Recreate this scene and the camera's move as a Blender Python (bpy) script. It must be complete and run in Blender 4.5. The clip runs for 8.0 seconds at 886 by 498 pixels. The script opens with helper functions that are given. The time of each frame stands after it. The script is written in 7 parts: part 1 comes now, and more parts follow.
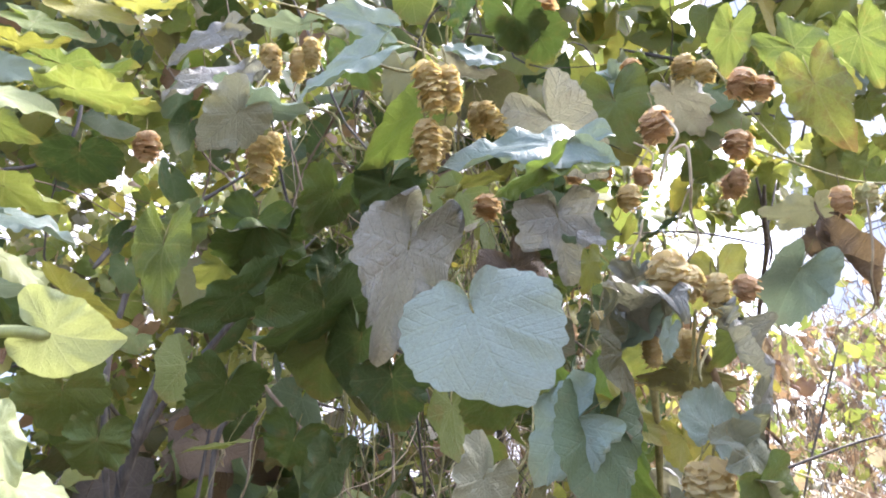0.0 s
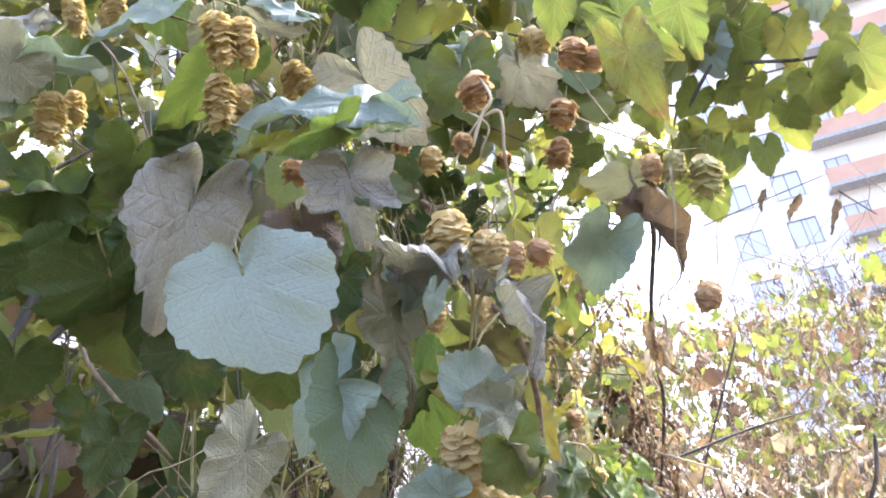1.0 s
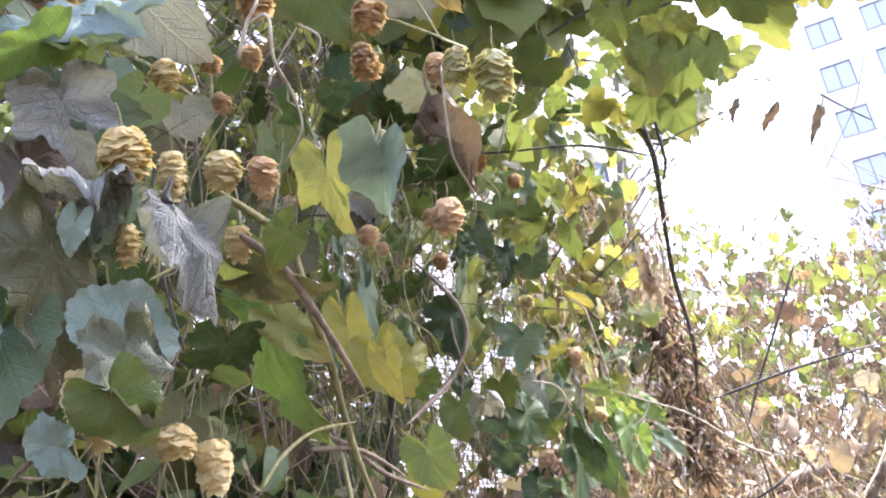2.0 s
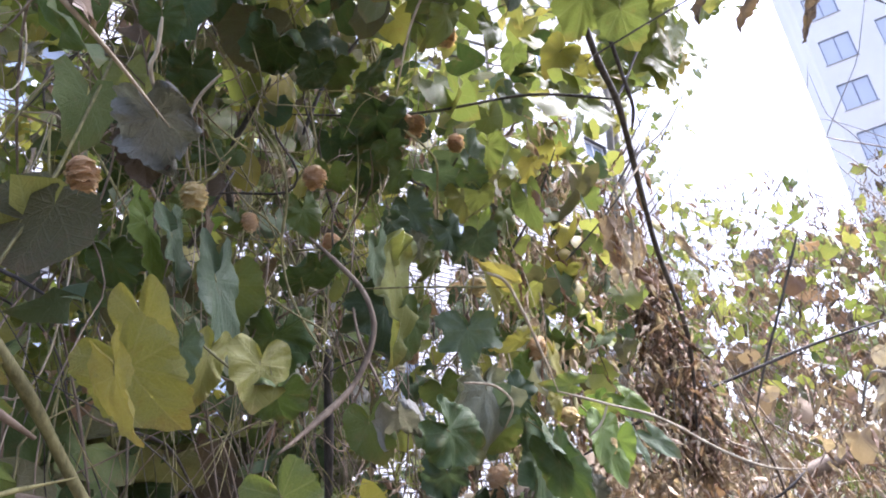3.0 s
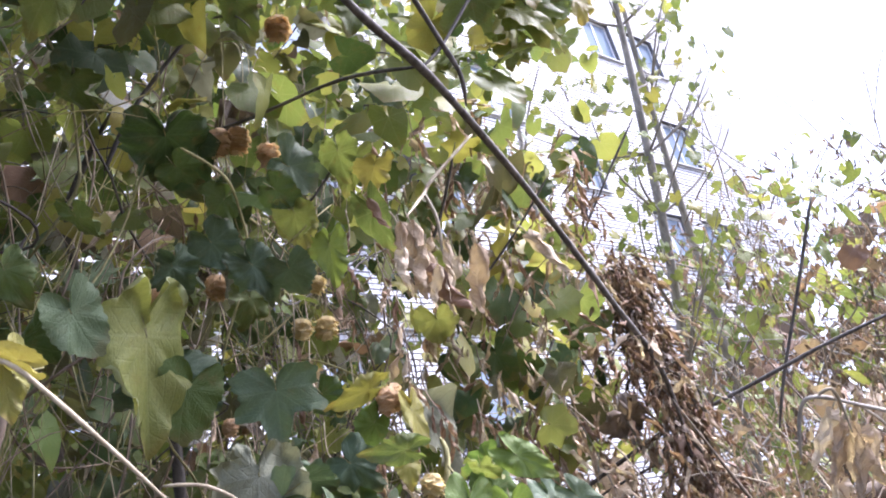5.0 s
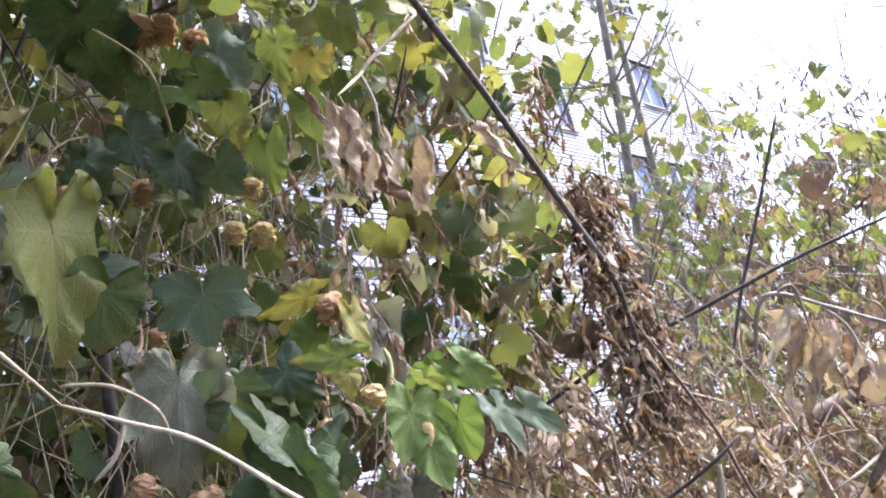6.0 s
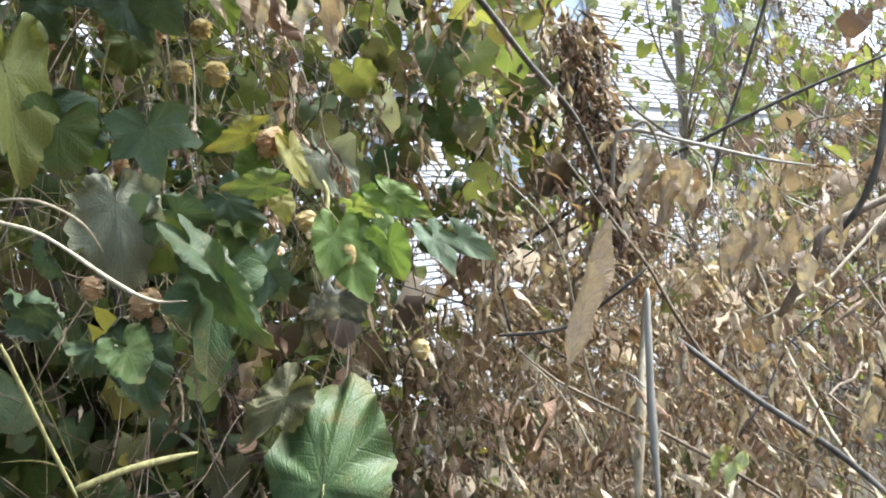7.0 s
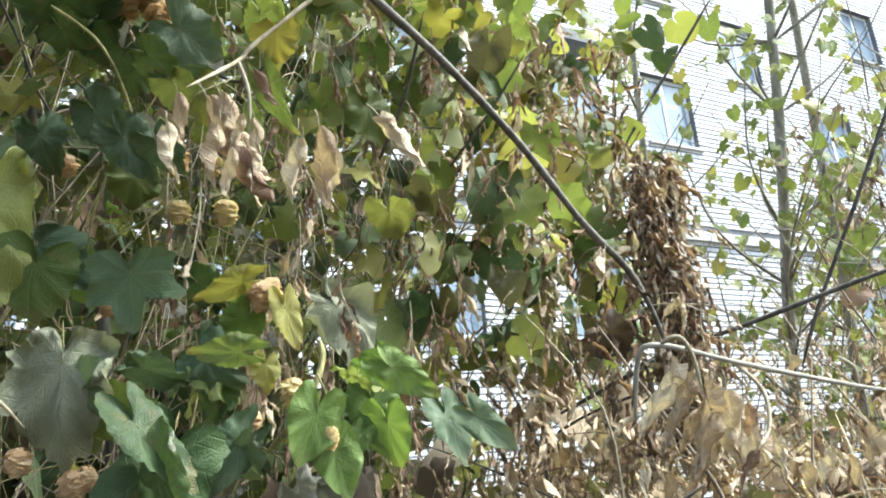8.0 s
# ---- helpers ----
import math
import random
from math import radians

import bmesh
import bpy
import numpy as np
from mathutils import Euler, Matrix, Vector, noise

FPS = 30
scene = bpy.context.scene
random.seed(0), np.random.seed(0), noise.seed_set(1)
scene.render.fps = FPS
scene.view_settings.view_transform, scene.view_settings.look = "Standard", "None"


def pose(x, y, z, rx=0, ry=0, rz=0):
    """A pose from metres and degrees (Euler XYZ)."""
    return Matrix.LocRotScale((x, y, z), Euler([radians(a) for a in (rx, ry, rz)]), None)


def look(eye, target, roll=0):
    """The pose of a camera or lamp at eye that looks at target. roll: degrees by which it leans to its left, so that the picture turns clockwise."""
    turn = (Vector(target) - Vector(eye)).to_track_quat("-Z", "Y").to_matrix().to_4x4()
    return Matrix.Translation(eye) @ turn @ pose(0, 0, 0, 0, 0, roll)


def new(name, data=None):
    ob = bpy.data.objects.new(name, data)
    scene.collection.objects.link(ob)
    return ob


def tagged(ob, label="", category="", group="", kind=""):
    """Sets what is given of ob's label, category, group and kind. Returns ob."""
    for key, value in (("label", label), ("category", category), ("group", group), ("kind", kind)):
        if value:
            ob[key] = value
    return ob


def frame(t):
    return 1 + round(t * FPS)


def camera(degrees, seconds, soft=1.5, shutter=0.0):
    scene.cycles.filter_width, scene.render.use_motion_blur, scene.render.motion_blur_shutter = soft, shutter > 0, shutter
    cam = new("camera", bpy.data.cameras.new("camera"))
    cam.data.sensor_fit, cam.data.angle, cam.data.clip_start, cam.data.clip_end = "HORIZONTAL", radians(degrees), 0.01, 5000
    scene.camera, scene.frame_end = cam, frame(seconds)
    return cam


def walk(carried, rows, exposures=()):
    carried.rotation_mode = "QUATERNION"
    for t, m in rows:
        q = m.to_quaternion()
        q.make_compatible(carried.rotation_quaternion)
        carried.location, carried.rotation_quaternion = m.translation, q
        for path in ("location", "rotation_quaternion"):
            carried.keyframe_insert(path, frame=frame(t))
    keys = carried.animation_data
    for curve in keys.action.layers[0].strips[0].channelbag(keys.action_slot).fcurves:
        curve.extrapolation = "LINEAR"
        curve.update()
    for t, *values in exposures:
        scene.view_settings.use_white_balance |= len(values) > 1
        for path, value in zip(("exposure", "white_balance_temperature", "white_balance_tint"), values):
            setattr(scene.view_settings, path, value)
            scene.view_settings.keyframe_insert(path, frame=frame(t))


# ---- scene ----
cam = camera(64.0, 8.0, soft=1.9)
PATH = [
    (0, (0.0113, 0.0531, 1.4734), (-0.0212, 1.8331, 2.3847), -5.65),
    (0.5, (0.0321, 0.0631, 1.4730), (0.1287, 1.8294, 2.4060), -7.84),
    (1, (0.1114, 0.0882, 1.4537), (0.2450, 1.8762, 2.3398), -7.73),
    (1.5, (0.2330, 0.1304, 1.4521), (0.1928, 1.9416, 2.2995), -6.57),
    (2, (0.3358, 0.1590, 1.4447), (0.1770, 2.0008, 2.2081), -5.87),
    (2.2, (0.3545, 0.1758, 1.4411), (0.2131, 2.0357, 2.1629), -8.04),
    (3.3, (0.4762, 0.4992, 1.5150), (0.2554, 2.3145, 2.3249), -9.24),
    (3.5, (0.5073, 0.5438, 1.5283), (0.1779, 2.3146, 2.3976), -9.76),
    (4, (0.6605, 0.6452, 1.5479), (0.0516, 2.3250, 2.4467), -8.49),
    (4.5, (0.7669, 0.6945, 1.5490), (0.2640, 2.4159, 2.4344), -12.12),
    (4.7, (0.7873, 0.7079, 1.5469), (0.3310, 2.4534, 2.4099), -12.83),
    (5.8, (0.7853, 0.7979, 1.5176), (0.3644, 2.6137, 2.2426), -12.95),
    (6, (0.7839, 0.8117, 1.5139), (0.3873, 2.6561, 2.1781), -13.06),
    (6.5, (0.8689, 0.8262, 1.4828), (0.3491, 2.7008, 1.9475), -13.00),
    (7, (0.9742, 0.8022, 1.4450), (0.2862, 2.6577, 1.7343), -10.27),
    (7.5, (1.0239, 0.8325, 1.4770), (0.2936, 2.6546, 1.8603), -8.92),
    (8, (1.0305, 0.9623, 1.5464), (0.1651, 2.6611, 2.1507), -4.25),
]
EXPOSURES = [(0, 3.05, 5950, 20), (1.5, 3.07, 5800, 21), (2.2, 2.88, 5700, 23), (3.3, 2.3, 5550, 24), (4.5, 2.38, 5550, 25), (6.2, 2.28, 5550, 24), (7, 2.28, 5750, 6), (8, 2.33, 5850, 0)]
walk(cam, [(t, look(eye, target, roll)) for t, eye, target, roll in PATH], EXPOSURES)
SKY_STRENGTH, SUN_STRENGTH, SUN_HEIGHT, SUN_TURN = 0.11, 3.0, 52, 62

# ---------------------------------------------------------------- light
world = bpy.data.worlds.new("overcast_sky")
scene.world = world
world.use_nodes = True
wn, wl = world.node_tree.nodes, world.node_tree.links
wn.clear()
sky = wn.new("ShaderNodeTexSky")
sky.sky_type, sky.sun_disc = "NISHITA", False
sky.sun_elevation, sky.sun_rotation = radians(SUN_HEIGHT), radians(SUN_TURN)
sky.air_density, sky.dust_density, sky.ozone_density = 1.0, 4.0, 1.0
veil = wn.new("ShaderNodeHueSaturation")
veil.inputs["Saturation"].default_value = 0.75
bg = wn.new("ShaderNodeBackground")
bg.inputs["Strength"].default_value = SKY_STRENGTH
wo = wn.new("ShaderNodeOutputWorld")
wl.new(sky.outputs[0], veil.inputs["Color"])
wl.new(veil.outputs[0], bg.inputs["Color"])
wl.new(bg.outputs[0], wo.inputs["Surface"])

sun = new("sun", bpy.data.lights.new("sun", "SUN"))
sun.data.energy, sun.data.angle, sun.data.color = SUN_STRENGTH, radians(25), (1.0, 0.95, 0.86)
sun.matrix_world = look((0, 0, 0), (-math.sin(radians(SUN_TURN)) * math.cos(radians(SUN_HEIGHT)), -math.cos(radians(SUN_TURN)) * math.cos(radians(SUN_HEIGHT)), -math.sin(radians(SUN_HEIGHT))))


# ---------------------------------------------------------------- node helpers
class Nodes:
    """A small helper that writes node trees line by line."""

    def __init__(self, name):
        self.mat = bpy.data.materials.new(name)
        self.mat.use_nodes = True
        self.t = self.mat.node_tree
        self.t.nodes.clear()

    def n(self, kind, **inputs):
        node = self.t.nodes.new(kind)
        for key, value in inputs.items():
            self.put(node, key.replace("_", " "), value)
        return node

    def put(self, node, key, value):
        socket = node.inputs[int(key[1:])] if key[0] == "i" and key[1:].isdigit() else node.inputs[key]
        if isinstance(value, bpy.types.NodeSocket):
            self.t.links.new(value, socket)
        else:
            socket.default_value = value

    def math(self, op, a, b=0.0, c=0.0):
        node = self.t.nodes.new("ShaderNodeMath")
        node.operation = op
        for k, v in enumerate((a, b, c)):
            self.put(node, "i%d" % k, v)
        return node.outputs[0]

    def mix(self, fac, a, b, mode="MIX"):
        node = self.t.nodes.new("ShaderNodeMix")
        node.data_type, node.blend_type = "RGBA", mode
        for k, v in ((0, fac), (6, a), (7, b)):
            self.put(node, "i%d" % k, v)
        return node.outputs[2]

    def ramp(self, fac, stops):
        node = self.t.nodes.new("ShaderNodeValToRGB")
        e = node.color_ramp.elements
        while len(e) < len(stops):
            e.new(0.5)
        for k, (p, c) in enumerate(stops):
            e[k].position, e[k].color = p, (*c, 1)
        self.put(node, "Fac", fac)
        return node.outputs[0]

    def span(self, v, lo, hi, a=0.0, b=1.0):
        node = self.t.nodes.new("ShaderNodeMapRange")
        node.interpolation_type = "SMOOTHSTEP"
        for k, x in enumerate((v, lo, hi, a, b)):
            self.put(node, "i%d" % k, x)
        return node.outputs[0]

    def noise(self, scale, detail=4.0, rough=0.55, vec=None):
        node = self.n("ShaderNodeTexNoise", Scale=scale, Detail=detail, Roughness=rough)
        if vec is not None:
            self.put(node, "Vector", vec)
        return node.outputs["Fac"]

    def where(self, kind="Object"):
        return self.n("ShaderNodeTexCoord").outputs[kind]

    def chance(self):
        """One random number for each object and each loose piece of a mesh."""
        a = self.n("ShaderNodeObjectInfo").outputs["Random"]
        b = self.n("ShaderNodeNewGeometry").outputs["Random Per Island"]
        return self.math("FRACT", self.math("ADD", self.math("MULTIPLY", a, 7.31), b))

    def bump(self, height, strength, distance):
        return self.n("ShaderNodeBump", Height=height, Strength=strength, Distance=distance).outputs[0]

    def out(self, shader):
        node = self.n("ShaderNodeOutputMaterial")
        self.t.links.new(shader, node.inputs["Surface"])
        return self.mat


def c4(c):
    return (*c, 1.0)


def leaf_material(name, stops, blotch, vein, thin=0.35, rough=0.42, dry=0.3, gloss=0.5, relief=1.0):
    """A leaf blade: hue differs from leaf to leaf, with palmate and side veins, blotches and drying margins."""
    m = Nodes(name)
    uv = m.n("ShaderNodeUVMap")
    uv.uv_map = "blade"
    sep = m.n("ShaderNodeSeparateXYZ")
    m.put(sep, "Vector", uv.outputs[0])
    x, y = sep.outputs[0], sep.outputs[1]
    r = m.math("SQRT", m.math("ADD", m.math("MULTIPLY", x, x), m.math("MULTIPLY", y, y)))
    ang = m.math("ABSOLUTE", m.math("ARCTAN2", x, y))
    off = m.math("PINGPONG", ang, 0.39)
    near = m.math("MULTIPLY", off, r)
    main = m.span(near, 0.006, 0.022, 1.0, 0.0)
    chev = m.math("FRACT", m.math("SUBTRACT", m.math("MULTIPLY", r, 7.0), m.math("MULTIPLY", near, 8.0)))
    side = m.span(m.math("PINGPONG", chev, 0.5), 0.0, 0.13, 1.0, 0.0)
    net = m.n("ShaderNodeTexVoronoi", Scale=26.0, Vector=uv.outputs[0])
    net.feature = "DISTANCE_TO_EDGE"
    mesh = m.span(net.outputs["Distance"], 0.0, 0.12, 1.0, 0.0)
    rnd = m.chance()
    shift = m.n("ShaderNodeVectorMath", i0=uv.outputs[0])
    shift.operation = "ADD"
    spread = m.n("ShaderNodeCombineXYZ", X=m.math("MULTIPLY", rnd, 37.0), Y=m.math("MULTIPLY", rnd, 91.0))
    m.put(shift, "i1", spread.outputs[0])
    p = shift.outputs[0]
    tone = m.math("ADD", m.math("MULTIPLY", rnd, 0.75), m.math("MULTIPLY", m.noise(2.2, 3, 0.6, p), 0.25))
    col = m.ramp(tone, stops)
    spots = m.span(m.noise(3.3, 6, 0.65, p), 0.62 - 0.2 * dry, 0.78, 0.0, 1.0)
    edge = m.span(m.math("ADD", r, m.math("MULTIPLY", m.noise(5.0, 3, 0.6, p), 0.6)), 0.95, 1.25, 0.0, 1.0)
    col = m.mix(m.math("MULTIPLY", m.math("MAXIMUM", spots, m.math("MULTIPLY", edge, 0.8)), dry), col, c4(blotch))
    grain = m.span(m.noise(30, 3, 0.6, p), 0.3, 0.7, 0.91, 1.07)
    col = m.mix(1.0, col, m.n("ShaderNodeCombineColor", Red=grain, Green=grain, Blue=grain).outputs[0], "MULTIPLY")
    line = m.math("MAXIMUM", m.math("MULTIPLY", main, 0.16), m.math("MAXIMUM", m.math("MULTIPLY", side, 0.09), m.math("MULTIPLY", mesh, 0.06)))
    col = m.mix(line, col, c4(vein))
    h = m.math("SUBTRACT", m.math("MULTIPLY", m.noise(9, 4, 0.6, p), 0.5), m.math("ADD", m.math("MULTIPLY", main, 0.18), m.math("ADD", m.math("MULTIPLY", side, 0.24), m.math("MULTIPLY", mesh, 0.15))))
    nrm = m.bump(h, 0.5 * relief, 0.003)
    b = m.n("ShaderNodeBsdfPrincipled", Base_Color=col, Roughness=m.span(m.noise(6, 3, 0.6, p), 0.2, 0.8, rough - 0.08, rough + 0.14), Normal=nrm)
    b.inputs["Specular IOR Level"].default_value = gloss
    warm = m.mix(1.0, col, (1.10, 1.10, 0.75, 1), "MULTIPLY")
    tr = m.n("ShaderNodeBsdfTranslucent", Color=warm, Normal=nrm)
    ms = m.n("ShaderNodeMixShader", Fac=thin)
    m.put(ms, "i1", b.outputs[0])
    m.put(ms, "i2", tr.outputs[0])
    return m.out(ms.outputs[0])


def bark_material(name, dark, light, scale=60.0, rough=0.75, relief=0.6):
    m = Nodes(name)
    pos = m.where("Object")
    stretch = m.n("ShaderNodeMapping", Vector=pos)
    stretch.inputs["Scale"].default_value = (1, 1, 0.25)
    v = stretch.outputs[0]
    a = m.noise(scale, 5, 0.65, v)
    b = m.noise(scale * 0.13, 3, 0.6, pos)
    col = m.mix(m.span(m.math("ADD", m.math("MULTIPLY", a, 0.6), m.math("MULTIPLY", b, 0.4)), 0.35, 0.68), c4(dark), c4(light))
    hue = m.span(m.chance(), 0, 1, 0.8, 1.2)
    col = m.mix(1.0, col, m.n("ShaderNodeCombineColor", Red=hue, Green=hue, Blue=hue).outputs[0], "MULTIPLY")
    s = m.n("ShaderNodeBsdfPrincipled", Base_Color=col, Roughness=rough, Normal=m.bump(a, relief, 0.003))
    return m.out(s.outputs[0])


def plain_material(name, a, b, scale, rough, metal=0.0, relief=0.2, fine=120.0):
    m = Nodes(name)
    pos = m.where("Object")
    big, small = m.noise(scale, 5, 0.6, pos), m.noise(fine, 3, 0.6, pos)
    col = m.mix(m.span(m.math("ADD", m.math("MULTIPLY", big, 0.7), m.math("MULTIPLY", small, 0.3)), 0.35, 0.65), c4(a), c4(b))
    s = m.n("ShaderNodeBsdfPrincipled", Base_Color=col, Roughness=rough, Metallic=metal, Normal=m.bump(small, relief, 0.004))
    return m.out(s.outputs[0])


GREEN = leaf_material("leaf_green", [(0.0, (0.026, 0.048, 0.016)), (0.35, (0.046, 0.080, 0.024)), (0.7, (0.080, 0.122, 0.032)), (1.0, (0.150, 0.170, 0.042))], (0.17, 0.12, 0.045), (0.16, 0.22, 0.10), 0.20, 0.50, 0.6, 0.35)
# pale green raised towards blue-white: the sky's sheen is painted into it
PALE = leaf_material("leaf_pale_green_sheen", [(0.0, (0.15, 0.205, 0.165)), (0.5, (0.19, 0.255, 0.215)), (1.0, (0.23, 0.285, 0.21))], (0.22, 0.18, 0.10), (0.28, 0.34, 0.25), 0.22, 0.34, 0.3, 0.7)
# pale underside tint plus painted sky sheen, for the big front leaf
SHEENBACK = leaf_material("leaf_underside_with_sky_sheen", [(0.0, (0.22, 0.28, 0.235)), (1.0, (0.27, 0.325, 0.275))], (0.22, 0.18, 0.10), (0.32, 0.40, 0.34), 0.22, 0.34, 0.15, 0.7)
DULL = leaf_material("leaf_dull_green", [(0.0, (0.062, 0.096, 0.052)), (0.5, (0.088, 0.130, 0.066)), (1.0, (0.125, 0.165, 0.082))], (0.20, 0.15, 0.07), (0.20, 0.27, 0.16), 0.25, 0.50, 0.4, 0.4)
DULLBACK = leaf_material("leaf_grey_green_underside", [(0.0, (0.19, 0.20, 0.135)), (1.0, (0.31, 0.31, 0.225))], (0.22, 0.18, 0.12), (0.30, 0.32, 0.26), 0.22, 0.60, 0.45, 0.25, 1.4)
PALELIME = leaf_material("leaf_pale_yellow", [(0.0, (0.30, 0.34, 0.15)), (1.0, (0.38, 0.41, 0.21))], (0.40, 0.38, 0.15), (0.55, 0.57, 0.35), 0.40, 0.40, 0.1, 0.5, 0.5)
LIME = leaf_material("leaf_yellow_green", [(0.0, (0.10, 0.145, 0.040)), (0.4, (0.165, 0.205, 0.052)), (0.75, (0.24, 0.26, 0.070)), (1.0, (0.33, 0.30, 0.085))], (0.25, 0.15, 0.05), (0.38, 0.40, 0.20), 0.42, 0.48, 0.45, 0.4)
FRESH = leaf_material("leaf_fresh_green", [(0.0, (0.085, 0.145, 0.035)), (0.5, (0.135, 0.205, 0.045)), (1.0, (0.20, 0.26, 0.060))], (0.22, 0.17, 0.05), (0.26, 0.32, 0.14), 0.40, 0.50, 0.35, 0.35)
YELLOW = leaf_material("leaf_yellow", [(0.0, (0.21, 0.22, 0.05)), (0.5, (0.29, 0.275, 0.06)), (1.0, (0.37, 0.31, 0.08))], (0.24, 0.12, 0.04), (0.45, 0.40, 0.18), 0.40, 0.42, 0.45, 0.5)
SPOTTED = leaf_material("leaf_lime_with_brown_patch", [(0.0, (0.17, 0.20, 0.05)), (1.0, (0.26, 0.27, 0.07))], (0.16, 0.09, 0.04), (0.38, 0.40, 0.20), 0.40, 0.42, 1.0, 0.5)
OLIVE = leaf_material("leaf_olive_drying", [(0.0, (0.085, 0.085, 0.040)), (0.6, (0.13, 0.125, 0.055)), (1.0, (0.17, 0.18, 0.065))], (0.15, 0.10, 0.06), (0.24, 0.22, 0.13), 0.3, 0.48, 0.6, 0.4, 1.4)
GREYDRY = leaf_material("leaf_grey_dry", [(0.0, (0.19, 0.195, 0.165)), (0.5, (0.27, 0.27, 0.235)), (1.0, (0.38, 0.37, 0.33))], (0.14, 0.115, 0.09), (0.42, 0.41, 0.38), 0.25, 0.42, 0.5, 0.6, 2.2)
BROWN = leaf_material("leaf_brown", [(0.0, (0.075, 0.062, 0.048)), (0.5, (0.13, 0.095, 0.068)), (1.0, (0.20, 0.135, 0.085))], (0.05, 0.04, 0.035), (0.22, 0.17, 0.12), 0.25, 0.55, 0.4, 0.45, 1.6)
TAN = leaf_material("leaf_tan_dead", [(0.0, (0.30, 0.205, 0.13)), (0.35, (0.45, 0.34, 0.23)), (0.7, (0.59, 0.48, 0.345)), (1.0, (0.70, 0.62, 0.50))], (0.22, 0.14, 0.085), (0.55, 0.47, 0.37), 0.25, 0.6, 0.35, 0.35, 1.8)
RUST = leaf_material("leaf_rust_dead", [(0.0, (0.17, 0.10, 0.068)), (0.5, (0.30, 0.19, 0.125)), (1.0, (0.41, 0.29, 0.20))], (0.11, 0.065, 0.05), (0.40, 0.29, 0.21), 0.28, 0.6, 0.4, 0.35, 1.6)
CONE = leaf_material("hop_bract", [(0.0, (0.52, 0.39, 0.17)), (0.4, (0.64, 0.51, 0.25)), (0.8, (0.72, 0.61, 0.36)), (1.0, (0.60, 0.57, 0.26))], (0.38, 0.22, 0.11), (0.66, 0.54, 0.36), 0.42, 0.6, 0.18, 0.3)
CONEGREEN = leaf_material("hop_bract_green", [(0.0, (0.42, 0.42, 0.19)), (0.6, (0.52, 0.50, 0.24)), (1.0, (0.60, 0.49, 0.28))], (0.44, 0.27, 0.14), (0.58, 0.55, 0.33), 0.35, 0.55, 0.35, 0.3)
CONERUST = leaf_material("hop_bract_rust", [(0.0, (0.50, 0.32, 0.17)), (0.5, (0.64, 0.45, 0.27)), (1.0, (0.72, 0.57, 0.38))], (0.30, 0.16, 0.09), (0.62, 0.46, 0.3), 0.42, 0.6, 0.18, 0.3)
BINE = bark_material("hop_bine", (0.11, 0.10, 0.035), (0.32, 0.29, 0.12), 140)
BINEPALE = bark_material("dry_bine", (0.25, 0.205, 0.135), (0.46, 0.40, 0.29), 140)
BINEBROWN = bark_material("brown_bine", (0.10, 0.07, 0.045), (0.26, 0.20, 0.14), 120)
BARK = bark_material("dark_bark", (0.032, 0.027, 0.024), (0.13, 0.115, 0.10), 90)
BARKGREY = bark_material("grey_bark", (0.16, 0.145, 0.12), (0.36, 0.33, 0.28), 40)


# ---------------------------------------------------------------- shapes
class Soup:
    """Vertices, faces, slots and blade coordinates gathered into one mesh."""

    def __init__(self):
        self.v, self.f, self.s, self.uv = [], [], [], []

    def add(self, v, f, uv, slot=0):
        k = len(self.v)
        self.v += [tuple(p) for p in v]
        self.uv += [tuple(p) for p in uv]
        self.f += [tuple(i + k for i in q) for q in f]
        self.s += [slot] * len(f)

    def put(self, other, m):
        k = len(self.v)
        a = np.array(other.v) @ np.array(m.to_3x3()).T + np.array(m.translation)
        self.v += a.tolist()
        self.uv += other.uv
        self.f += [tuple(i + k for i in q) for q in other.f]
        self.s += other.s

    def mesh(self, name, *mats):
        me = bpy.data.meshes.new(name)
        me.from_pydata(self.v, [], self.f)
        for mat in mats:
            me.materials.append(mat)
        me.polygons.foreach_set("material_index", [min(s, len(mats) - 1) for s in self.s])
        me.polygons.foreach_set("use_smooth", [True] * len(self.f))
        idx = np.empty(len(me.loops), dtype=np.int32)
        me.loops.foreach_get("vertex_index", idx)
        me.uv_layers.new(name="blade").data.foreach_set("uv", np.array(self.uv, dtype=np.float32)[idx].ravel())
        me.update()
        return me


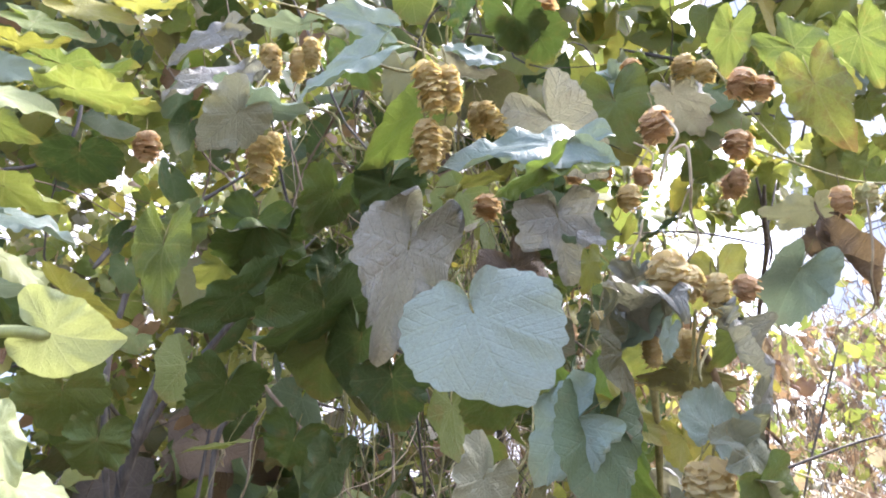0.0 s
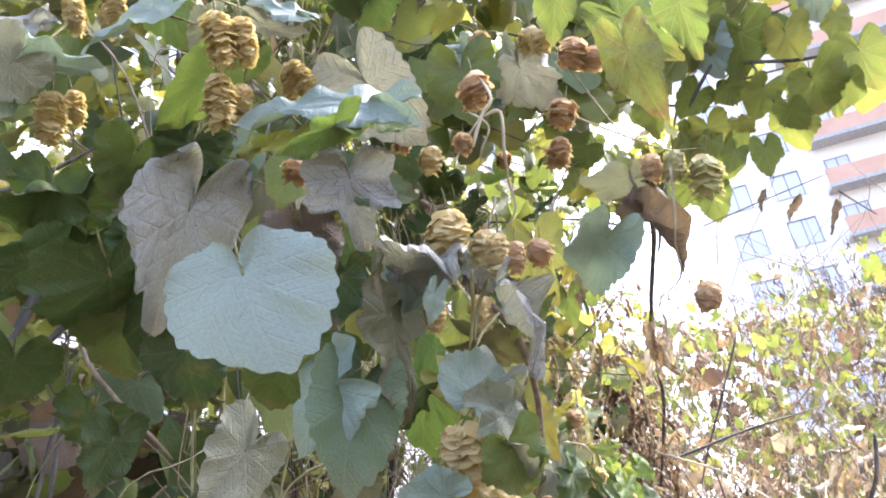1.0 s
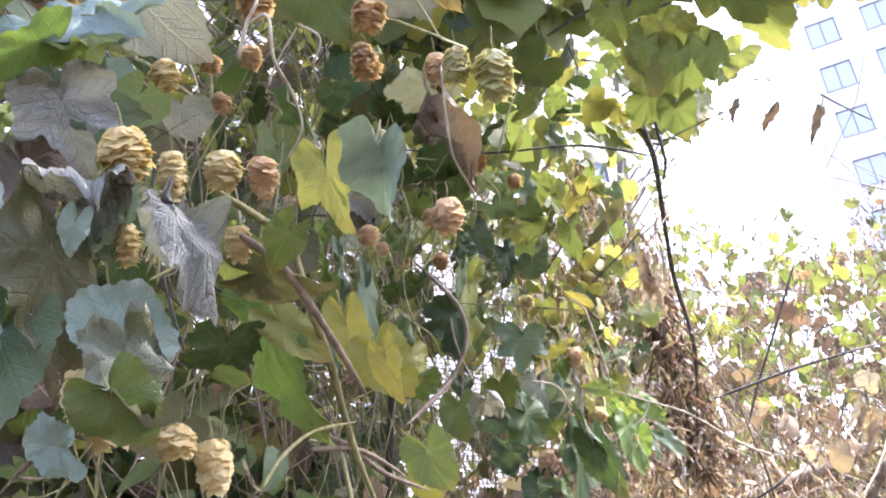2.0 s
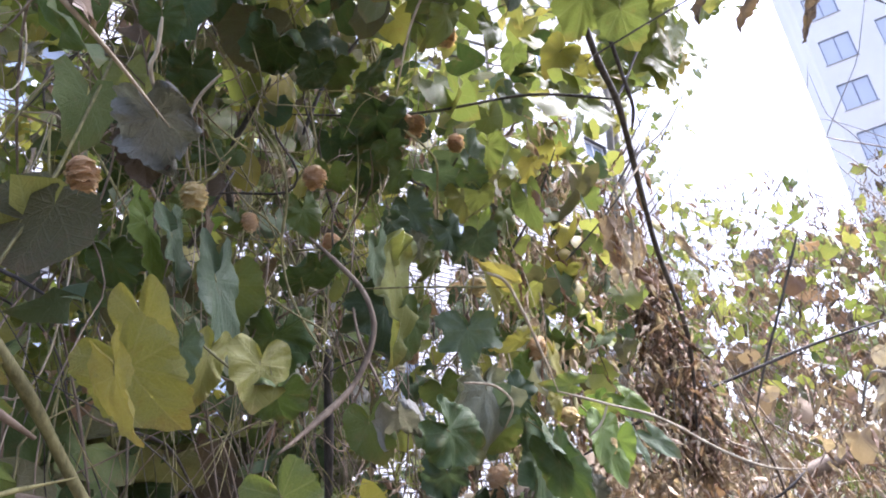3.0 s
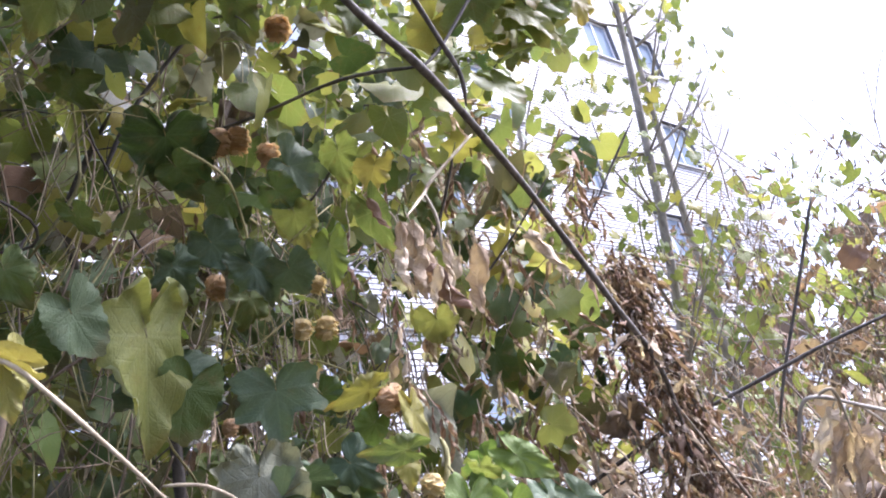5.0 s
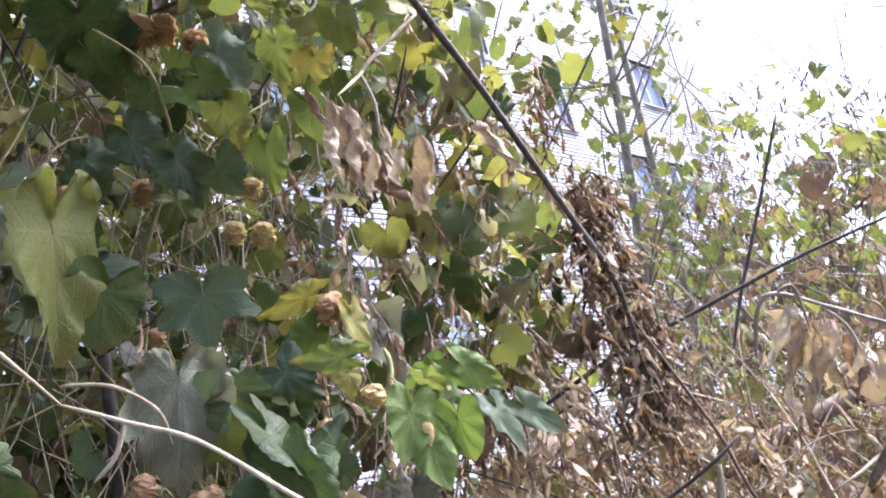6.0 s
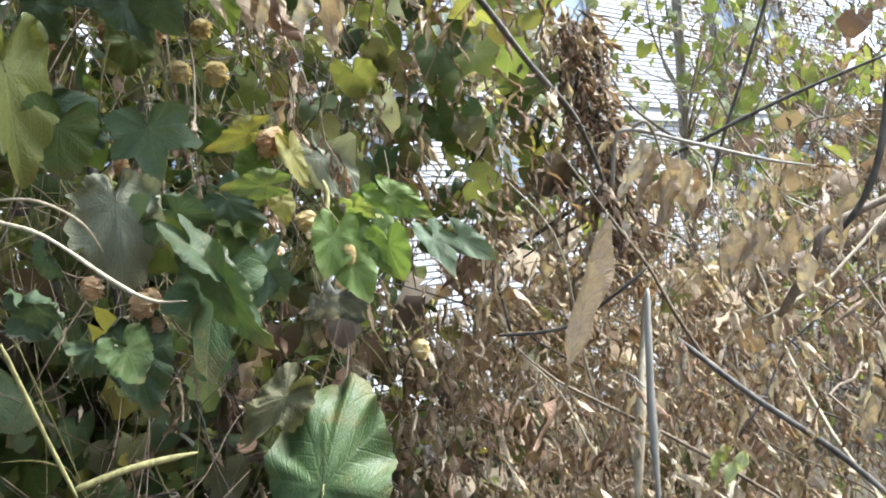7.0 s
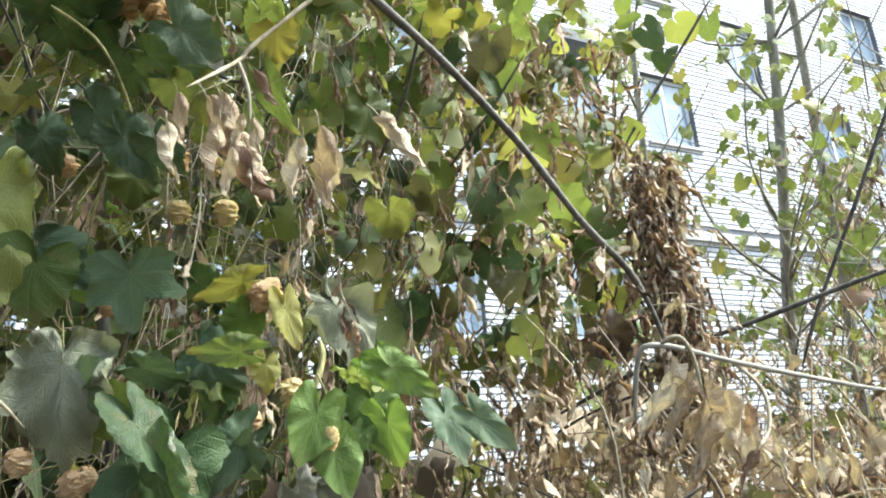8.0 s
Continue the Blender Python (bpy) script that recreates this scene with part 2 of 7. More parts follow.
def tube(soup, pts, r0, r1, sides=6, slot=0, smooth=3, knobs=0.0):
    """A tapering round stem along a smooth line through pts."""
    p = [Vector(q) for q in pts]
    line = []
    for k in range(len(p) - 1):
        a, b, c, d = p[max(k - 1, 0)], p[k], p[k + 1], p[min(k + 2, len(p) - 1)]
        for j in range(smooth):
            t = j / smooth
            line.append(0.5 * ((2 * b) + (c - a) * t + (2 * a - 5 * b + 4 * c - d) * t * t + (3 * b - a - 3 * c + d) * t ** 3))
    line.append(p[-1])
    v, f, uv = [], [], []
    side = Vector((0.37, 0.91, 0.21))
    for k, q in enumerate(line):
        d = (line[min(k + 1, len(line) - 1)] - line[max(k - 1, 0)]).normalized()
        side = (side - d * side.dot(d)).normalized()
        up = d.cross(side)
        u = k / (len(line) - 1)
        r = (r0 + (r1 - r0) * u) * (1 + knobs * noise.noise(q * 40)) * (1 - 0.65 * max(0.0, u - 0.8) / 0.2) * (1 - 0.5 * max(0.0, 0.1 - u) / 0.1)
        for j in range(sides):
            a = 2 * math.pi * j / sides
            v.append(q + side * (math.cos(a) * r) + up * (math.sin(a) * r))
            uv.append((0.3 + 0.1 * math.cos(a), u))
    n = len(line)
    for k in range(n - 1):
        for j in range(sides):
            f.append((k * sides + j, k * sides + (j + 1) % sides, (k + 1) * sides + (j + 1) % sides, (k + 1) * sides + j))
    f.append(tuple(range(sides - 1, -1, -1)))
    f.append(tuple((n - 1) * sides + j for j in range(sides)))
    soup.add(v, f, uv, slot)
    return line


def radius_at(th, kind, rnd):
    """How far the margin of a leaf lies from its stalk, for an angle from the tip."""
    a = abs(th)
    if kind == "heart":
        r = 0.57 + 0.35 * math.exp(-(a / 0.62) ** 1.7) + 0.08 * math.exp(-(a / 0.13) ** 2) + 0.05 * math.exp(-((a - 1.1) / 0.35) ** 2) + 0.10 * math.exp(-((a - 2.35) / 0.5) ** 2)
    elif kind == "round":
        r = 0.76 + 0.16 * math.exp(-(a / 0.55) ** 2) + 0.05 * math.exp(-(a / 0.14) ** 2) + 0.05 * math.exp(-((a - 1.0) / 0.3) ** 2) + 0.04 * math.exp(-((a - 2.2) / 0.4) ** 2)
        r *= 1 - 0.42 * min(1.0, max(0.0, (a - 1.5) / 0.9))
    elif kind == "lobed":
        r = 0.46 + 0.54 * math.exp(-(a / 0.36) ** 2) + 0.32 * math.exp(-((a - 1.0) / 0.30) ** 2) + 0.20 * math.exp(-((a - 2.0) / 0.45) ** 2)
    else:
        r = 0.36 + 0.64 * math.exp(-(a / 0.26) ** 2) + 0.44 * math.exp(-((a - 0.85) / 0.24) ** 2) + 0.34 * math.exp(-((a - 1.7) / 0.30) ** 2)
    r *= 1 - 0.86 * max(0.0, (a - 2.62) / 0.52) ** 1.2
    return r * (1 + 0.05 * math.sin(2 * th + rnd[0]) + 0.03 * math.sin(5 * th + rnd[1]))


def blade(kind, seed, segments=96, rings=(0.25, 0.5, 0.74, 0.9, 1.0), teeth=0.03, fold=0.16, droop=0.34, curl=0.06, pleat=0.018, stalk=0.45, rumple=0.09, tears=0, rim=0.0):
    """A leaf of length 1 with its stalk joint at the origin, its tip along +Y and its face up +Z.
    tears bites pieces out of its margin; rim rolls stretches of the margin in, so that the paler underside shows."""
    rnd = random.Random(seed)
    s = Soup()
    ph = [rnd.uniform(0, 6.28) for _ in range(4)]
    v, uv, f, under = [(0, 0, 0)], [(0, 0)], [], []
    offs = Vector((rnd.uniform(0, 50), rnd.uniform(0, 50), 0))
    lean = rnd.uniform(-0.16, 0.16)
    fold *= rnd.uniform(-0.4, 1.15)
    bites = [(rnd.uniform(-2.2, 2.2), rnd.uniform(0.06, 0.26), rnd.uniform(0.02, 0.08)) for _ in range(tears)]
    saw = [rnd.uniform(0.5, 1.4) for _ in range(segments // 4 + 1)]
    for ri, ring in enumerate(rings):
        for k in range(segments):
            th = -math.pi + 2 * math.pi * (k + 0.5) / segments
            rr = radius_at(th, kind, ph[2:])
            for a, d, w in bites:
                rr *= 1 - d * math.exp(-((th - a) / w) ** 2) * ring ** 2
            if ri == len(rings) - 1:
                step = (-1.0, -0.1, 1.0, 0.5)[k % 4] * saw[k // 4] if segments > 40 else (1.0 if k % 2 else -1.0)
                rr *= 1 + step * teeth * min(1, max(0, (2.6 - abs(th)) * 2))
            roll = rim * max(0.0, 0.25 + 1.4 * noise.noise(Vector((math.sin(th) * 1.6, math.cos(th) * 1.6, seed * 0.37))))
            over = max(0.0, (ring - 0.74) / 0.26)
            rad = rr * (ring - 0.34 * roll * over * over)
            x, y = rad * math.sin(th), rad * math.cos(th)
            z = fold * abs(x) - droop * (max(0, y) ** 2) * 0.6 - 0.35 * droop * x * x
            z += pleat * math.cos(abs(th) / 0.39 * math.pi) * rad
            z += curl * max(0, ring - 0.55) ** 2 * 4 * (0.3 + math.sin(2 * th + ph[0]) + 0.35 * math.sin(5 * th + ph[1]))
            z += rumple * noise.noise(Vector((x * 3.5, y * 3.5, 0)) + offs) * ring + 0.3 * rumple * noise.noise(Vector((x * 9, y * 9, 4)) + offs) * ring
            z += 0.20 * roll * math.sin(min(1.0, over) * math.pi * 0.75)
            x += lean * y * y
            v.append((x, y, z))
            uv.append((rr * ring * math.sin(th), rr * ring * math.cos(th)))
            if ri == len(rings) - 1:
                under.append(roll > 0.28)
    for k in range(segments - 1):
        f.append((0, 1 + k + 1, 1 + k))
    rolled = []
    for ri in range(len(rings) - 1):
        a, b = 1 + ri * segments, 1 + (ri + 1) * segments
        for k in range(segments - 1):
            (rolled if ri == len(rings) - 2 and under[k] else f).append((a + k, a + k + 1, b + k + 1, b + k))
    s.add(v, f, uv, 0)
    s.f += rolled
    s.s += [2] * len(rolled)
    if stalk:
        tube(s, [(0, 0.02, 0.0), (0.02, -0.12, -0.02), (rnd.uniform(-0.1, 0.1), -stalk, -0.12)], 0.016, 0.012, 4, 1, 2)
    return s


def scroll(seed, length=1.0, width=0.34, roll=2.2, twist=0.8, rumple=0.10, rows=16, cols=9, stalk=0.18):
    """A dead leaf that hangs along -Z from its stalk at the origin, rolled in along its length."""
    rnd = random.Random(seed)
    s = Soup()
    v, uv, f = [], [], []
    offs = Vector((rnd.uniform(0, 50), rnd.uniform(0, 50), rnd.uniform(0, 50)))
    bend = rnd.uniform(-0.25, 0.25)
    for i in range(rows + 1):
        t = i / rows
        w = width * (math.sin(math.pi * min(1, 0.06 + t * 0.94)) ** 0.65) * (1 - 0.25 * t)
        ro = roll * (0.85 + 0.25 * math.sin(3 * t + seed))
        tw = twist * (t - 0.3)
        for j in range(cols):
            u = j / (cols - 1) * 2 - 1
            rad = w / max(ro, 0.3)
            a = u * ro
            rad *= 1 + 0.30 * math.sin(5.5 * u + 4 * t + seed) * (0.4 + 0.6 * t) + 0.06 * u * math.sin(13 * t + 2 * seed)
            x, y = rad * math.sin(a), rad * (1 - math.cos(a))
            n = noise.noise_vector(Vector((u * 1.4, t * 4, 0)) + offs) * rumple + noise.noise_vector(Vector((u * 3.2, t * 11, 5)) + offs) * (rumple * 0.22)
            px, py = x * math.cos(tw) - y * math.sin(tw), x * math.sin(tw) + y * math.cos(tw)
            v.append((px + n.x + bend * t * t * 0.5, py + n.y, -stalk - t * length * (1 - 0.1 * abs(u)) + n.z))
            uv.append((u * w * 0.9, 1 - t))
    for i in range(rows):
        for j in range(cols - 1):
            a = i * cols + j
            f.append((a, a + 1, a + cols + 1, a + cols))
    s.add(v, f, uv, 0)
    if rows > 8:
        tube(s, [(0, 0, 0.02), (0.015, 0.01, -stalk * 0.5), (0, 0.01, -stalk - 0.05)], 0.012, 0.012, 4, 1, 2)
    return s


def hop_cone(seed, whorls=15, per=6, plump=0.27, ragged=0.25):
    """A papery hop cone of length 1 that hangs along -Z from its stalk at the origin: a core with close rows of rounded bracts."""
    rnd = random.Random(seed)
    s = Soup()
    bend = rnd.uniform(-0.10, 0.10)
    tube(s, [(0, 0, -0.02), (0, 0, -0.5), (bend, 0, -0.93)], plump * 0.55, plump * 0.2, 6, 0, 3)
    tube(s, [(0.02, 0.03, 0.42), (0.03, 0, 0.2), (0, 0, -0.03)], 0.02, 0.028, 5, 1, 3)
    for k in range(whorls):
        t = (k + 0.3) / whorls
        R = plump * (math.sin(math.pi * (0.20 + 0.74 * t)) ** 0.55) * rnd.uniform(0.92, 1.08)
        n = per if k < whorls - 2 else 4
        for j in range(n):
            if rnd.random() < 0.10 * ragged:
                continue
            a = 2 * math.pi * (j + 0.5 * (k % 2)) / n + rnd.uniform(-0.35, 0.35)
            drop = rnd.uniform(-0.5, 0.5) * (0.4 + 0.6 * min(1.0, ragged)) / whorls
            L = (1.75 + 0.8 * ragged) / whorls * rnd.uniform(0.8, 1.25)
            w = R * 1.15 * rnd.uniform(0.85, 1.15)
            flare = rnd.uniform(0.0, 0.035) + ragged * rnd.uniform(0.0, 0.16)
            m = Matrix.Rotation(a, 3, "Z")
            v, uv = [], []
            for q, ww in ((0, 0.6), (0.4, 1.0), (0.75, 0.85), (1.0, 0.25)):
                for u in (-1, 0, 1):
                    out = R * (0.72 + 0.30 * math.sin(min(1, q * 1.3) * math.pi / 2)) + flare * q * q - 0.10 * R * abs(u) * ww
                    p = m @ Vector((out, u * w * ww * 0.6, -0.02 - t * 0.90 - drop - q * L * (1 - 0.2 * abs(u) * q) + 0.02 * rnd.uniform(-1, 1) * q))
                    v.append((p.x + bend * t * t, p.y, p.z))
                    uv.append((u * ww * 0.4, q))
            f = [(i * 3 + c, i * 3 + c + 1, i * 3 + c + 4, i * 3 + c + 3) for i in range(3) for c in range(2)]
            s.add(v, f, uv, 0)
    return s


def box(bm, lo, hi, mat=0):
    x0, y0, z0 = lo
    x1, y1, z1 = hi
    q = [bm.verts.new(p) for p in ((x0, y0, z0), (x1, y0, z0), (x1, y1, z0), (x0, y1, z0), (x0, y0, z1), (x1, y0, z1), (x1, y1, z1), (x0, y1, z1))]
    for i in ((3, 2, 1, 0), (4, 5, 6, 7), (0, 1, 5, 4), (1, 2, 6, 5), (2, 3, 7, 6), (3, 0, 4, 7)):
        bm.faces.new([q[k] for k in i]).material_index = mat


def part(name, shape, material, parent, label="", m=None):
    """One mesh object under a thing or a part."""
    if isinstance(shape, Soup):
        data = shape.mesh(name, *(material if isinstance(material, tuple) else (material,)))
    elif isinstance(shape, bmesh.types.BMesh):
        data = bpy.data.meshes.new(name)
        shape.to_mesh(data)
        shape.free()
        for one in material if isinstance(material, tuple) else (material,):
            data.materials.append(one)
    else:
        data = shape
    ob = new(name, data)
    ob.parent = parent
    if m is not None:
        ob.matrix_basis = m
    if label:
        tagged(ob, label)
    return ob


def thing(name, label, category, at=(0, 0, 0), group="", kind=""):
    ob = new(name)
    ob.location = at
    ob.empty_display_size = 0.05
    return tagged(ob, label, category, group, kind)


# leaf blades, each shape a few times, shared by all leaves of that kind
KINDS = {}
LOW = {}
for shape, args in (("heart", dict(teeth=0.03)), ("round", dict(teeth=0.026, fold=0.06, droop=0.30)), ("lobed", dict(teeth=0.035)), ("maple", dict(teeth=0.035, fold=0.08)), ("smooth", dict(teeth=0.006, fold=0.18, curl=0.06))):
    base = "heart" if shape == "smooth" else shape
    KINDS[shape] = [blade(base, 11 * k + 3, tears=(0, 1, 0, 2, 1, 3)[k] if shape in ("heart", "lobed") else 0, rim=0.0 if shape == "smooth" else (0.0, 0.5, 0.0, 0.7, 0.35, 0.0)[k], **{**args, "rumple": 0.07 + 0.025 * k, "droop": args.get("droop", 0.34) * (0.6 + 0.25 * k)}) for k in range(6)]
    LOW[shape] = [blade(base, 17 * k + 5, segments=14, rings=(0.55, 1.0), stalk=0, **{**args, "teeth": args["teeth"] * 1.3, "curl": 0.08, "fold": 0.25, "droop": 0.5, "rumple": 0.16}) for k in range(5)]
for shape in ("heart", "lobed", "maple"):
    KINDS["small_" + shape] = [blade(shape, 13 * k + 7, segments=24, rings=(0.5, 0.8, 1.0), teeth=0.04, rumple=0.14, droop=0.3 + 0.2 * k, stalk=0.4) for k in range(4)]
KINDS["crumpled"] = [blade("round" if k % 2 else "heart", 5 * k + 1, fold=0.35, droop=0.9, curl=0.22, rumple=0.30, teeth=0.05, tears=3, rim=1.0) for k in range(6)]
LOW["crumpled"] = [blade("round" if k % 2 else "heart", 5 * k + 2, segments=13, rings=(0.5, 1.0), fold=0.5, droop=0.9, curl=0.22, rumple=0.4, stalk=0) for k in range(6)]
KINDS["folded"] = [blade("heart", 9 * k + 2, fold=1.3, droop=0.3, curl=0.08, rumple=0.1, rim=0.4) for k in range(3)]
KINDS["scroll"] = [scroll(k + 1, width=0.17 + 0.025 * k, roll=1.4 + 0.25 * k, twist=1.0 + 0.5 * k, rumple=0.095, rows=22) for k in range(5)]
LOW["scroll"] = [scroll(k + 21, width=0.10 + 0.014 * k, roll=2.3 + 0.22 * k, twist=1.2 + 0.6 * k, rows=6, cols=4, rumple=0.13, stalk=0.1) for k in range(7)]
KINDS["furl"] = [scroll(8, width=0.19, roll=1.7, twist=0.9, rumple=0.035, rows=22, cols=11, stalk=0.05)]
KINDS["cone"] = [hop_cone(k + 1, whorls=12, plump=0.30, ragged=0.2 + 0.3 * k) for k in range(4)]
KINDS["long"] = [hop_cone(k + 51, whorls=17, plump=0.215, ragged=0.15 + 0.2 * k) for k in range(4)]
KINDS["blown"] = [hop_cone(k + 31, whorls=13, per=7, plump=0.37, ragged=0.7 + 0.25 * k) for k in range(4)]
KINDS["dead"] = [scroll(k + 61, width=0.13 + 0.018 * k, roll=1.9 + 0.25 * k, twist=0.8 + 0.6 * k, rumple=0.11, rows=13, cols=7) for k in range(7)]
READY = {}
# the paler underside that shows where a margin rolls in
PALEBACK = {GREEN.name: DULLBACK, DULL.name: DULLBACK, FRESH.name: PALE, LIME.name: PALELIME, PALE.name: SHEENBACK}


def leaf_mesh(kind, pick, mat, stem):
    key = (kind, pick, mat.name, stem.name)
    if key not in READY:
        READY[key] = KINDS[kind][pick].mesh("%s_blade" % kind, mat, stem, PALEBACK.get(mat.name, mat))
    return READY[key]


def grow(owner, kind, at, turn, size, mat, name="leaf", pick=0, stem=None, label=""):
    """One leaf or cone, an object of its own under its plant."""
    k = 0.88 if kind in ("heart", "lobed", "round") else 1.0
    size = tuple(k * c for c in size) if isinstance(size, tuple) else (k * size,) * 3
    pick = (pick + 3 * int(abs(at[0] + at[2]) * 1000)) % len(KINDS[kind])
    ob = new(name, leaf_mesh(kind, pick, mat, stem or BINE))
    ob.parent = owner
    ob.matrix_basis = Matrix.LocRotScale(at, Euler([radians(a) for a in turn]), size)
    if label:
        tagged(ob, label)
    return ob


def facing(normal, tip):
    """A turn that lays a leaf's face along normal, its tip as near to tip as can be."""
    n = Vector(normal).normalized()
    y = Vector(tip)
    y = (y - n * y.dot(n)).normalized()
    return Matrix((y.cross(n), y, n)).transposed()


# ---------------------------------------------------------------- ground and far buildings
def ground_material():
    m = Nodes("leaf_littered_soil")
    pos = m.where("Object")
    a, b, c = m.noise(1.3, 6, 0.6, pos), m.noise(22, 6, 0.7, pos), m.noise(140, 3, 0.6, pos)
    col = m.ramp(m.math("ADD", m.math("MULTIPLY", a, 0.5), m.math("MULTIPLY", b, 0.5)), [(0.3, (0.03, 0.026, 0.017)), (0.5, (0.07, 0.052, 0.032)), (0.62, (0.055, 0.062, 0.026)), (0.75, (0.13, 0.095, 0.056))])
    s = m.n("ShaderNodeBsdfPrincipled", Base_Color=col, Roughness=0.9, Normal=m.bump(m.math("ADD", b, m.math("MULTIPLY", c, 0.5)), 0.8, 0.03))
    return m.out(s.outputs[0])


bm = bmesh.new()
rings = [0, 2, 4, 7, 12, 25, 60, 200, 800, 2500]
rows_v = []
for r in rings:
    rows_v.append([bm.verts.new((r * math.cos(2 * math.pi * k / 32), r * math.sin(2 * math.pi * k / 32), 0.12 * noise.noise(Vector((r * math.cos(2 * math.pi * k / 32) * 0.4, r * math.sin(2 * math.pi * k / 32) * 0.4, 3))) - 0.05)) for k in range(32 if r else 1)])
for a, b in zip(rows_v, rows_v[1:]):
    for k in range(32):
        q = (k + 1) % 32
        bm.faces.new((a[0], b[k], b[q]) if len(a) == 1 else (a[k], b[k], b[q], a[q]))
for fc in bm.faces:
    fc.smooth = True
tagged(part("ground", bm, ground_material(), None), "bare brown soil covered with fallen dry leaves", "ground", kind="structure")

# a white brick apartment block close behind the thicket
def brick_material():
    m = Nodes("white_silicate_brick")
    pos = m.where("Object")
    bt = m.n("ShaderNodeTexBrick", Vector=pos, Scale=1.0, Mortar_Size=0.006, Brick_Width=0.26, Row_Height=0.1)
    turn = m.n("ShaderNodeMapping", Vector=pos)
    turn.inputs["Rotation"].default_value = (radians(90), 0, 0)
    m.put(bt, "Vector", turn.outputs[0])
    m.put(bt, "Color1", (0.62, 0.63, 0.65, 1))
    m.put(bt, "Color2", (0.76, 0.77, 0.79, 1))
    m.put(bt, "Mortar", (0.26, 0.26, 0.28, 1))
    stain = m.span(m.noise(0.7, 5, 0.65, pos), 0.3, 0.75, 1.04, 0.78)
    col = m.mix(1.0, bt.outputs["Color"], m.n("ShaderNodeCombineColor", Red=stain, Green=stain, Blue=stain).outputs[0], "MULTIPLY")
    s = m.n("ShaderNodeBsdfPrincipled", Base_Color=col, Roughness=0.85, Normal=m.bump(m.noise(60, 4, 0.6, pos), 0.4, 0.006))
    return m.out(s.outputs[0])


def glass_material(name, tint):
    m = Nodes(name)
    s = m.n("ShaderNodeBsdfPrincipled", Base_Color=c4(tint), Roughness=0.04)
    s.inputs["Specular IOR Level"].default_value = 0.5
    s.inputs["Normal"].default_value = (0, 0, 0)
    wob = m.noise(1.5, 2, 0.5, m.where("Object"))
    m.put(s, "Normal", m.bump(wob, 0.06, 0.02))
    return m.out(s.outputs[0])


# SKYGLASS carries the reflected bright sky in its pale base colour
BRICK, GLASS, SKYGLASS = brick_material(), glass_material("window_glass", (0.26, 0.32, 0.40)), glass_material("sky_reflection_window_glass", (0.66, 0.70, 0.76))
MORTAR = plain_material("grey_mortar", (0.13, 0.13, 0.14), (0.20, 0.20, 0.21), 2.0, 0.9)
FRAME = plain_material("white_window_frame", (0.70, 0.74, 0.80), (0.80, 0.82, 0.85), 6.0, 0.5)
FRAMEDARK = plain_material("grey_window_frame", (0.20, 0.24, 0.33), (0.30, 0.34, 0.42), 6.0, 0.5)
STONE = plain_material("grey_window_sill", (0.40, 0.40, 0.40), (0.55, 0.55, 0.54), 5.0, 0.8)
PLASTER = plain_material("white_facade_render", (0.88, 0.86, 0.82), (0.94, 0.92, 0.88), 0.4, 0.85, fine=30.0)
PEACH = plain_material("peach_balcony_paint", (0.60, 0.38, 0.28), (0.70, 0.46, 0.34), 0.7, 0.8)
CURTAIN = plain_material("grey_curtain", (0.22, 0.25, 0.30), (0.42, 0.44, 0.47), 3.0, 0.9)
SLATE = plain_material("dark_roof_edge", (0.06, 0.06, 0.07), (0.12, 0.12, 0.13), 1.0, 0.7)


def cells(lo, hi, cuts):
    """The stretches of lo..hi that the cuts leave free."""
    out, at = [], lo
    for a, b in sorted(cuts):
        if a > at:
            out.append((at, a))
        at = max(at, b)
    if at < hi:
        out.append((at, hi))
    return out


def window(owner, x0, x1, z0, z1, frame_mat, depth=0.12, pane=GLASS, sill=STONE):
    """A window set back in its opening: frame with a mullion and transom, panes and a sill."""
    bm = bmesh.new()
    t = 0.07
    for a, b in (((x0, z0), (x1, z0 + t)), ((x0, z1 - t), (x1, z1)), ((x0, z0 + t), (x0 + t, z1 - t)), ((x1 - t, z0 + t), (x1, z1 - t))):
        box(bm, (a[0], depth, a[1]), (b[0], depth + 0.06, b[1]))
    mid = x0 + (x1 - x0) * 0.5
    box(bm, (mid - 0.035, depth, z0 + t), (mid + 0.035, depth + 0.06, z1 - t))
    w = part("window", bm, frame_mat, owner)
    for a, b in ((x0 + t, mid - 0.035), (mid + 0.035, x1 - t)):
        bm = bmesh.new()
        box(bm, (a, depth + 0.02, z0 + t), (b, depth + 0.035, z1 - t))
        part("pane", bm, pane, w)
    bm = bmesh.new()
    box(bm, (x0 - 0.06, -0.07, z0 - 0.05), (x1 + 0.06, depth + 0.05, z0))
    part("sill", bm, sill, w)
    bm = bmesh.new()
    box(bm, (x0, depth + 0.25, z0), (x1, depth + 0.28, z1))
    part("curtain", bm, CURTAIN, w)
    return w


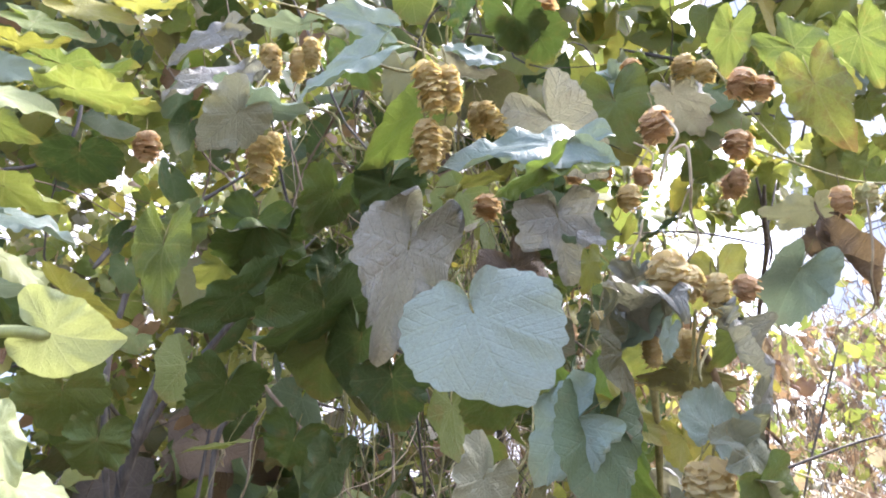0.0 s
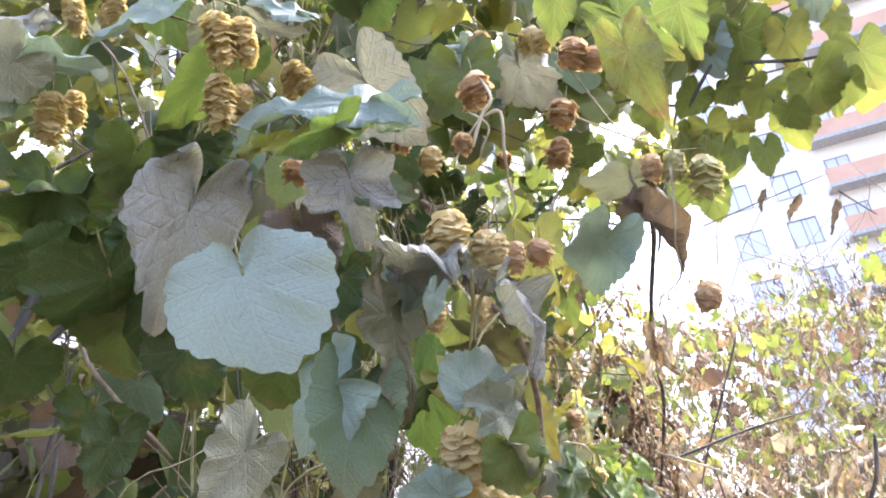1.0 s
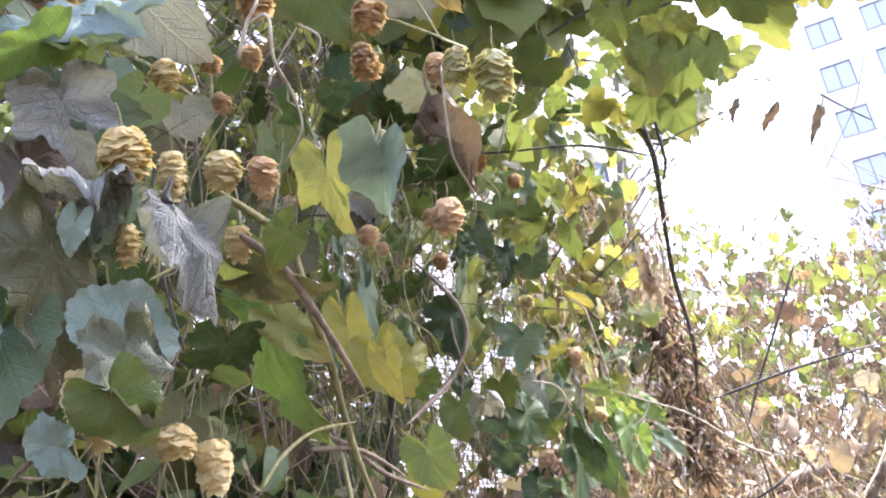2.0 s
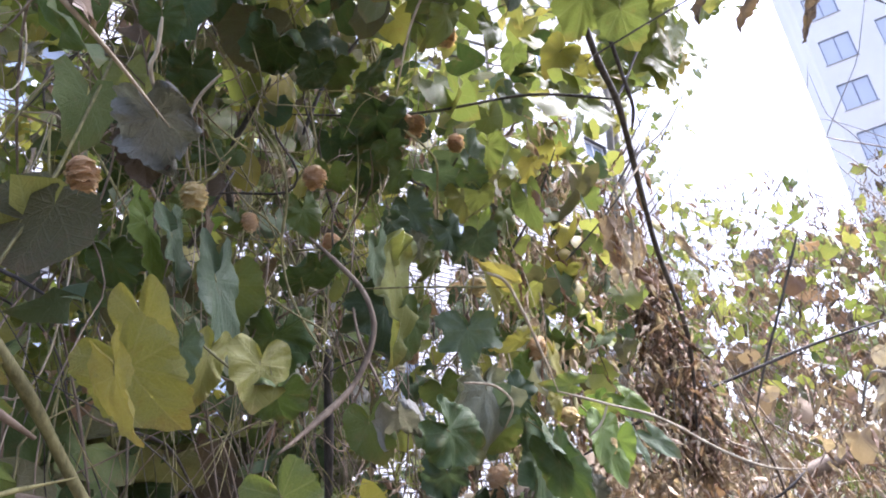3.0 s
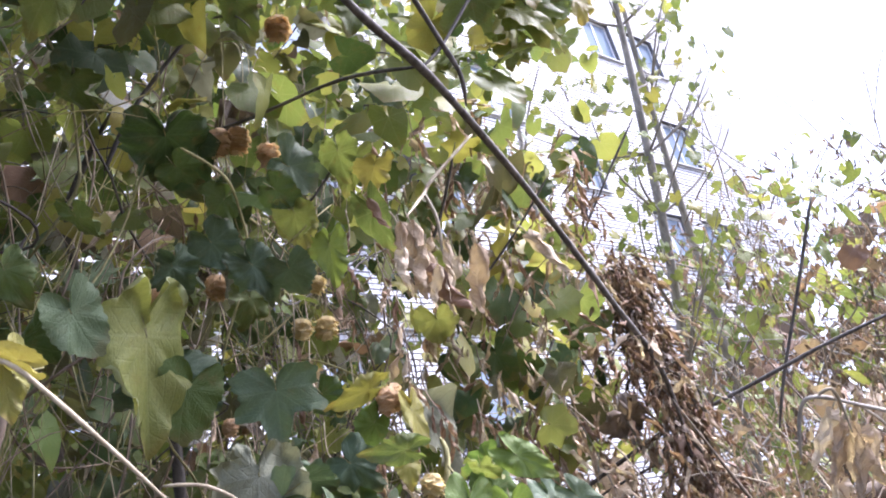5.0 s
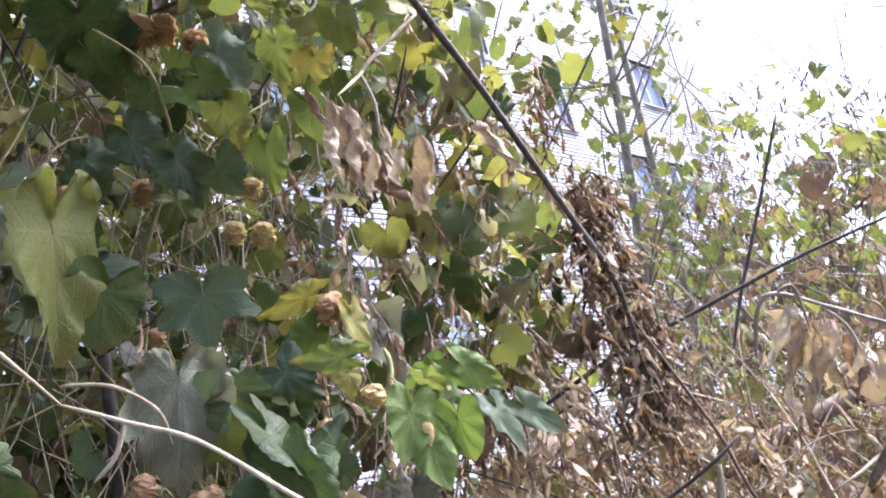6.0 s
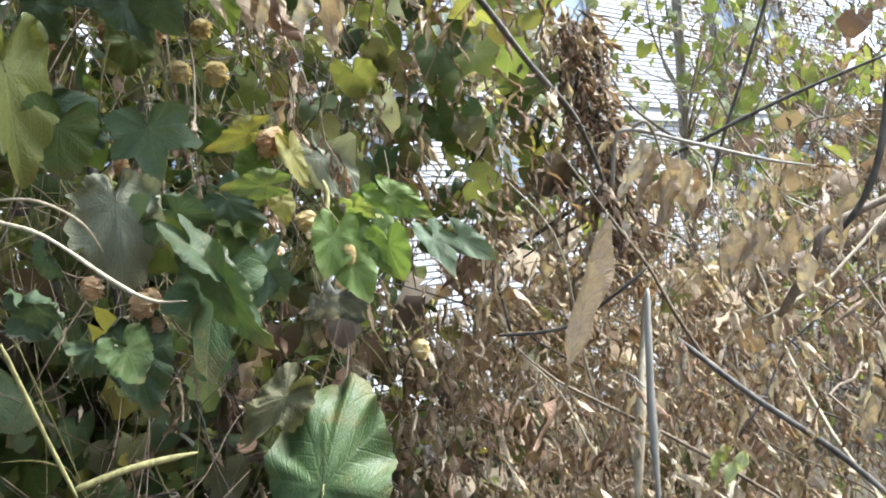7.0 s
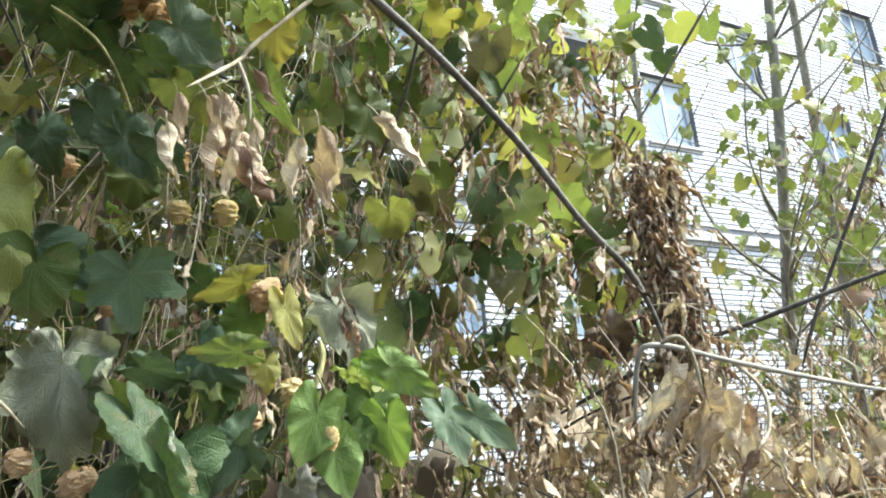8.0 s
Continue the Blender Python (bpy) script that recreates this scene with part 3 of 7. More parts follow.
def brick_block():
    """The wall lies along local X with its face at y = 0 and the inside at y > 0."""
    b = thing("brick_apartment_building", "white brick apartment building with blue-white framed windows", "building", (1.15, 16.4, 0))
    b.rotation_euler = (0, 0, radians(54))
    holes = []
    for row, z0 in ((0, 3.4), (1, 7.2), (2, 10.5), (3, 13.8), (4, 17.1), (5, 20.4)):
        for x0 in (-14.6, -11.6, -8.6, -5.75, -3.45, 1.55, 3.6):
            if row == 2 and x0 == 1.55 or row == 0 and x0 == -3.45:
                continue
            holes.append((x0, x0 + 1.25, z0, z0 + 1.5))
    holes.append((-0.96, 0.10, 9.0, 10.5))
    xa, xb, top = -18.0, 7.4, 27.0
    course = bmesh.new()
    backing = bmesh.new()
    edges = sorted({0.0, top, *(h[2] for h in holes), *(h[3] for h in holes)})
    for z0, z1 in zip(edges, edges[1:]):
        for a, c in cells(xa, xb, [(h[0], h[1]) for h in holes if h[2] <= z0 + 1e-6 and h[3] >= z1 - 1e-6]):
            box(backing, (a, 0.022, z0), (c, 0.40, z1))
    part("wall", backing, MORTAR, b)
    z = 0.5
    while z < top - 0.1:
        if not 5.25 < z < 5.5:
            for a, c in cells(xa, xb, [(h[0] - 0.001, h[1] + 0.001) for h in holes if h[2] < z + 0.09 and h[3] > z + 0.005]):
                box(course, (a, -0.004 + 0.006 * random.random(), z), (c, 0.03, z + 0.078))
        z += 0.1
    tagged(part("brick_course", course, BRICK, b), "white silicate brick courses", kind="stuff")
    belt = bmesh.new()
    box(belt, (xa, -0.10, 5.27), (xb, 0.02, 5.40))
    box(belt, (xa, -0.05, 5.40), (xb, 0.02, 5.47))
    part("belt_course", belt, STONE, b)
    eave = bmesh.new()
    box(eave, (xa - 0.4, -0.5, top), (xb + 0.4, 9.0, top + 0.25))
    part("roof", eave, STONE, b)
    side = bmesh.new()
    box(side, (xa, 0.4, 0), (xa + 0.3, 9.0, top))
    box(side, (xb - 0.3, 0.4, 0), (xb, 9.0, top))
    box(side, (xa + 0.3, 8.7, 0), (xb - 0.3, 9.0, top))
    part("side_wall", side, BRICK, b)
    for h in holes:
        window(b, *h, FRAME)
    # a small dark canopy over an entrance
    bm = bmesh.new()
    box(bm, (-6.6, -1.1, 8.15), (-5.2, -0.11, 8.35))
    part("canopy", bm, SLATE, b)
    return b


def tall_block():
    b = thing("apartment_tower", "pale rendered apartment tower with peach balcony ledges", "building", (22, 39, 0))
    b.rotation_euler = (0, 0, radians(158 + 180))
    holes = [(x0, x0 + 1.7, z0, z0 + 1.75) for z0 in (1.5, 4.8, 8.1, 11.4, 14.65, 17.95, 21.25, 24.45, 27.7, 31.0, 34.2, 37.5, 40.8) for x0 in (-0.75, 2.35, 15.0)]
    bm = bmesh.new()
    edges = sorted({0.0, 46.0, *(h[2] for h in holes), *(h[3] for h in holes)})
    for z0, z1 in zip(edges, edges[1:]):
        for a, c in cells(-1.3, 18.0, [(h[0], h[1]) for h in holes if h[2] <= z0 + 1e-6 and h[3] >= z1 - 1e-6]):
            box(bm, (a, 0.0, z0), (c, 0.4, z1))
    part("wall", bm, PLASTER, b)
    bm = bmesh.new()
    box(bm, (-1.3, 0.4, 0), (18.0, 12.0, 45.9))
    part("core", bm, PLASTER, b)
    for h in holes:
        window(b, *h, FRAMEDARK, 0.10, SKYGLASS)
    for z0 in (1.0, 4.3, 7.6, 10.9, 14.1, 17.4, 20.7, 24.0, 27.3, 30.6, 33.9, 37.2, 40.5):
        bm = bmesh.new()
        box(bm, (5.2, -1.2, z0), (13.6, -0.01, z0 + 0.25))
        box(bm, (5.2, -1.2, z0 + 0.25), (13.6, -1.1, z0 + 1.25), 1)
        part("balcony", bm, (STONE, PEACH), b)
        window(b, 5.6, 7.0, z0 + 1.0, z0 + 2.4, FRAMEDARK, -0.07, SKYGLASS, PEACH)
    bm = bmesh.new()
    box(bm, (-1.6, -0.4, 46.0), (18.3, 12.2, 46.5))
    part("roof", bm, PLASTER, b)
    return b


brick_block()
tall_block()


# ---------------------------------------------------------------- thicket: foliage that cannot be counted
def inside(x, y, poly):
    hit = False
    for (x0, y0), (x1, y1) in zip(poly, poly[1:] + poly[:1]):
        if (y0 > y) != (y1 > y) and x < (x1 - x0) * (y - y0) / (y1 - y0) + x0:
            hit = not hit
    return hit


def foliage(name, label, category, count, pick_place, mix, size, out=(0.5, -0.8, 0.3), seed=1, parent=None, tips=(0, 0, -1), loose=0.8):
    """Many small leaves in one mesh for each tint: places from pick_place, shapes and tints from mix, faces turned roughly out."""
    rnd = random.Random(seed)
    soups = {}
    for _ in range(count):
        p = pick_place(rnd)
        if p is None:
            continue
        k, mat = mix(rnd, p)
        s = rnd.uniform(*size)
        n = Vector(out) + Vector((rnd.gauss(0, loose), rnd.gauss(0, loose), rnd.gauss(0, loose)))
        tip = Vector(tips) + Vector((rnd.gauss(0, 0.6), rnd.gauss(0, 0.6), rnd.gauss(0, 0.4)))
        if k == "scroll":
            m = Matrix.Translation(p) @ Euler((rnd.gauss(0, 0.45), rnd.gauss(0, 0.45), rnd.uniform(0, 6.28))).to_matrix().to_4x4()
        else:
            m = Matrix.Translation(p) @ facing(n, tip).to_4x4()
        m = m @ Matrix.Diagonal((s, s, s, 1))
        soups.setdefault(mat.name, (Soup(), mat))[0].put(rnd.choice(LOW[k]), m)
    for soup, mat in soups.values():
        ob = part(name, soup, (mat, BINE), parent)
        tagged(ob, label, category, kind="stuff")


# footprint of the hop-covered thicket, seen from above
HEDGE = [(-1.8, 0.66), (0.02, 0.66), (0.14, 0.78), (0.10, 1.15), (0.22, 1.55), (0.34, 2.0), (0.46, 2.5), (0.40, 3.3), (-1.8, 3.3)]


def hedge_place(rnd):
    x, y, z = rnd.uniform(-1.8, 0.45), rnd.uniform(0.62, 3.3), rnd.uniform(0.15, 4.1)
    if z < 1.35 and (x < -0.9 or z < 0.9) and rnd.random() < 0.7:
        return None
    thin = 0.44 if x < -0.10 * y - 0.04 and y < 2.0 and z < 1.45 + (0.34 if x > -0.32 * y else 0.66) * math.hypot(x, y) else 0.0
    # extra height and an outward overhang (out), added to shade the leaves below
    top = 3.75 + 0.45 * noise.noise(Vector((x * 1.3, y * 1.3, 7))) - 0.22 * (y - 1.7) ** 2 - 0.30 * (x + 0.6) ** 2
    out = min(0.16, max(0.0, z - 2.0) * 0.45) if y > 0.75 else 0.0
    back = 0.25 * noise.noise(Vector((x * 2, 5, z * 2)))
    if z > top or ((x + 0.6) / (1.15 + 0.5 * back)) ** 4 + ((y - 1.9) / (1.36 + 0.4 * back)) ** 4 > 1:
        return None
    if x > 0.0 and y > 1.55 and z > 1.62 and noise.noise(Vector((x, y, z)) * 5.0) < 0.0:
        return None
    if z > 2.05 and y > 1.35 and noise.noise(Vector((x, y, z)) * 6.0) < -0.25:
        return None
    if not inside(x - out, y, HEDGE) or noise.noise(Vector((x, y, z)) * 2.6) < thin - 0.30 - 0.08 * max(0, z - 2.2):
        return None
    # a dim hollow behind the outer leaves
    if -0.45 < x and 0.7 < y < 1.55 and 1.35 < z < 2.7 and x < 0.30 and rnd.random() < 0.72:
        return None
    if z < 1.46 and y < 1.75 and x > -0.16 + 0.10 * noise.noise(Vector((y * 4, z * 4, 2))) and rnd.random() < 0.93:
        return None
    return Vector((x, y, z))


def hedge_mix(rnd, p):
    q = rnd.random()
    if p.x > 0.10 and p.z < 1.66 and p.y > 1.3 and rnd.random() < 0.62:
        return rnd.choice(("scroll", "scroll", "crumpled")), rnd.choice((TAN, TAN, RUST, BROWN))
    if p.y < 0.95:
        return rnd.choice(("heart", "round", "smooth", "heart", "crumpled")), rnd.choice((GREEN, GREEN, DULL, LIME, OLIVE))
    if p.x > 0.02 and p.y > 1.4 and p.z < 2.5 and rnd.random() < 0.42:
        return "scroll", rnd.choice((TAN, TAN, RUST, RUST, OLIVE))
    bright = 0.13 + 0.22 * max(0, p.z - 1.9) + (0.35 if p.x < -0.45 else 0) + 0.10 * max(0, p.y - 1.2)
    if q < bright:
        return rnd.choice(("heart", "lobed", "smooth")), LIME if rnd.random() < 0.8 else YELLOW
    if q < bright + 0.20:
        return "crumpled", rnd.choice((BROWN, GREYDRY, RUST, DULL, OLIVE, OLIVE, FRESH))
    if q < bright + 0.40:
        return "scroll", rnd.choice((BROWN, RUST, OLIVE, GREEN, LIME, TAN, TAN, RUST))
    return rnd.choice(("heart", "round", "heart", "smooth", "lobed", "crumpled")), rnd.choice((GREEN, GREEN, GREEN, DULL, OLIVE))


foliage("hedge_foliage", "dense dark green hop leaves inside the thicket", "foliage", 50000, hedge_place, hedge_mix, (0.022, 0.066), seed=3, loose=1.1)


# added backing leaves that stop light leaking through and darken the thicket
def core_place(rnd):
    x, y, z = rnd.uniform(-1.6, -0.22), rnd.uniform(1.25, 3.1), rnd.uniform(0.05, 1.8)
    return Vector((x, y, z)) if inside(x, y, HEDGE) else None


foliage("hedge_core", "large backing leaves added deep inside the thicket to block light", "foliage", 1700, core_place, lambda r, p: (r.choice(("heart", "round", "crumpled")), r.choice((GREEN, GREEN, OLIVE, BROWN))), (0.08, 0.14), seed=29, loose=1.0)


def tangle():
    """Thin bines and twigs that climb through the thicket."""
    rnd = random.Random(21)
    for mat, count in ((BINE, 130), (BINEBROWN, 260), (BARK, 170)):
        s = Soup()
        for _ in range(count):
            y = rnd.uniform(0.8, 2.9)
            edge = 0.06 + 0.17 * max(0, y - 1.1) / 0.8
            x, z = edge - abs(rnd.gauss(0, 0.25)), rnd.uniform(0.6, 2.3)
            pts = [Vector((x, y, z))]
            d = Vector((rnd.gauss(0, 0.5), rnd.gauss(0, 0.5), rnd.choice((1, 1, 1, -0.2)) + rnd.gauss(0, 0.3)))
            for _ in range(5):
                d = (d + Vector((rnd.gauss(0, 0.35), rnd.gauss(0, 0.35), rnd.gauss(0, 0.25)))).normalized()
                nxt = pts[-1] + d * rnd.uniform(0.06, 0.16)
                nxt.x = min(nxt.x, edge + 0.05)
                pts.append(nxt)
            r = 0.0007 + 0.0022 * rnd.random() ** 2
            tube(s, pts, r, r * 0.7, 5, 0, 3, 0.2)
        tagged(part("bine_tangle", s, mat, None), "thin twining bines and twigs in the thicket", "vine", kind="stuff")
    # long slack bines that hang over the outer leaves
    for mat, count in ((BINE, 90), (BINEBROWN, 110), (BINEPALE, 45)):
        s = Soup()
        for _ in range(count):
            y = rnd.uniform(0.95, 2.3)
            x = 0.02 + 0.19 * max(0, y - 1.1) / 0.8 + rnd.uniform(-0.22, 0.06)
            z = rnd.uniform(1.7, 2.7)
            lean, phase, sway = rnd.gauss(0, 0.4), rnd.uniform(0, 6.28), rnd.uniform(0.02, 0.09)
            long = rnd.uniform(0.25, 0.8)
            pts = []
            for k in range(9):
                u = k / 8
                pts.append((x + 0.10 * lean * u + sway * math.sin(4.5 * u + phase), y + 0.5 * lean * u + sway * math.cos(5.3 * u + phase), z - long * u + sway * math.sin(9 * u + phase)))
            r = 0.0006 + 0.0012 * rnd.random() ** 2
            tube(s, pts, r, r * 0.8, 4, 0, 3, 0.2)
        tagged(part("hanging_bines", s, mat, None), "long slack dry bines hanging over the leaves", "vine", kind="stuff")


tangle()


# yellow-green leaves of the tree crown that hangs over the thicket
def crown_place(rnd):
    if rnd.random() < 0.45:
        # the low bough that reaches forward over the path
        x, y = rnd.uniform(0.12, 1.25), rnd.uniform(0.8, 1.6)
        d = math.hypot(x, y)
        z = rnd.uniform(1.5 + 0.58 * d, 1.5 + 1.05 * d)
        if z < 1.72 + 0.75 * math.hypot(x - 0.77, y - 0.69) or noise.noise(Vector((x, y, z)) * 4.0) < 0.06 or x > 0.95 - 0.5 * (2.4 - z):
            return None
        return Vector((x, y, z))
    x, y, z = rnd.uniform(-0.2, 1.0), rnd.uniform(1.45, 3.4), rnd.uniform(2.0, 3.6)
    p = Vector((x, y, z))
    edge = 0.58 + 0.16 * (y - 1.5) + 0.12 * (z - 2.2)
    if x > edge + 0.14 * noise.noise(p * 3) or z < 1.72 + 0.30 * y + 0.10 * x + 0.15 * noise.noise(p * 2.5) or noise.noise(p * 3.1) < (0.12 if x > 0.25 else -0.02):
        return None
    return p


foliage("crown_foliage", "backlit yellow-green leaves of an overhanging tree", "foliage", 4600, crown_place, lambda r, p: (r.choice(("heart", "smooth", "round")), LIME if r.random() < 0.82 else (YELLOW if r.random() < 0.4 else GREEN)), (0.04, 0.075), seed=5, loose=0.9)


def crown_twigs():
    rnd = random.Random(8)
    s = Soup()
    made = 0
    while made < 75:
        p = crown_place(rnd)
        if p is None or p.x > 0.8:
            continue
        made += 1
        d = Vector((rnd.gauss(0.5, 0.5), rnd.gauss(-0.2, 0.5), rnd.gauss(0.0, 0.35))).normalized()
        pts = [p - d * 0.12]
        for _ in range(4):
            d = (d + Vector((rnd.gauss(0, 0.25), rnd.gauss(0, 0.25), rnd.gauss(0, 0.25)))).normalized()
            pts.append(pts[-1] + d * rnd.uniform(0.05, 0.11))
        tube(s, pts, rnd.uniform(0.0012, 0.003), 0.0008, 5, 0, 2, 0.2)
    tagged(part("crown_twigs", s, BARK, None), "thin dark twigs of the overhanging tree", "twigs", kind="stuff")


crown_twigs()


# dried shrub that fills the open side, and the mixed bush farther off
def dead_place(rnd):
    q = rnd.random()
    if q < 0.022:
        # leaves caught in a column round the dark stem
        z = rnd.uniform(1.55, 2.16)
        return Vector((rnd.gauss(0.80, 0.028) + 0.05 * (2.1 - z), rnd.gauss(2.40, 0.05) - 0.25 * (2.1 - z), z))
    if q < 0.10:
        # strings that hang in front of the brick wall
        x, y, z = rnd.uniform(0.40, 0.80), rnd.uniform(1.9, 2.9), rnd.uniform(1.5, 2.45)
        return Vector((x, y, z)) if noise.noise(Vector((x * 9, y * 9, z * 2.2))) > 0.08 else None
    if q < 0.25:
        # the low matted part between the hops and the shrub
        x, y, z = rnd.uniform(0.15, 1.1), rnd.uniform(2.1, 3.6), rnd.uniform(0.5, 1.66)
        return Vector((x, y, z)) if z < 1.15 + 0.17 * y + 0.12 * noise.noise(Vector((x * 3, y * 3, 1))) else None
    x, y, z = rnd.uniform(0.2, 2.8), rnd.uniform(1.3, 4.1), rnd.uniform(0.0, 2.4)
    top = 1.38 + 0.26 * (y - 1.45) + 0.20 * noise.noise(Vector((x * 1.7, y * 1.7, 0))) + (0.10 if x > 1.1 else 0)
    rim = 0.3 * noise.noise(Vector((x * 1.4, y * 1.4, z * 1.4 + 9)))
    if ((x - 1.25) / (1.15 + rim)) ** 4 + ((y - 2.65) / (1.3 + rim)) ** 4 > 1:
        return None
    if z < 0.75 and rnd.random() < 0.8:
        return None
    if z > top or (x < 0.75 and y < 1.9 and z > 1.25) or (x < 0.45 and y < 1.6) or noise.noise(Vector((x, y, z)) * 4.5) < -0.12:
        return None
    return Vector((x, y, z))


foliage("dry_shrub_leaves", "curled tan and rust dead leaves on dry twigs", "foliage", 50000, dead_place, lambda r, p: (r.choice(("heart", "crumpled", "lobed")), r.choice((OLIVE, LIME, LIME, YELLOW, GREEN))) if p.x < 0.72 and p.z > 1.75 and r.random() < 0.28 else ("scroll", r.choice((TAN, RUST, RUST, BROWN))) if abs(p.x - 0.82) < 0.1 and 1.9 < p.y < 2.6 and p.z > 1.6 else ("scroll", TAN if r.random() < 0.80 else RUST) if r.random() < 0.95 or p.y < 2.3 else ("crumpled", r.choice((TAN, TAN, RUST, OLIVE))), (0.026, 0.072), seed=7)


def dry_twigs():
    rnd = random.Random(33)
    for mat, count in ((BARK, 90), (BINEBROWN, 130), (BARKGREY, 80), (BINEPALE, 90)):
        s = Soup()
        for _ in range(count):
            y = rnd.uniform(1.9, 4.2)
            x = rnd.uniform(0.50 if y > 2.2 else 0.95, 2.4)
            p = Vector((x, y, rnd.uniform(0.2, 1.4 + 0.2 * (y - 1.7))))
            d = Vector((rnd.gauss(0, 0.6), rnd.gauss(0, 0.6), rnd.uniform(0.1, 1.0))).normalized()
            pts = [p]
            for _ in range(4):
                d = (d + Vector((rnd.gauss(0, 0.2), rnd.gauss(0, 0.2), rnd.gauss(0, 0.2)))).normalized()
                pts.append(pts[-1] + d * rnd.uniform(0.08, 0.22))
            r = rnd.uniform(0.0012, 0.004)
            tube(s, pts, r, r * 0.5, 5, 0, 2, 0.2)
        tagged(part("dry_twigs", s, mat, None), "bare brown and grey twigs of the dry shrub", "twigs", kind="stuff")


dry_twigs()


def bush_place(rnd):
    x, y, z = rnd.uniform(0.7, 5.9), rnd.uniform(3.1, 6.9), rnd.uniform(0.0, 3.6)
    rim = 0.5 * noise.noise(Vector((x, y, z * 0.7)))
    if ((x - 3.2) / (2.4 + rim)) ** 4 + ((y - 5.0) / (1.7 + rim)) ** 4 > 1:
        return None
    d = math.hypot(x - 0.5, y - 0.5)
    az = math.atan2(x - 0.5, y - 0.5)
    top = 1.5 + d * (0.37 + 0.09 * noise.noise(Vector((x * 0.9, y * 0.9, 1)))) * (0.55 if az < 0.12 else 1.0)
    if z < 1.25 and rnd.random() < 0.75 or z > top or noise.noise(Vector((x, y, z)) * 2.4) < -0.22:
        return None
    return Vector((x, y, z))


foliage("bush_foliage", "thin autumn bush with tan and yellow-green leaves", "foliage", 38000, bush_place, lambda r, p: ("scroll", r.choice((TAN, RUST, RUST, BROWN, BROWN))) if r.random() < 0.87 else (r.choice(("heart", "lobed", "crumpled")), LIME if r.random() < 0.92 else RUST), (0.032, 0.078), seed=9, loose=1.1)


def bush_twigs():
    rnd = random.Random(41)
    for mat, count in ((BINEBROWN, 420), (BARKGREY, 200)):
        s = Soup()
        made = 0
        while made < count:
            p = bush_place(rnd)
            if p is None:
                continue
            made += 1
            d = Vector((rnd.gauss(0, 0.5), rnd.gauss(0, 0.5), rnd.uniform(0.2, 1.0))).normalized()
            pts = [p]
            for _ in range(4):
                d = (d + Vector((rnd.gauss(0, 0.2), rnd.gauss(0, 0.2), rnd.gauss(0, 0.15)))).normalized()
                pts.append(pts[-1] + d * rnd.uniform(0.12, 0.30))
            tube(s, pts, rnd.uniform(0.002, 0.005), 0.0012, 4, 0, 2, 0.2)
        tagged(part("bush_twigs", s, mat, None), "bare brown and grey twigs of the autumn bush", "twigs", kind="stuff")


bush_twigs()


# a far row of half-bare shrubs that closes the view under the tower
def far_place(rnd):
    x, y = rnd.uniform(1.5, 16.0), rnd.uniform(8.5, 13.0)
    d = math.hypot(x, y)
    z = rnd.uniform(0.0, 1.5 + 0.36 * d)
    top = 1.5 + d * (0.29 + 0.06 * noise.noise(Vector((x * 0.35, y * 0.35, 4))))
    if z > top or noise.noise(Vector((x, y, z)) * 1.1) < -0.3:
        return None
    return Vector((x, y, z))


foliage("far_shrubs", "far row of half-bare brown autumn shrubs", "foliage", 6500, far_place, lambda r, p: ("scroll", r.choice((TAN, RUST, BROWN))) if r.random() < 0.6 else ("crumpled", r.choice((RUST, BROWN, LIME))), (0.16, 0.28), seed=15, loose=1.1)


# fallen leaves and short grass on the ground
def litter_place(rnd):
    x, y = 1.0 + rnd.gauss(0, 3.2), 2.0 + rnd.gauss(0, 3.0)
    if noise.noise(Vector((x * 1.1, y * 1.1, 2))) < rnd.uniform(-0.6, 0.3):
        return None
    return Vector((x, y, 0.12 * noise.noise(Vector((x * 0.4, y * 0.4, 3))) - 0.04))


foliage("leaf_litter", "fallen brown and tan leaves on the soil", "leaf litter", 1800, litter_place, lambda r, p: (r.choice(("heart", "crumpled", "lobed")), r.choice((BROWN, RUST, BROWN, BROWN, RUST, TAN)) if r.random() < 0.95 else YELLOW), (0.03, 0.075), out=(0, 0, 1), seed=19, loose=0.35)


# ---------------------------------------------------------------- the plants
def shoot(owner, name, mat, r0, r1, *pts):
    """A stem or twig along a smooth line, an object of its own under its plant."""
    s = Soup()
    tube(s, pts, r0, r1, 7, 0, 5, 0.25)
    return part(name, s, mat, owner)


VINE_FRONT = thing("hop_vine", "green hop vine with ripe papery cones and drying leaves", "vine", group="hop vines")
VINE_BACK = thing("hop_vine", "tangled hop vine with yellowing leaves and rusty cones", "vine", group="hop vines")
SUPPORT = thing("support_shrub", "dark bare branches of the shrub under the hops", "shrub")
CROWN = thing("overhanging_tree", "backlit yellow-green leaves on a thin overhanging bough", "tree")
DRY_SHRUB = thing("dry_shrub", "dark-stemmed shrub with curled dead tan leaves", "shrub")

POLE = thing("fallen_limb", "thick brown fallen limb lying in the dry shrub", "branch")


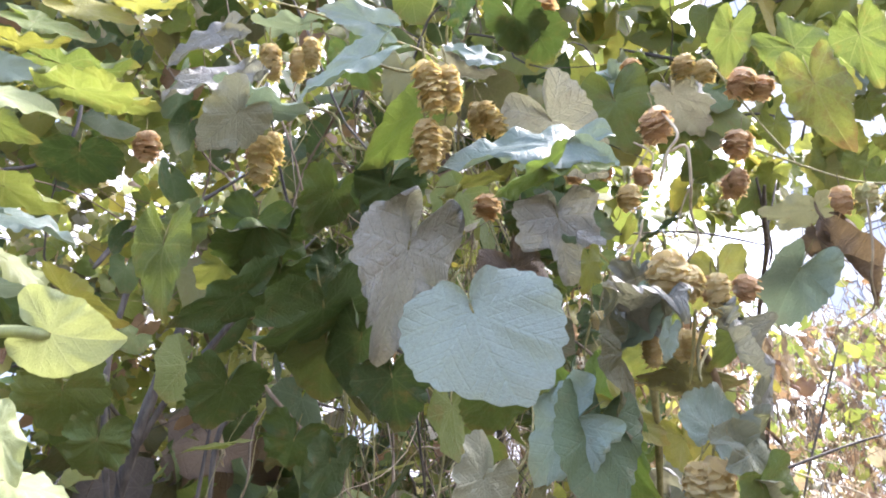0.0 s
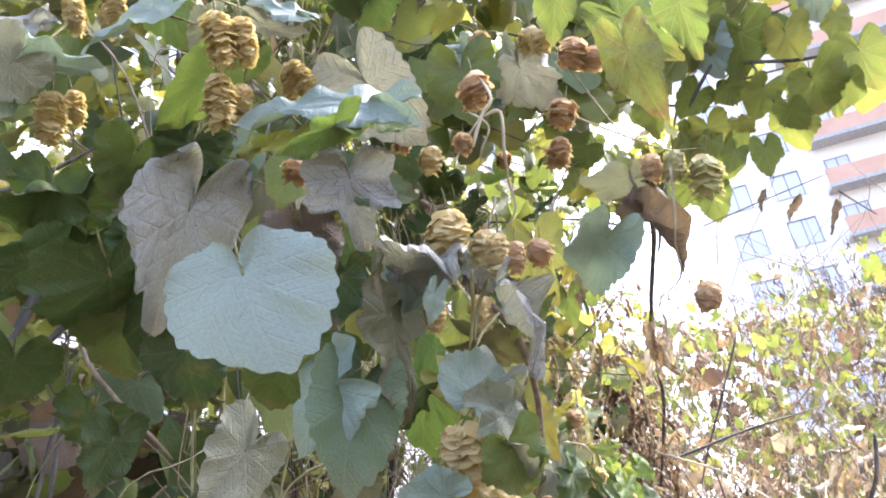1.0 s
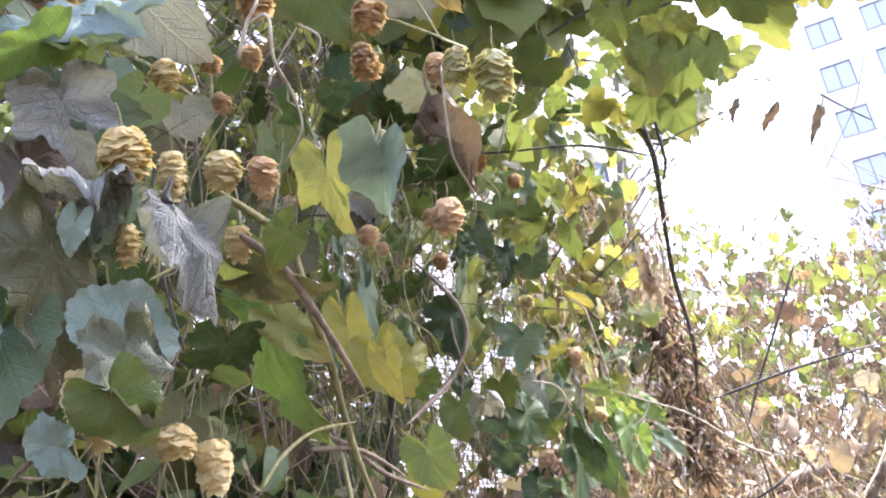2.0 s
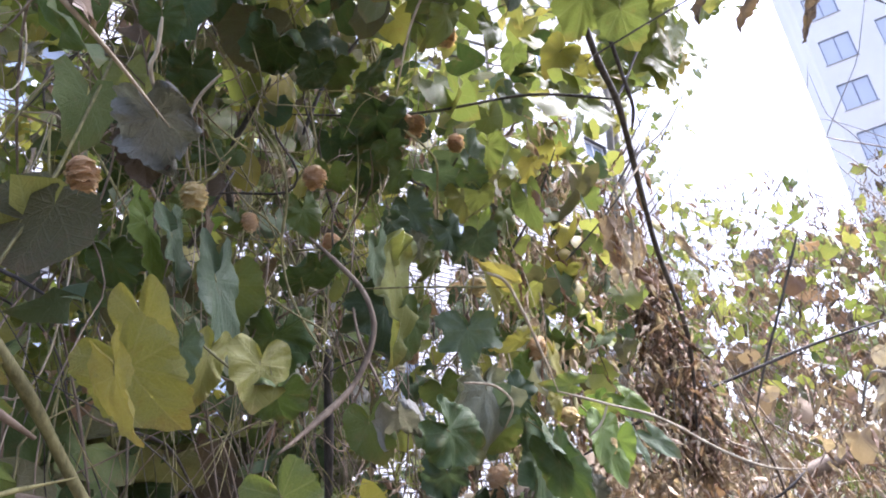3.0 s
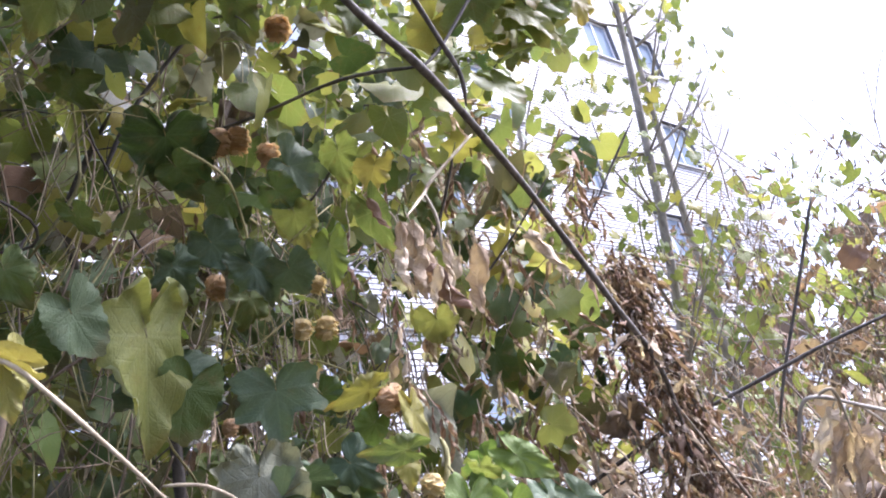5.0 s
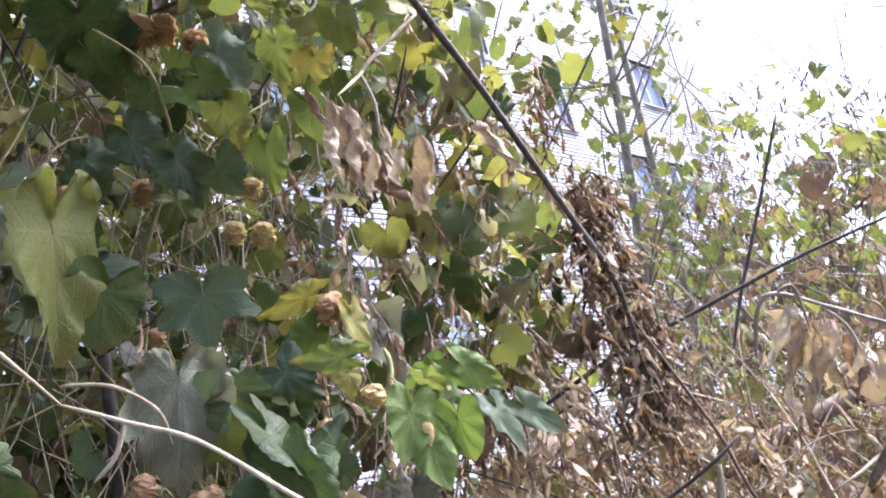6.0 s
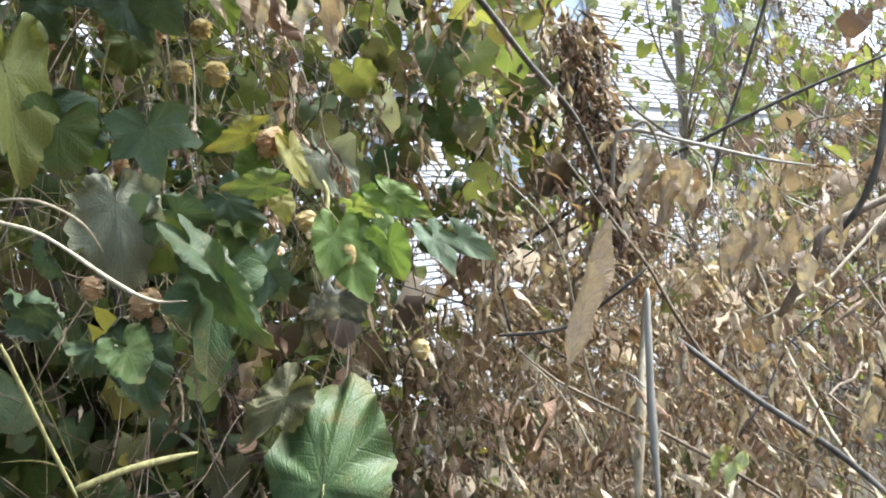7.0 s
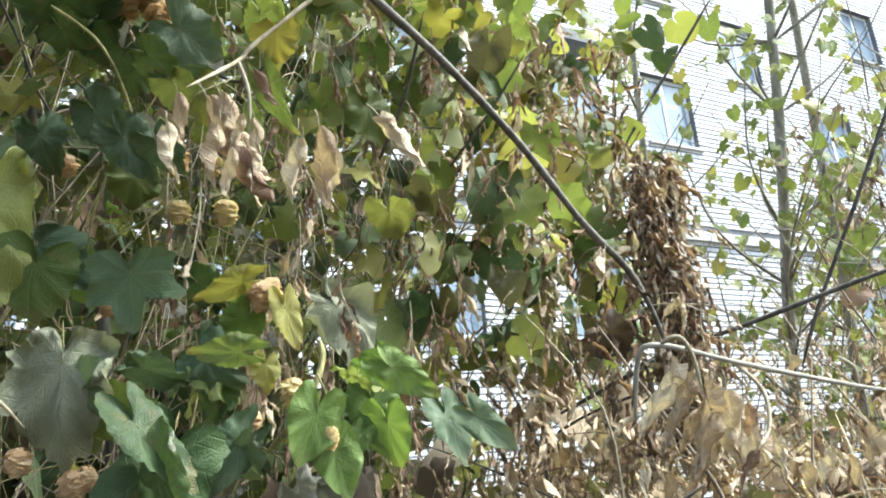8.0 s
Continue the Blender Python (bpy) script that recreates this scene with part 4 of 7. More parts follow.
# slender trees behind the dry shrub
def slender_tree(at, height, r, lean, seed, count, sizes=(0.04, 0.075)):
    rnd = random.Random(seed)
    t = thing("young_tree", "slender grey-barked young tree with sparse yellow-green leaves", "tree", at, "young trees")
    s = Soup()
    line = tube(s, [(lean[0] * h * height + 0.02 * math.sin(9 * h + seed), lean[1] * h * height, h * height) for h in (0, 0.15, 0.3, 0.45, 0.6, 0.8, 1.0)], r, r * 0.35, 9, 0, 3, 0.12)
    part("trunk", s, BARKGREY, t)
    for k in range(40):
        h = rnd.uniform(0.26, 0.98)
        a = line[int(h * (len(line) - 1))]
        ang, ln = rnd.uniform(0, 6.28), rnd.uniform(0.3, 1.0) * (1.1 - 0.5 * h)
        b = a + Vector((math.cos(ang) * ln * 0.55, math.sin(ang) * ln * 0.55, ln * 0.35))
        c = a + Vector((math.cos(ang + 0.2) * ln, math.sin(ang + 0.2) * ln, ln * 0.85))
        s = Soup()
        twig = tube(s, [a, b, c], r * rnd.uniform(0.14, 0.26), r * 0.06, 5, 0, 4)
        for _ in range(3):
            p = rnd.choice(twig[3:])
            q = p + Vector((rnd.gauss(0, 0.12), rnd.gauss(0, 0.12), rnd.uniform(0.02, 0.2)))
            tube(s, [p, (p + q) / 2 + Vector((0.01, 0.01, -0.01)), q], r * 0.07, r * 0.03, 4, 0, 2)
        part("limb", s, BARKGREY, t)
        for _ in range(count // 40):
            p = rnd.choice(twig[2:]) + Vector((rnd.gauss(0, 0.09), rnd.gauss(0, 0.09), rnd.gauss(0, 0.09)))
            ob = grow(t, rnd.choice(("small_heart", "small_heart", "small_lobed")), p, (0, 0, 0), rnd.uniform(*sizes), LIME if rnd.random() < 0.85 else YELLOW, "leaf", rnd.randrange(3))
            q = facing(Vector((rnd.gauss(0.3, 0.7), rnd.gauss(-0.8, 0.6), rnd.gauss(0.4, 0.5))), Vector((rnd.gauss(0, 0.5), rnd.gauss(0, 0.5), -1)))
            ob.rotation_euler = q.to_euler()
    return t


slender_tree((0.66, 5.35, -0.05), 5.2, 0.042, (0.137, -0.29), 2, 280, (0.035, 0.065))
slender_tree((1.06, 6.0, -0.05), 5.4, 0.040, (0.065, -0.32), 4, 240, (0.035, 0.065))
slender_tree((0.15, 5.75, -0.05), 5.2, 0.034, (0.085, -0.31), 6, 240, (0.035, 0.065))


# ---------------------------------------------------------------- leaves, cones and stems that stand out
# bunches of curled dead leaves that hang from the twigs of the dry shrub
def dead_bunches():
    rnd = random.Random(57)
    made = 0
    while made < 64:
        p = dead_place(rnd)
        if p is None or p.y > 2.5 or p.x > 1.7 or p.z < 1.0 or (p.y < 1.7 and p.z > 1.5 - 0.5 * (1.7 - p.y)):
            continue
        made += 1
        d = Vector((rnd.gauss(0, 0.7), rnd.gauss(0, 0.7), rnd.uniform(-0.3, 0.5))).normalized()
        tip = p + d * rnd.uniform(0.05, 0.10)
        s = Soup()
        line = tube(s, [p - d * 0.10 + Vector((0, 0, -0.03)), p, tip + Vector((0, 0, -0.015))], 0.0016, 0.0009, 5, 0, 4, 0.2)
        part("twig", s, rnd.choice((BINEPALE, BINEBROWN, BARKGREY)), DRY_SHRUB)
        tone = rnd.choice((TAN, TAN, TAN, RUST))
        for _ in range(rnd.randint(3, 6)):
            q = rnd.choice(line[4:])
            grow(DRY_SHRUB, "dead", q, (rnd.gauss(0, 22), rnd.gauss(0, 22), rnd.uniform(0, 360)), rnd.uniform(0.035, 0.075), tone if rnd.random() < 0.8 else RUST, "dead_leaf", rnd.randrange(7), BINEPALE)


dead_bunches()


def hanging_strings():
    """Withered leaves that hang in strings from the bines at the thicket's edge."""
    rnd = random.Random(73)
    for _ in range(34):
        y = rnd.uniform(1.45, 2.35)
        p = Vector((0.30 + 0.16 * (y - 1.4) + rnd.uniform(-0.10, 0.20), y, rnd.uniform(1.72, 2.35)))
        fall = rnd.uniform(0.07, 0.18)
        sway = Vector((rnd.gauss(0, 0.02), rnd.gauss(0, 0.02), 0))
        s = Soup()
        line = tube(s, [p + Vector((0, 0, 0.05)), p, p + sway - Vector((0, 0, fall * 0.5)), p + sway * 1.5 - Vector((0, 0, fall))], 0.0012, 0.0008, 5, 0, 4, 0.2)
        part("bine", s, rnd.choice((BINEPALE, BINEBROWN)), VINE_BACK)
        tone = rnd.choice((TAN, RUST, RUST))
        for _ in range(rnd.randint(4, 8)):
            grow(VINE_BACK, "dead", rnd.choice(line[3:]), (rnd.gauss(0, 16), rnd.gauss(0, 16), rnd.uniform(0, 360)), rnd.uniform(0.025, 0.055), tone if rnd.random() < 0.75 else TAN, "dead_leaf", rnd.randrange(7), BINEPALE)


hanging_strings()


# front leaves
grow(VINE_FRONT, "round", (0.019, 0.478, 1.644), (-91.7, 9.6, 171.0), (0.0843, 0.0774, 0.0843), SHEENBACK, pick=0)
grow(VINE_FRONT, "heart", (-0.021, 0.498, 1.705), (-110.4, -12.2, -146.1), (0.0716, 0.1044, 0.1044), GREYDRY, pick=3)
grow(VINE_FRONT, "heart", (0.077, 0.479, 1.746), (-144.7, -5.1, -83.0), (0.0368, 0.0569, 0.0569), FRESH, pick=4)
grow(VINE_FRONT, "heart", (0.052, 0.510, 1.684), (-97.7, 28.5, -161.5), (0.0467, 0.0518, 0.0621), BROWN, pick=1)
grow(VINE_FRONT, "heart", (0.102, 0.533, 1.828), (-129.9, 23.2, 162.8), (0.0674, 0.0751, 0.0751), GREYDRY, pick=0)
grow(VINE_FRONT, "lobed", (0.086, 0.492, 1.714), (-113.1, 7.0, -168.6), (0.0595, 0.0619, 0.0619), GREYDRY, pick=3)
grow(VINE_FRONT, "heart", (0.088, 0.497, 1.716), (-131.5, 63.5, 156.1), (0.0333, 0.0524, 0.0524), DULL, pick=0)
grow(VINE_FRONT, "crumpled", (0.135, 0.466, 1.636), (-163.9, -2.0, -69.3), (0.0284, 0.0435, 0.0435), GREYDRY, pick=4)
grow(VINE_FRONT, "heart", (0.116, 0.480, 1.633), (-126.8, -12.8, -171.3), (0.0268, 0.0268, 0.0268), PALE, pick=1)
grow(VINE_FRONT, "heart", (0.070, 0.472, 1.565), (-102, -66.7, 157.4), (0.0540, 0.0540, 0.0540), PALE, pick=1)
grow(VINE_FRONT, "heart", (0.105, 0.475, 1.604), (-88.7, 11.8, -110.2), (0.0537, 0.0849, 0.0849), OLIVE, pick=1)
grow(VINE_FRONT, "heart", (0.082, 0.474, 1.560), (-91.3, -17.9, -161.6), (0.0542, 0.0585, 0.0585), DULL, pick=0)
grow(VINE_FRONT, "heart", (0.029, 0.545, 1.605), (-154.9, -13.8, -148.2), (0.0478, 0.0478, 0.0642), GREEN, pick=0)
grow(VINE_FRONT, "smooth", (-0.003, 0.503, 1.828), (-139.0, -3.3, -110.3), (0.0431, 0.0698, 0.0698), FRESH, pick=0)
grow(VINE_FRONT, "heart", (0.095, 0.490, 1.774), (11.8, -63.1, 88.3), (0.0590, 0.0954, 0.0954), PALE, pick=1)
grow(VINE_FRONT, "heart", (0.107, 0.488, 1.756), (5.6, -50.5, 88.9), (0.0338, 0.0546, 0.0546), LIME, pick=2)
grow(VINE_FRONT, "heart", (0.027, 0.514, 1.762), (164.0, -20.5, 97.6), (0.0398, 0.0630, 0.0630), LIME, pick=0)
grow(VINE_FRONT, "heart", (0.050, 0.499, 1.873), (24.9, -67.3, 85.0), (0.0274, 0.0444, 0.0444), PALE, pick=4)
grow(VINE_FRONT, "heart", (-0.037, 0.486, 1.911), (144.6, -75.6, -24.9), (0.0320, 0.0500, 0.0500), PALE, pick=0)
grow(VINE_FRONT, "heart", (-0.141, 0.490, 1.846), (-159.0, 3.2, 112.9), (0.0384, 0.0606, 0.0606), PALE, pick=2)
grow(VINE_FRONT, "heart", (-0.134, 0.497, 1.839), (59.5, -51.9, 18.2), (0.0341, 0.0341, 0.0341), PALE, pick=0)
grow(VINE_FRONT, "heart", (-0.062, 0.537, 1.929), (-117.2, 4.2, 144.1), (0.0487, 0.0487, 0.0492), GREEN, pick=2)
grow(VINE_FRONT, "heart", (0.110, 0.565, 1.960), (-158.4, -16.8, 148.9), (0.0573, 0.0573, 0.0829), GREEN, pick=1)
grow(VINE_FRONT, "heart", (-0.042, 0.549, 1.788), (-153.7, -24.9, -163.5), (0.0535, 0.0446, 0.0486), GREEN, pick=0)
grow(VINE_FRONT, "heart", (-0.087, 0.577, 1.807), (-172.1, -11.6, -140.8), (0.0523, 0.0436, 0.0620), GREEN, pick=1)
grow(VINE_FRONT, "heart", (-0.154, 0.571, 1.783), (-119.6, -16.1, -166.2), (0.0577, 0.0524, 0.0578), GREEN, pick=2)
grow(VINE_FRONT, "heart", (-0.149, 0.627, 1.761), (-147.3, -15.6, -158.3), (0.0803, 0.0730, 0.1080), GREEN, pick=0)
grow(VINE_FRONT, "heart", (-0.094, 0.606, 1.749), (-115.8, 9.1, -126.3), (0.0536, 0.0487, 0.0633), GREEN, pick=1)
grow(VINE_FRONT, "heart", (-0.103, 0.607, 1.681), (-128.2, -8.8, -158.2), (0.0716, 0.0651, 0.0926), GREEN, pick=2)
grow(VINE_FRONT, "heart", (-0.048, 0.589, 1.641), (-119.8, 4.2, -167.3), (0.0600, 0.0600, 0.0609), GREEN, pick=0)
grow(VINE_FRONT, "heart", (-0.100, 0.599, 1.583), (-116.2, 10.2, -119), (0.0510, 0.0510, 0.0611), GREEN, pick=1)
grow(VINE_FRONT, "heart", (0.206, 0.552, 1.632), (-133.6, -18.9, -139.9), (0.0273, 0.0342, 0.0393), LIME, pick=1)
grow(VINE_FRONT, "heart", (-0.142, 0.477, 1.825), (-129.7, -20.6, -120.7), (0.0465, 0.0527, 0.0527), DULLBACK, pick=4)
grow(VINE_FRONT, "heart", (-0.157, 0.496, 1.881), (-35.1, -56.9, 140.7), (0.0462, 0.0703, 0.0703), GREYDRY, pick=3)
grow(VINE_FRONT, "heart", (-0.188, 0.540, 1.975), (-57.6, -58.0, 154.5), (0.0392, 0.0614, 0.0614), GREYDRY, pick=1)
grow(VINE_FRONT, "heart", (-0.112, 0.549, 1.982), (-161.8, 15.4, -73.7), (0.0336, 0.0536, 0.0536), PALE, pick=2)
grow(VINE_FRONT, "heart", (-0.045, 0.478, 1.866), (-45.2, -55.3, 131.1), (0.0445, 0.0717, 0.0717), PALE, pick=5)
grow(VINE_FRONT, "heart", (-0.036, 0.547, 1.796), (-110.4, -29.2, -169.5), (0.0478, 0.0548, 0.0548), GREEN, pick=2)
grow(VINE_FRONT, "heart", (-0.020, 0.518, 1.882), (-124.7, -5.3, -151.6), (0.0279, 0.0378, 0.0378), DULLBACK, pick=4)
grow(VINE_FRONT, "round", (-0.305, 0.546, 1.859), (-156.1, 3.6, -146.2), (0.0532, 0.0532, 0.0540), GREEN, pick=2)
grow(VINE_FRONT, "smooth", (-0.186, 0.362, 1.609), (-146, 59.7, 135.6), (0.0341, 0.0341, 0.0341), PALELIME, pick=0)
shoot(VINE_FRONT, "bine", PALELIME, 0.0035, 0.003, (-0.214, 0.351, 1.608), (-0.198, 0.356, 1.609), (-0.186, 0.363, 1.608))
grow(VINE_FRONT, "heart", (-0.270, 0.419, 1.739), (-164.4, 1.9, 124.2), (0.0357, 0.0520, 0.0520), LIME, pick=4)
grow(VINE_FRONT, "heart", (-0.293, 0.462, 1.745), (-17.1, 43.8, -71.4), (0.0382, 0.0559, 0.0559), PALE, pick=3)
grow(VINE_FRONT, "heart", (-0.242, 0.428, 1.822), (-169.1, -5.2, 117.1), (0.0417, 0.0618, 0.0618), LIME, pick=3)
grow(VINE_FRONT, "heart", (-0.272, 0.390, 1.793), (-5.8, 56.7, -66.1), (0.0368, 0.0522, 0.0522), PALELIME, pick=1)
grow(VINE_FRONT, "heart", (-0.297, 0.422, 1.845), (-162.2, 80.6, 137.1), (0.0241, 0.0336, 0.0336), PALE, pick=0)
grow(VINE_FRONT, "heart", (-0.259, 0.441, 1.916), (-25.1, 74.5, -87.6), (0.0329, 0.0479, 0.0479), YELLOW, pick=3)
grow(VINE_FRONT, "heart", (-0.303, 0.493, 1.912), (-170.3, -14.5, 116.1), (0.0521, 0.0765, 0.0765), LIME, pick=2)
grow(VINE_FRONT, "heart", (-0.263, 0.494, 1.694), (-142.5, 29.9, 144.0), (0.0338, 0.0527, 0.0527), YELLOW, pick=5)
grow(VINE_FRONT, "heart", (-0.329, 0.516, 1.742), (-34.1, 37.6, -76.2), (0.0386, 0.0581, 0.0581), PALELIME, pick=2)
grow(VINE_FRONT, "heart", (-0.220, 0.582, 1.794), (-87.4, -60.8, 173), (0.0486, 0.0486, 0.0663), GREEN, pick=1)
grow(VINE_FRONT, "heart", (-0.232, 0.568, 1.769), (-102.4, -10.4, 176.2), (0.0465, 0.0745, 0.0745), LIME, pick=5)
grow(VINE_FRONT, "heart", (-0.168, 0.580, 1.721), (-146.2, -20.2, -84.6), (0.0540, 0.0808, 0.0808), GREEN, pick=4)
grow(VINE_FRONT, "heart", (-0.094, 0.557, 1.692), (-155.4, 26.2, -152.2), (0.1079, 0.0938, 0.1008), GREEN, pick=2)
grow(VINE_FRONT, "heart", (-0.071, 0.589, 1.675), (-124.4, -34.9, 160.2), (0.0715, 0.0794, 0.0983), GREEN, pick=0)
grow(VINE_FRONT, "heart", (-0.086, 0.559, 1.798), (-144.5, 12.4, -134.2), (0.0620, 0.0564, 0.0569), GREEN, pick=1)
grow(VINE_FRONT, "heart", (-0.036, 0.543, 1.787), (-117.7, -20.3, -169.5), (0.0547, 0.0497, 0.0657), GREEN, pick=2)
grow(VINE_FRONT, "heart", (-0.152, 0.590, 1.779), (-155.8, 18.7, -152.4), (0.0860, 0.0782, 0.1151), GREEN, pick=0)
grow(VINE_FRONT, "heart", (-0.193, 0.627, 1.662), (-141.5, 2.2, -147), (0.0645, 0.0645, 0.0731), GREEN, pick=1)
grow(VINE_FRONT, "heart", (-0.141, 0.652, 1.614), (-140, -20.7, -160.4), (0.0568, 0.0568, 0.0797), GREEN, pick=2)
grow(VINE_FRONT, "heart", (-0.061, 0.638, 1.646), (-120.1, 3.7, 148), (0.0486, 0.0486, 0.0721), GREEN, pick=0)
grow(VINE_FRONT, "smooth", (-0.188, 0.341, 1.557), (-82.7, 24.1, -125.9), (0.0152, 0.0244, 0.0244), PALELIME, pick=5)
grow(VINE_FRONT, "heart", (-0.274, 0.526, 1.637), (-142.2, 2.5, -147.9), (0.0626, 0.0626, 0.0753), GREEN, pick=1)
grow(VINE_FRONT, "heart", (-0.254, 0.544, 1.603), (-125, 0.9, -144.9), (0.0427, 0.0427, 0.0608), GREEN, pick=2)
grow(VINE_FRONT, "heart", (-0.197, 0.608, 1.765), (-138.4, 10.1, -126.7), (0.0402, 0.0402, 0.0451), LIME, pick=2)
grow(VINE_FRONT, "heart", (0.044, 0.574, 1.994), (108.6, -13.6, -63.8), (0.0422, 0.0422, 0.0627), GREEN, pick=0)
grow(VINE_FRONT, "heart", (0.090, 0.547, 1.960), (-156.3, -15.2, 159.6), (0.0540, 0.0540, 0.0741), GREEN, pick=1)
grow(VINE_FRONT, "heart", (0.014, 0.507, 1.545), (-100.0, -33.5, -129.3), (0.0468, 0.0507, 0.0507), DULLBACK, pick=4)
grow(VINE_FRONT, "heart", (0.028, 0.504, 1.869), (-149.7, -4.3, 99.1), (0.0251, 0.0408, 0.0408), GREYDRY, pick=2)
grow(VINE_FRONT, "smooth", (-0.196, 0.364, 1.542), (-14.2, 38.4, -74.4), (0.0195, 0.0292, 0.0292), PALELIME, pick=3)
grow(VINE_FRONT, "heart", (-0.225, 0.460, 1.936), (-172.9, -17.5, 110.3), (0.0301, 0.0451, 0.0451), LIME, pick=5)
grow(VINE_FRONT, "heart", (-0.235, 0.458, 1.841), (-158.5, 11.3, 128.8), (0.0307, 0.0457, 0.0457), LIME, pick=2)
grow(VINE_FRONT, "heart", (-0.276, 0.420, 1.882), (-17.1, 64.5, -74.9), (0.0322, 0.0457, 0.0457), LIME, pick=3)
grow(VINE_FRONT, "heart", (-0.308, 0.448, 1.894), (-176.5, -17.6, 117.3), (0.0318, 0.0449, 0.0449), YELLOW, pick=2)
grow(VINE_FRONT, "heart", (-0.303, 0.438, 1.810), (-150.4, 27.6, 149.4), (0.0242, 0.0347, 0.0347), LIME, pick=1)
grow(VINE_FRONT, "smooth", (-0.266, 0.420, 1.670), (-173.1, 10.2, 120.4), (0.0169, 0.0241, 0.0241), PALE, pick=0)
# right part of first seconds
grow(VINE_FRONT, "heart", (0.306, 0.508, 1.817), (-110.3, -2.3, 143.8), (0.0473, 0.0664, 0.0664), SPOTTED, pick=1)
grow(VINE_FRONT, "heart", (0.324, 0.543, 1.884), (-111.7, 28.3, 144.0), (0.0484, 0.0696, 0.0696), LIME, pick=1)
grow(VINE_FRONT, "heart", (0.365, 0.519, 1.870), (-114.0, -1.8, 153.0), (0.0409, 0.0595, 0.0595), LIME, pick=0)
grow(VINE_FRONT, "heart", (0.268, 0.528, 1.897), (-125.7, -12.6, -175.8), (0.0333, 0.0452, 0.0452), LIME, pick=5)
grow(VINE_FRONT, "scroll", (0.301, 0.558, 1.737), (-12, 8, 150), (0.10, 0.10, 0.075), BROWN, "dead_leaf", 4, BINEBROWN)
grow(VINE_FRONT, "crumpled", (0.301, 0.572, 1.712), (-107.2, -45.6, 141.8), (0.0204, 0.0204, 0.0216), BROWN, pick=3)
grow(VINE_FRONT, "heart", (0.302, 0.568, 1.736), (-179.3, -27.2, -108.7), (0.0318, 0.0474, 0.0474), DULLBACK, pick=2)
grow(VINE_FRONT, "heart", (0.172, 0.596, 1.623), (-154.7, 25.7, 104.3), (0.0381, 0.0617, 0.0617), OLIVE, pick=5)
grow(VINE_FRONT, "crumpled", (0.262, 0.672, 1.947), (-126.3, -4.8, 136.9), (0.0581, 0.0581, 0.0581), GREYDRY, pick=2)
grow(VINE_FRONT, "round", (0.147, 0.471, 1.551), (105.5, 26.9, 36.3), (0.0392, 0.0363, 0.0392), PALE, pick=2)
grow(VINE_FRONT, "heart", (0.131, 0.453, 1.607), (-106.9, -9.4, -148.0), (0.0132, 0.0201, 0.0201), PALE, pick=2)
grow(VINE_FRONT, "crumpled", (0.160, 0.459, 1.537), (-81.6, 21.5, -143.9), (0.0288, 0.0452, 0.0452), DULLBACK, pick=0)
grow(VINE_FRONT, "heart", (0.159, 0.452, 1.517), (-124.2, 20.3, -171.8), (0.0350, 0.0350, 0.0447), GREEN, pick=2)
grow(VINE_FRONT, "heart", (0.124, 0.469, 1.502), (156.9, -55.5, -78.5), (0.0296, 0.0296, 0.0296), PALE, pick=2)
grow(VINE_FRONT, "lobed", (0.222, 0.589, 1.698), (-107.6, 1.6, 167.2), (0.0448, 0.0595, 0.0595), LIME, pick=2)
grow(VINE_FRONT, "folded", (0.269, 0.555, 1.680), (-147.3, -36.6, 175.1), (0.0407, 0.0581, 0.0581), PALE, pick=1)
grow(VINE_FRONT, "crumpled", (0.178, 0.462, 1.609), (-62.8, 29.0, -113.0), (0.0331, 0.0534, 0.0534), GREYDRY, pick=2)
grow(VINE_FRONT, "heart", (0.154, 0.593, 1.640), (-116.2, 23.1, 149.5), (0.0443, 0.0443, 0.0629), LIME, pick=1)
grow(VINE_FRONT, "heart", (0.148, 0.709, 1.625), (-89.2, 41.8, -168.5), (0.0357, 0.0575, 0.0575), YELLOW, pick=3)
grow(VINE_FRONT, "heart", (0.216, 0.776, 1.606), (-110.3, 22.6, -174.7), (0.0535, 0.0535, 0.0776), YELLOW, pick=0)
grow(VINE_FRONT, "heart", (0.227, 0.744, 1.593), (-97.2, 7.8, 149.6), (0.0304, 0.0475, 0.0475), YELLOW, pick=2)
grow(VINE_FRONT, "folded", (0.121, 0.492, 1.641), (-116, 7.6, -127.4), (0.0154, 0.0342, 0.0342), PALE, pick=2)
grow(VINE_FRONT, "heart", (0.204, 0.704, 1.996), (78.3, -84.2, -3.6), (0.0416, 0.0416, 0.0416), PALE, pick=0)
grow(VINE_FRONT, "heart", (0.214, 0.702, 1.999), (-152.9, 16.3, 131.4), (0.0443, 0.0443, 0.0443), PALE, pick=1)
grow(VINE_FRONT, "heart", (0.200, 0.672, 1.946), (-110.6, 6.2, 172.9), (0.0718, 0.0718, 0.0819), GREEN, pick=2)
grow(VINE_FRONT, "heart", (0.080, 0.602, 1.853), (-136, 10.2, 158.7), (0.0386, 0.0386, 0.0386), PALE, pick=0)
grow(VINE_FRONT, "heart", (0.127, 0.730, 1.628), (-100.4, 7.1, 144.8), (0.0776, 0.1201, 0.1201), FRESH, pick=1)
grow(VINE_FRONT, "heart", (0.105, 0.694, 1.608), (-150.2, 8.3, -137.3), (0.0615, 0.0615, 0.0729), GREEN, pick=2)
grow(VINE_FRONT, "heart", (0.216, 1.006, 1.631), (-146, -1.8, -161), (0.0585, 0.0585, 0.0687), GREEN, pick=0)
grow(VINE_FRONT, "heart", (0.223, 0.987, 1.541), (-105, 22.8, -165.1), (0.0588, 0.0588, 0.0640), LIME, pick=0)
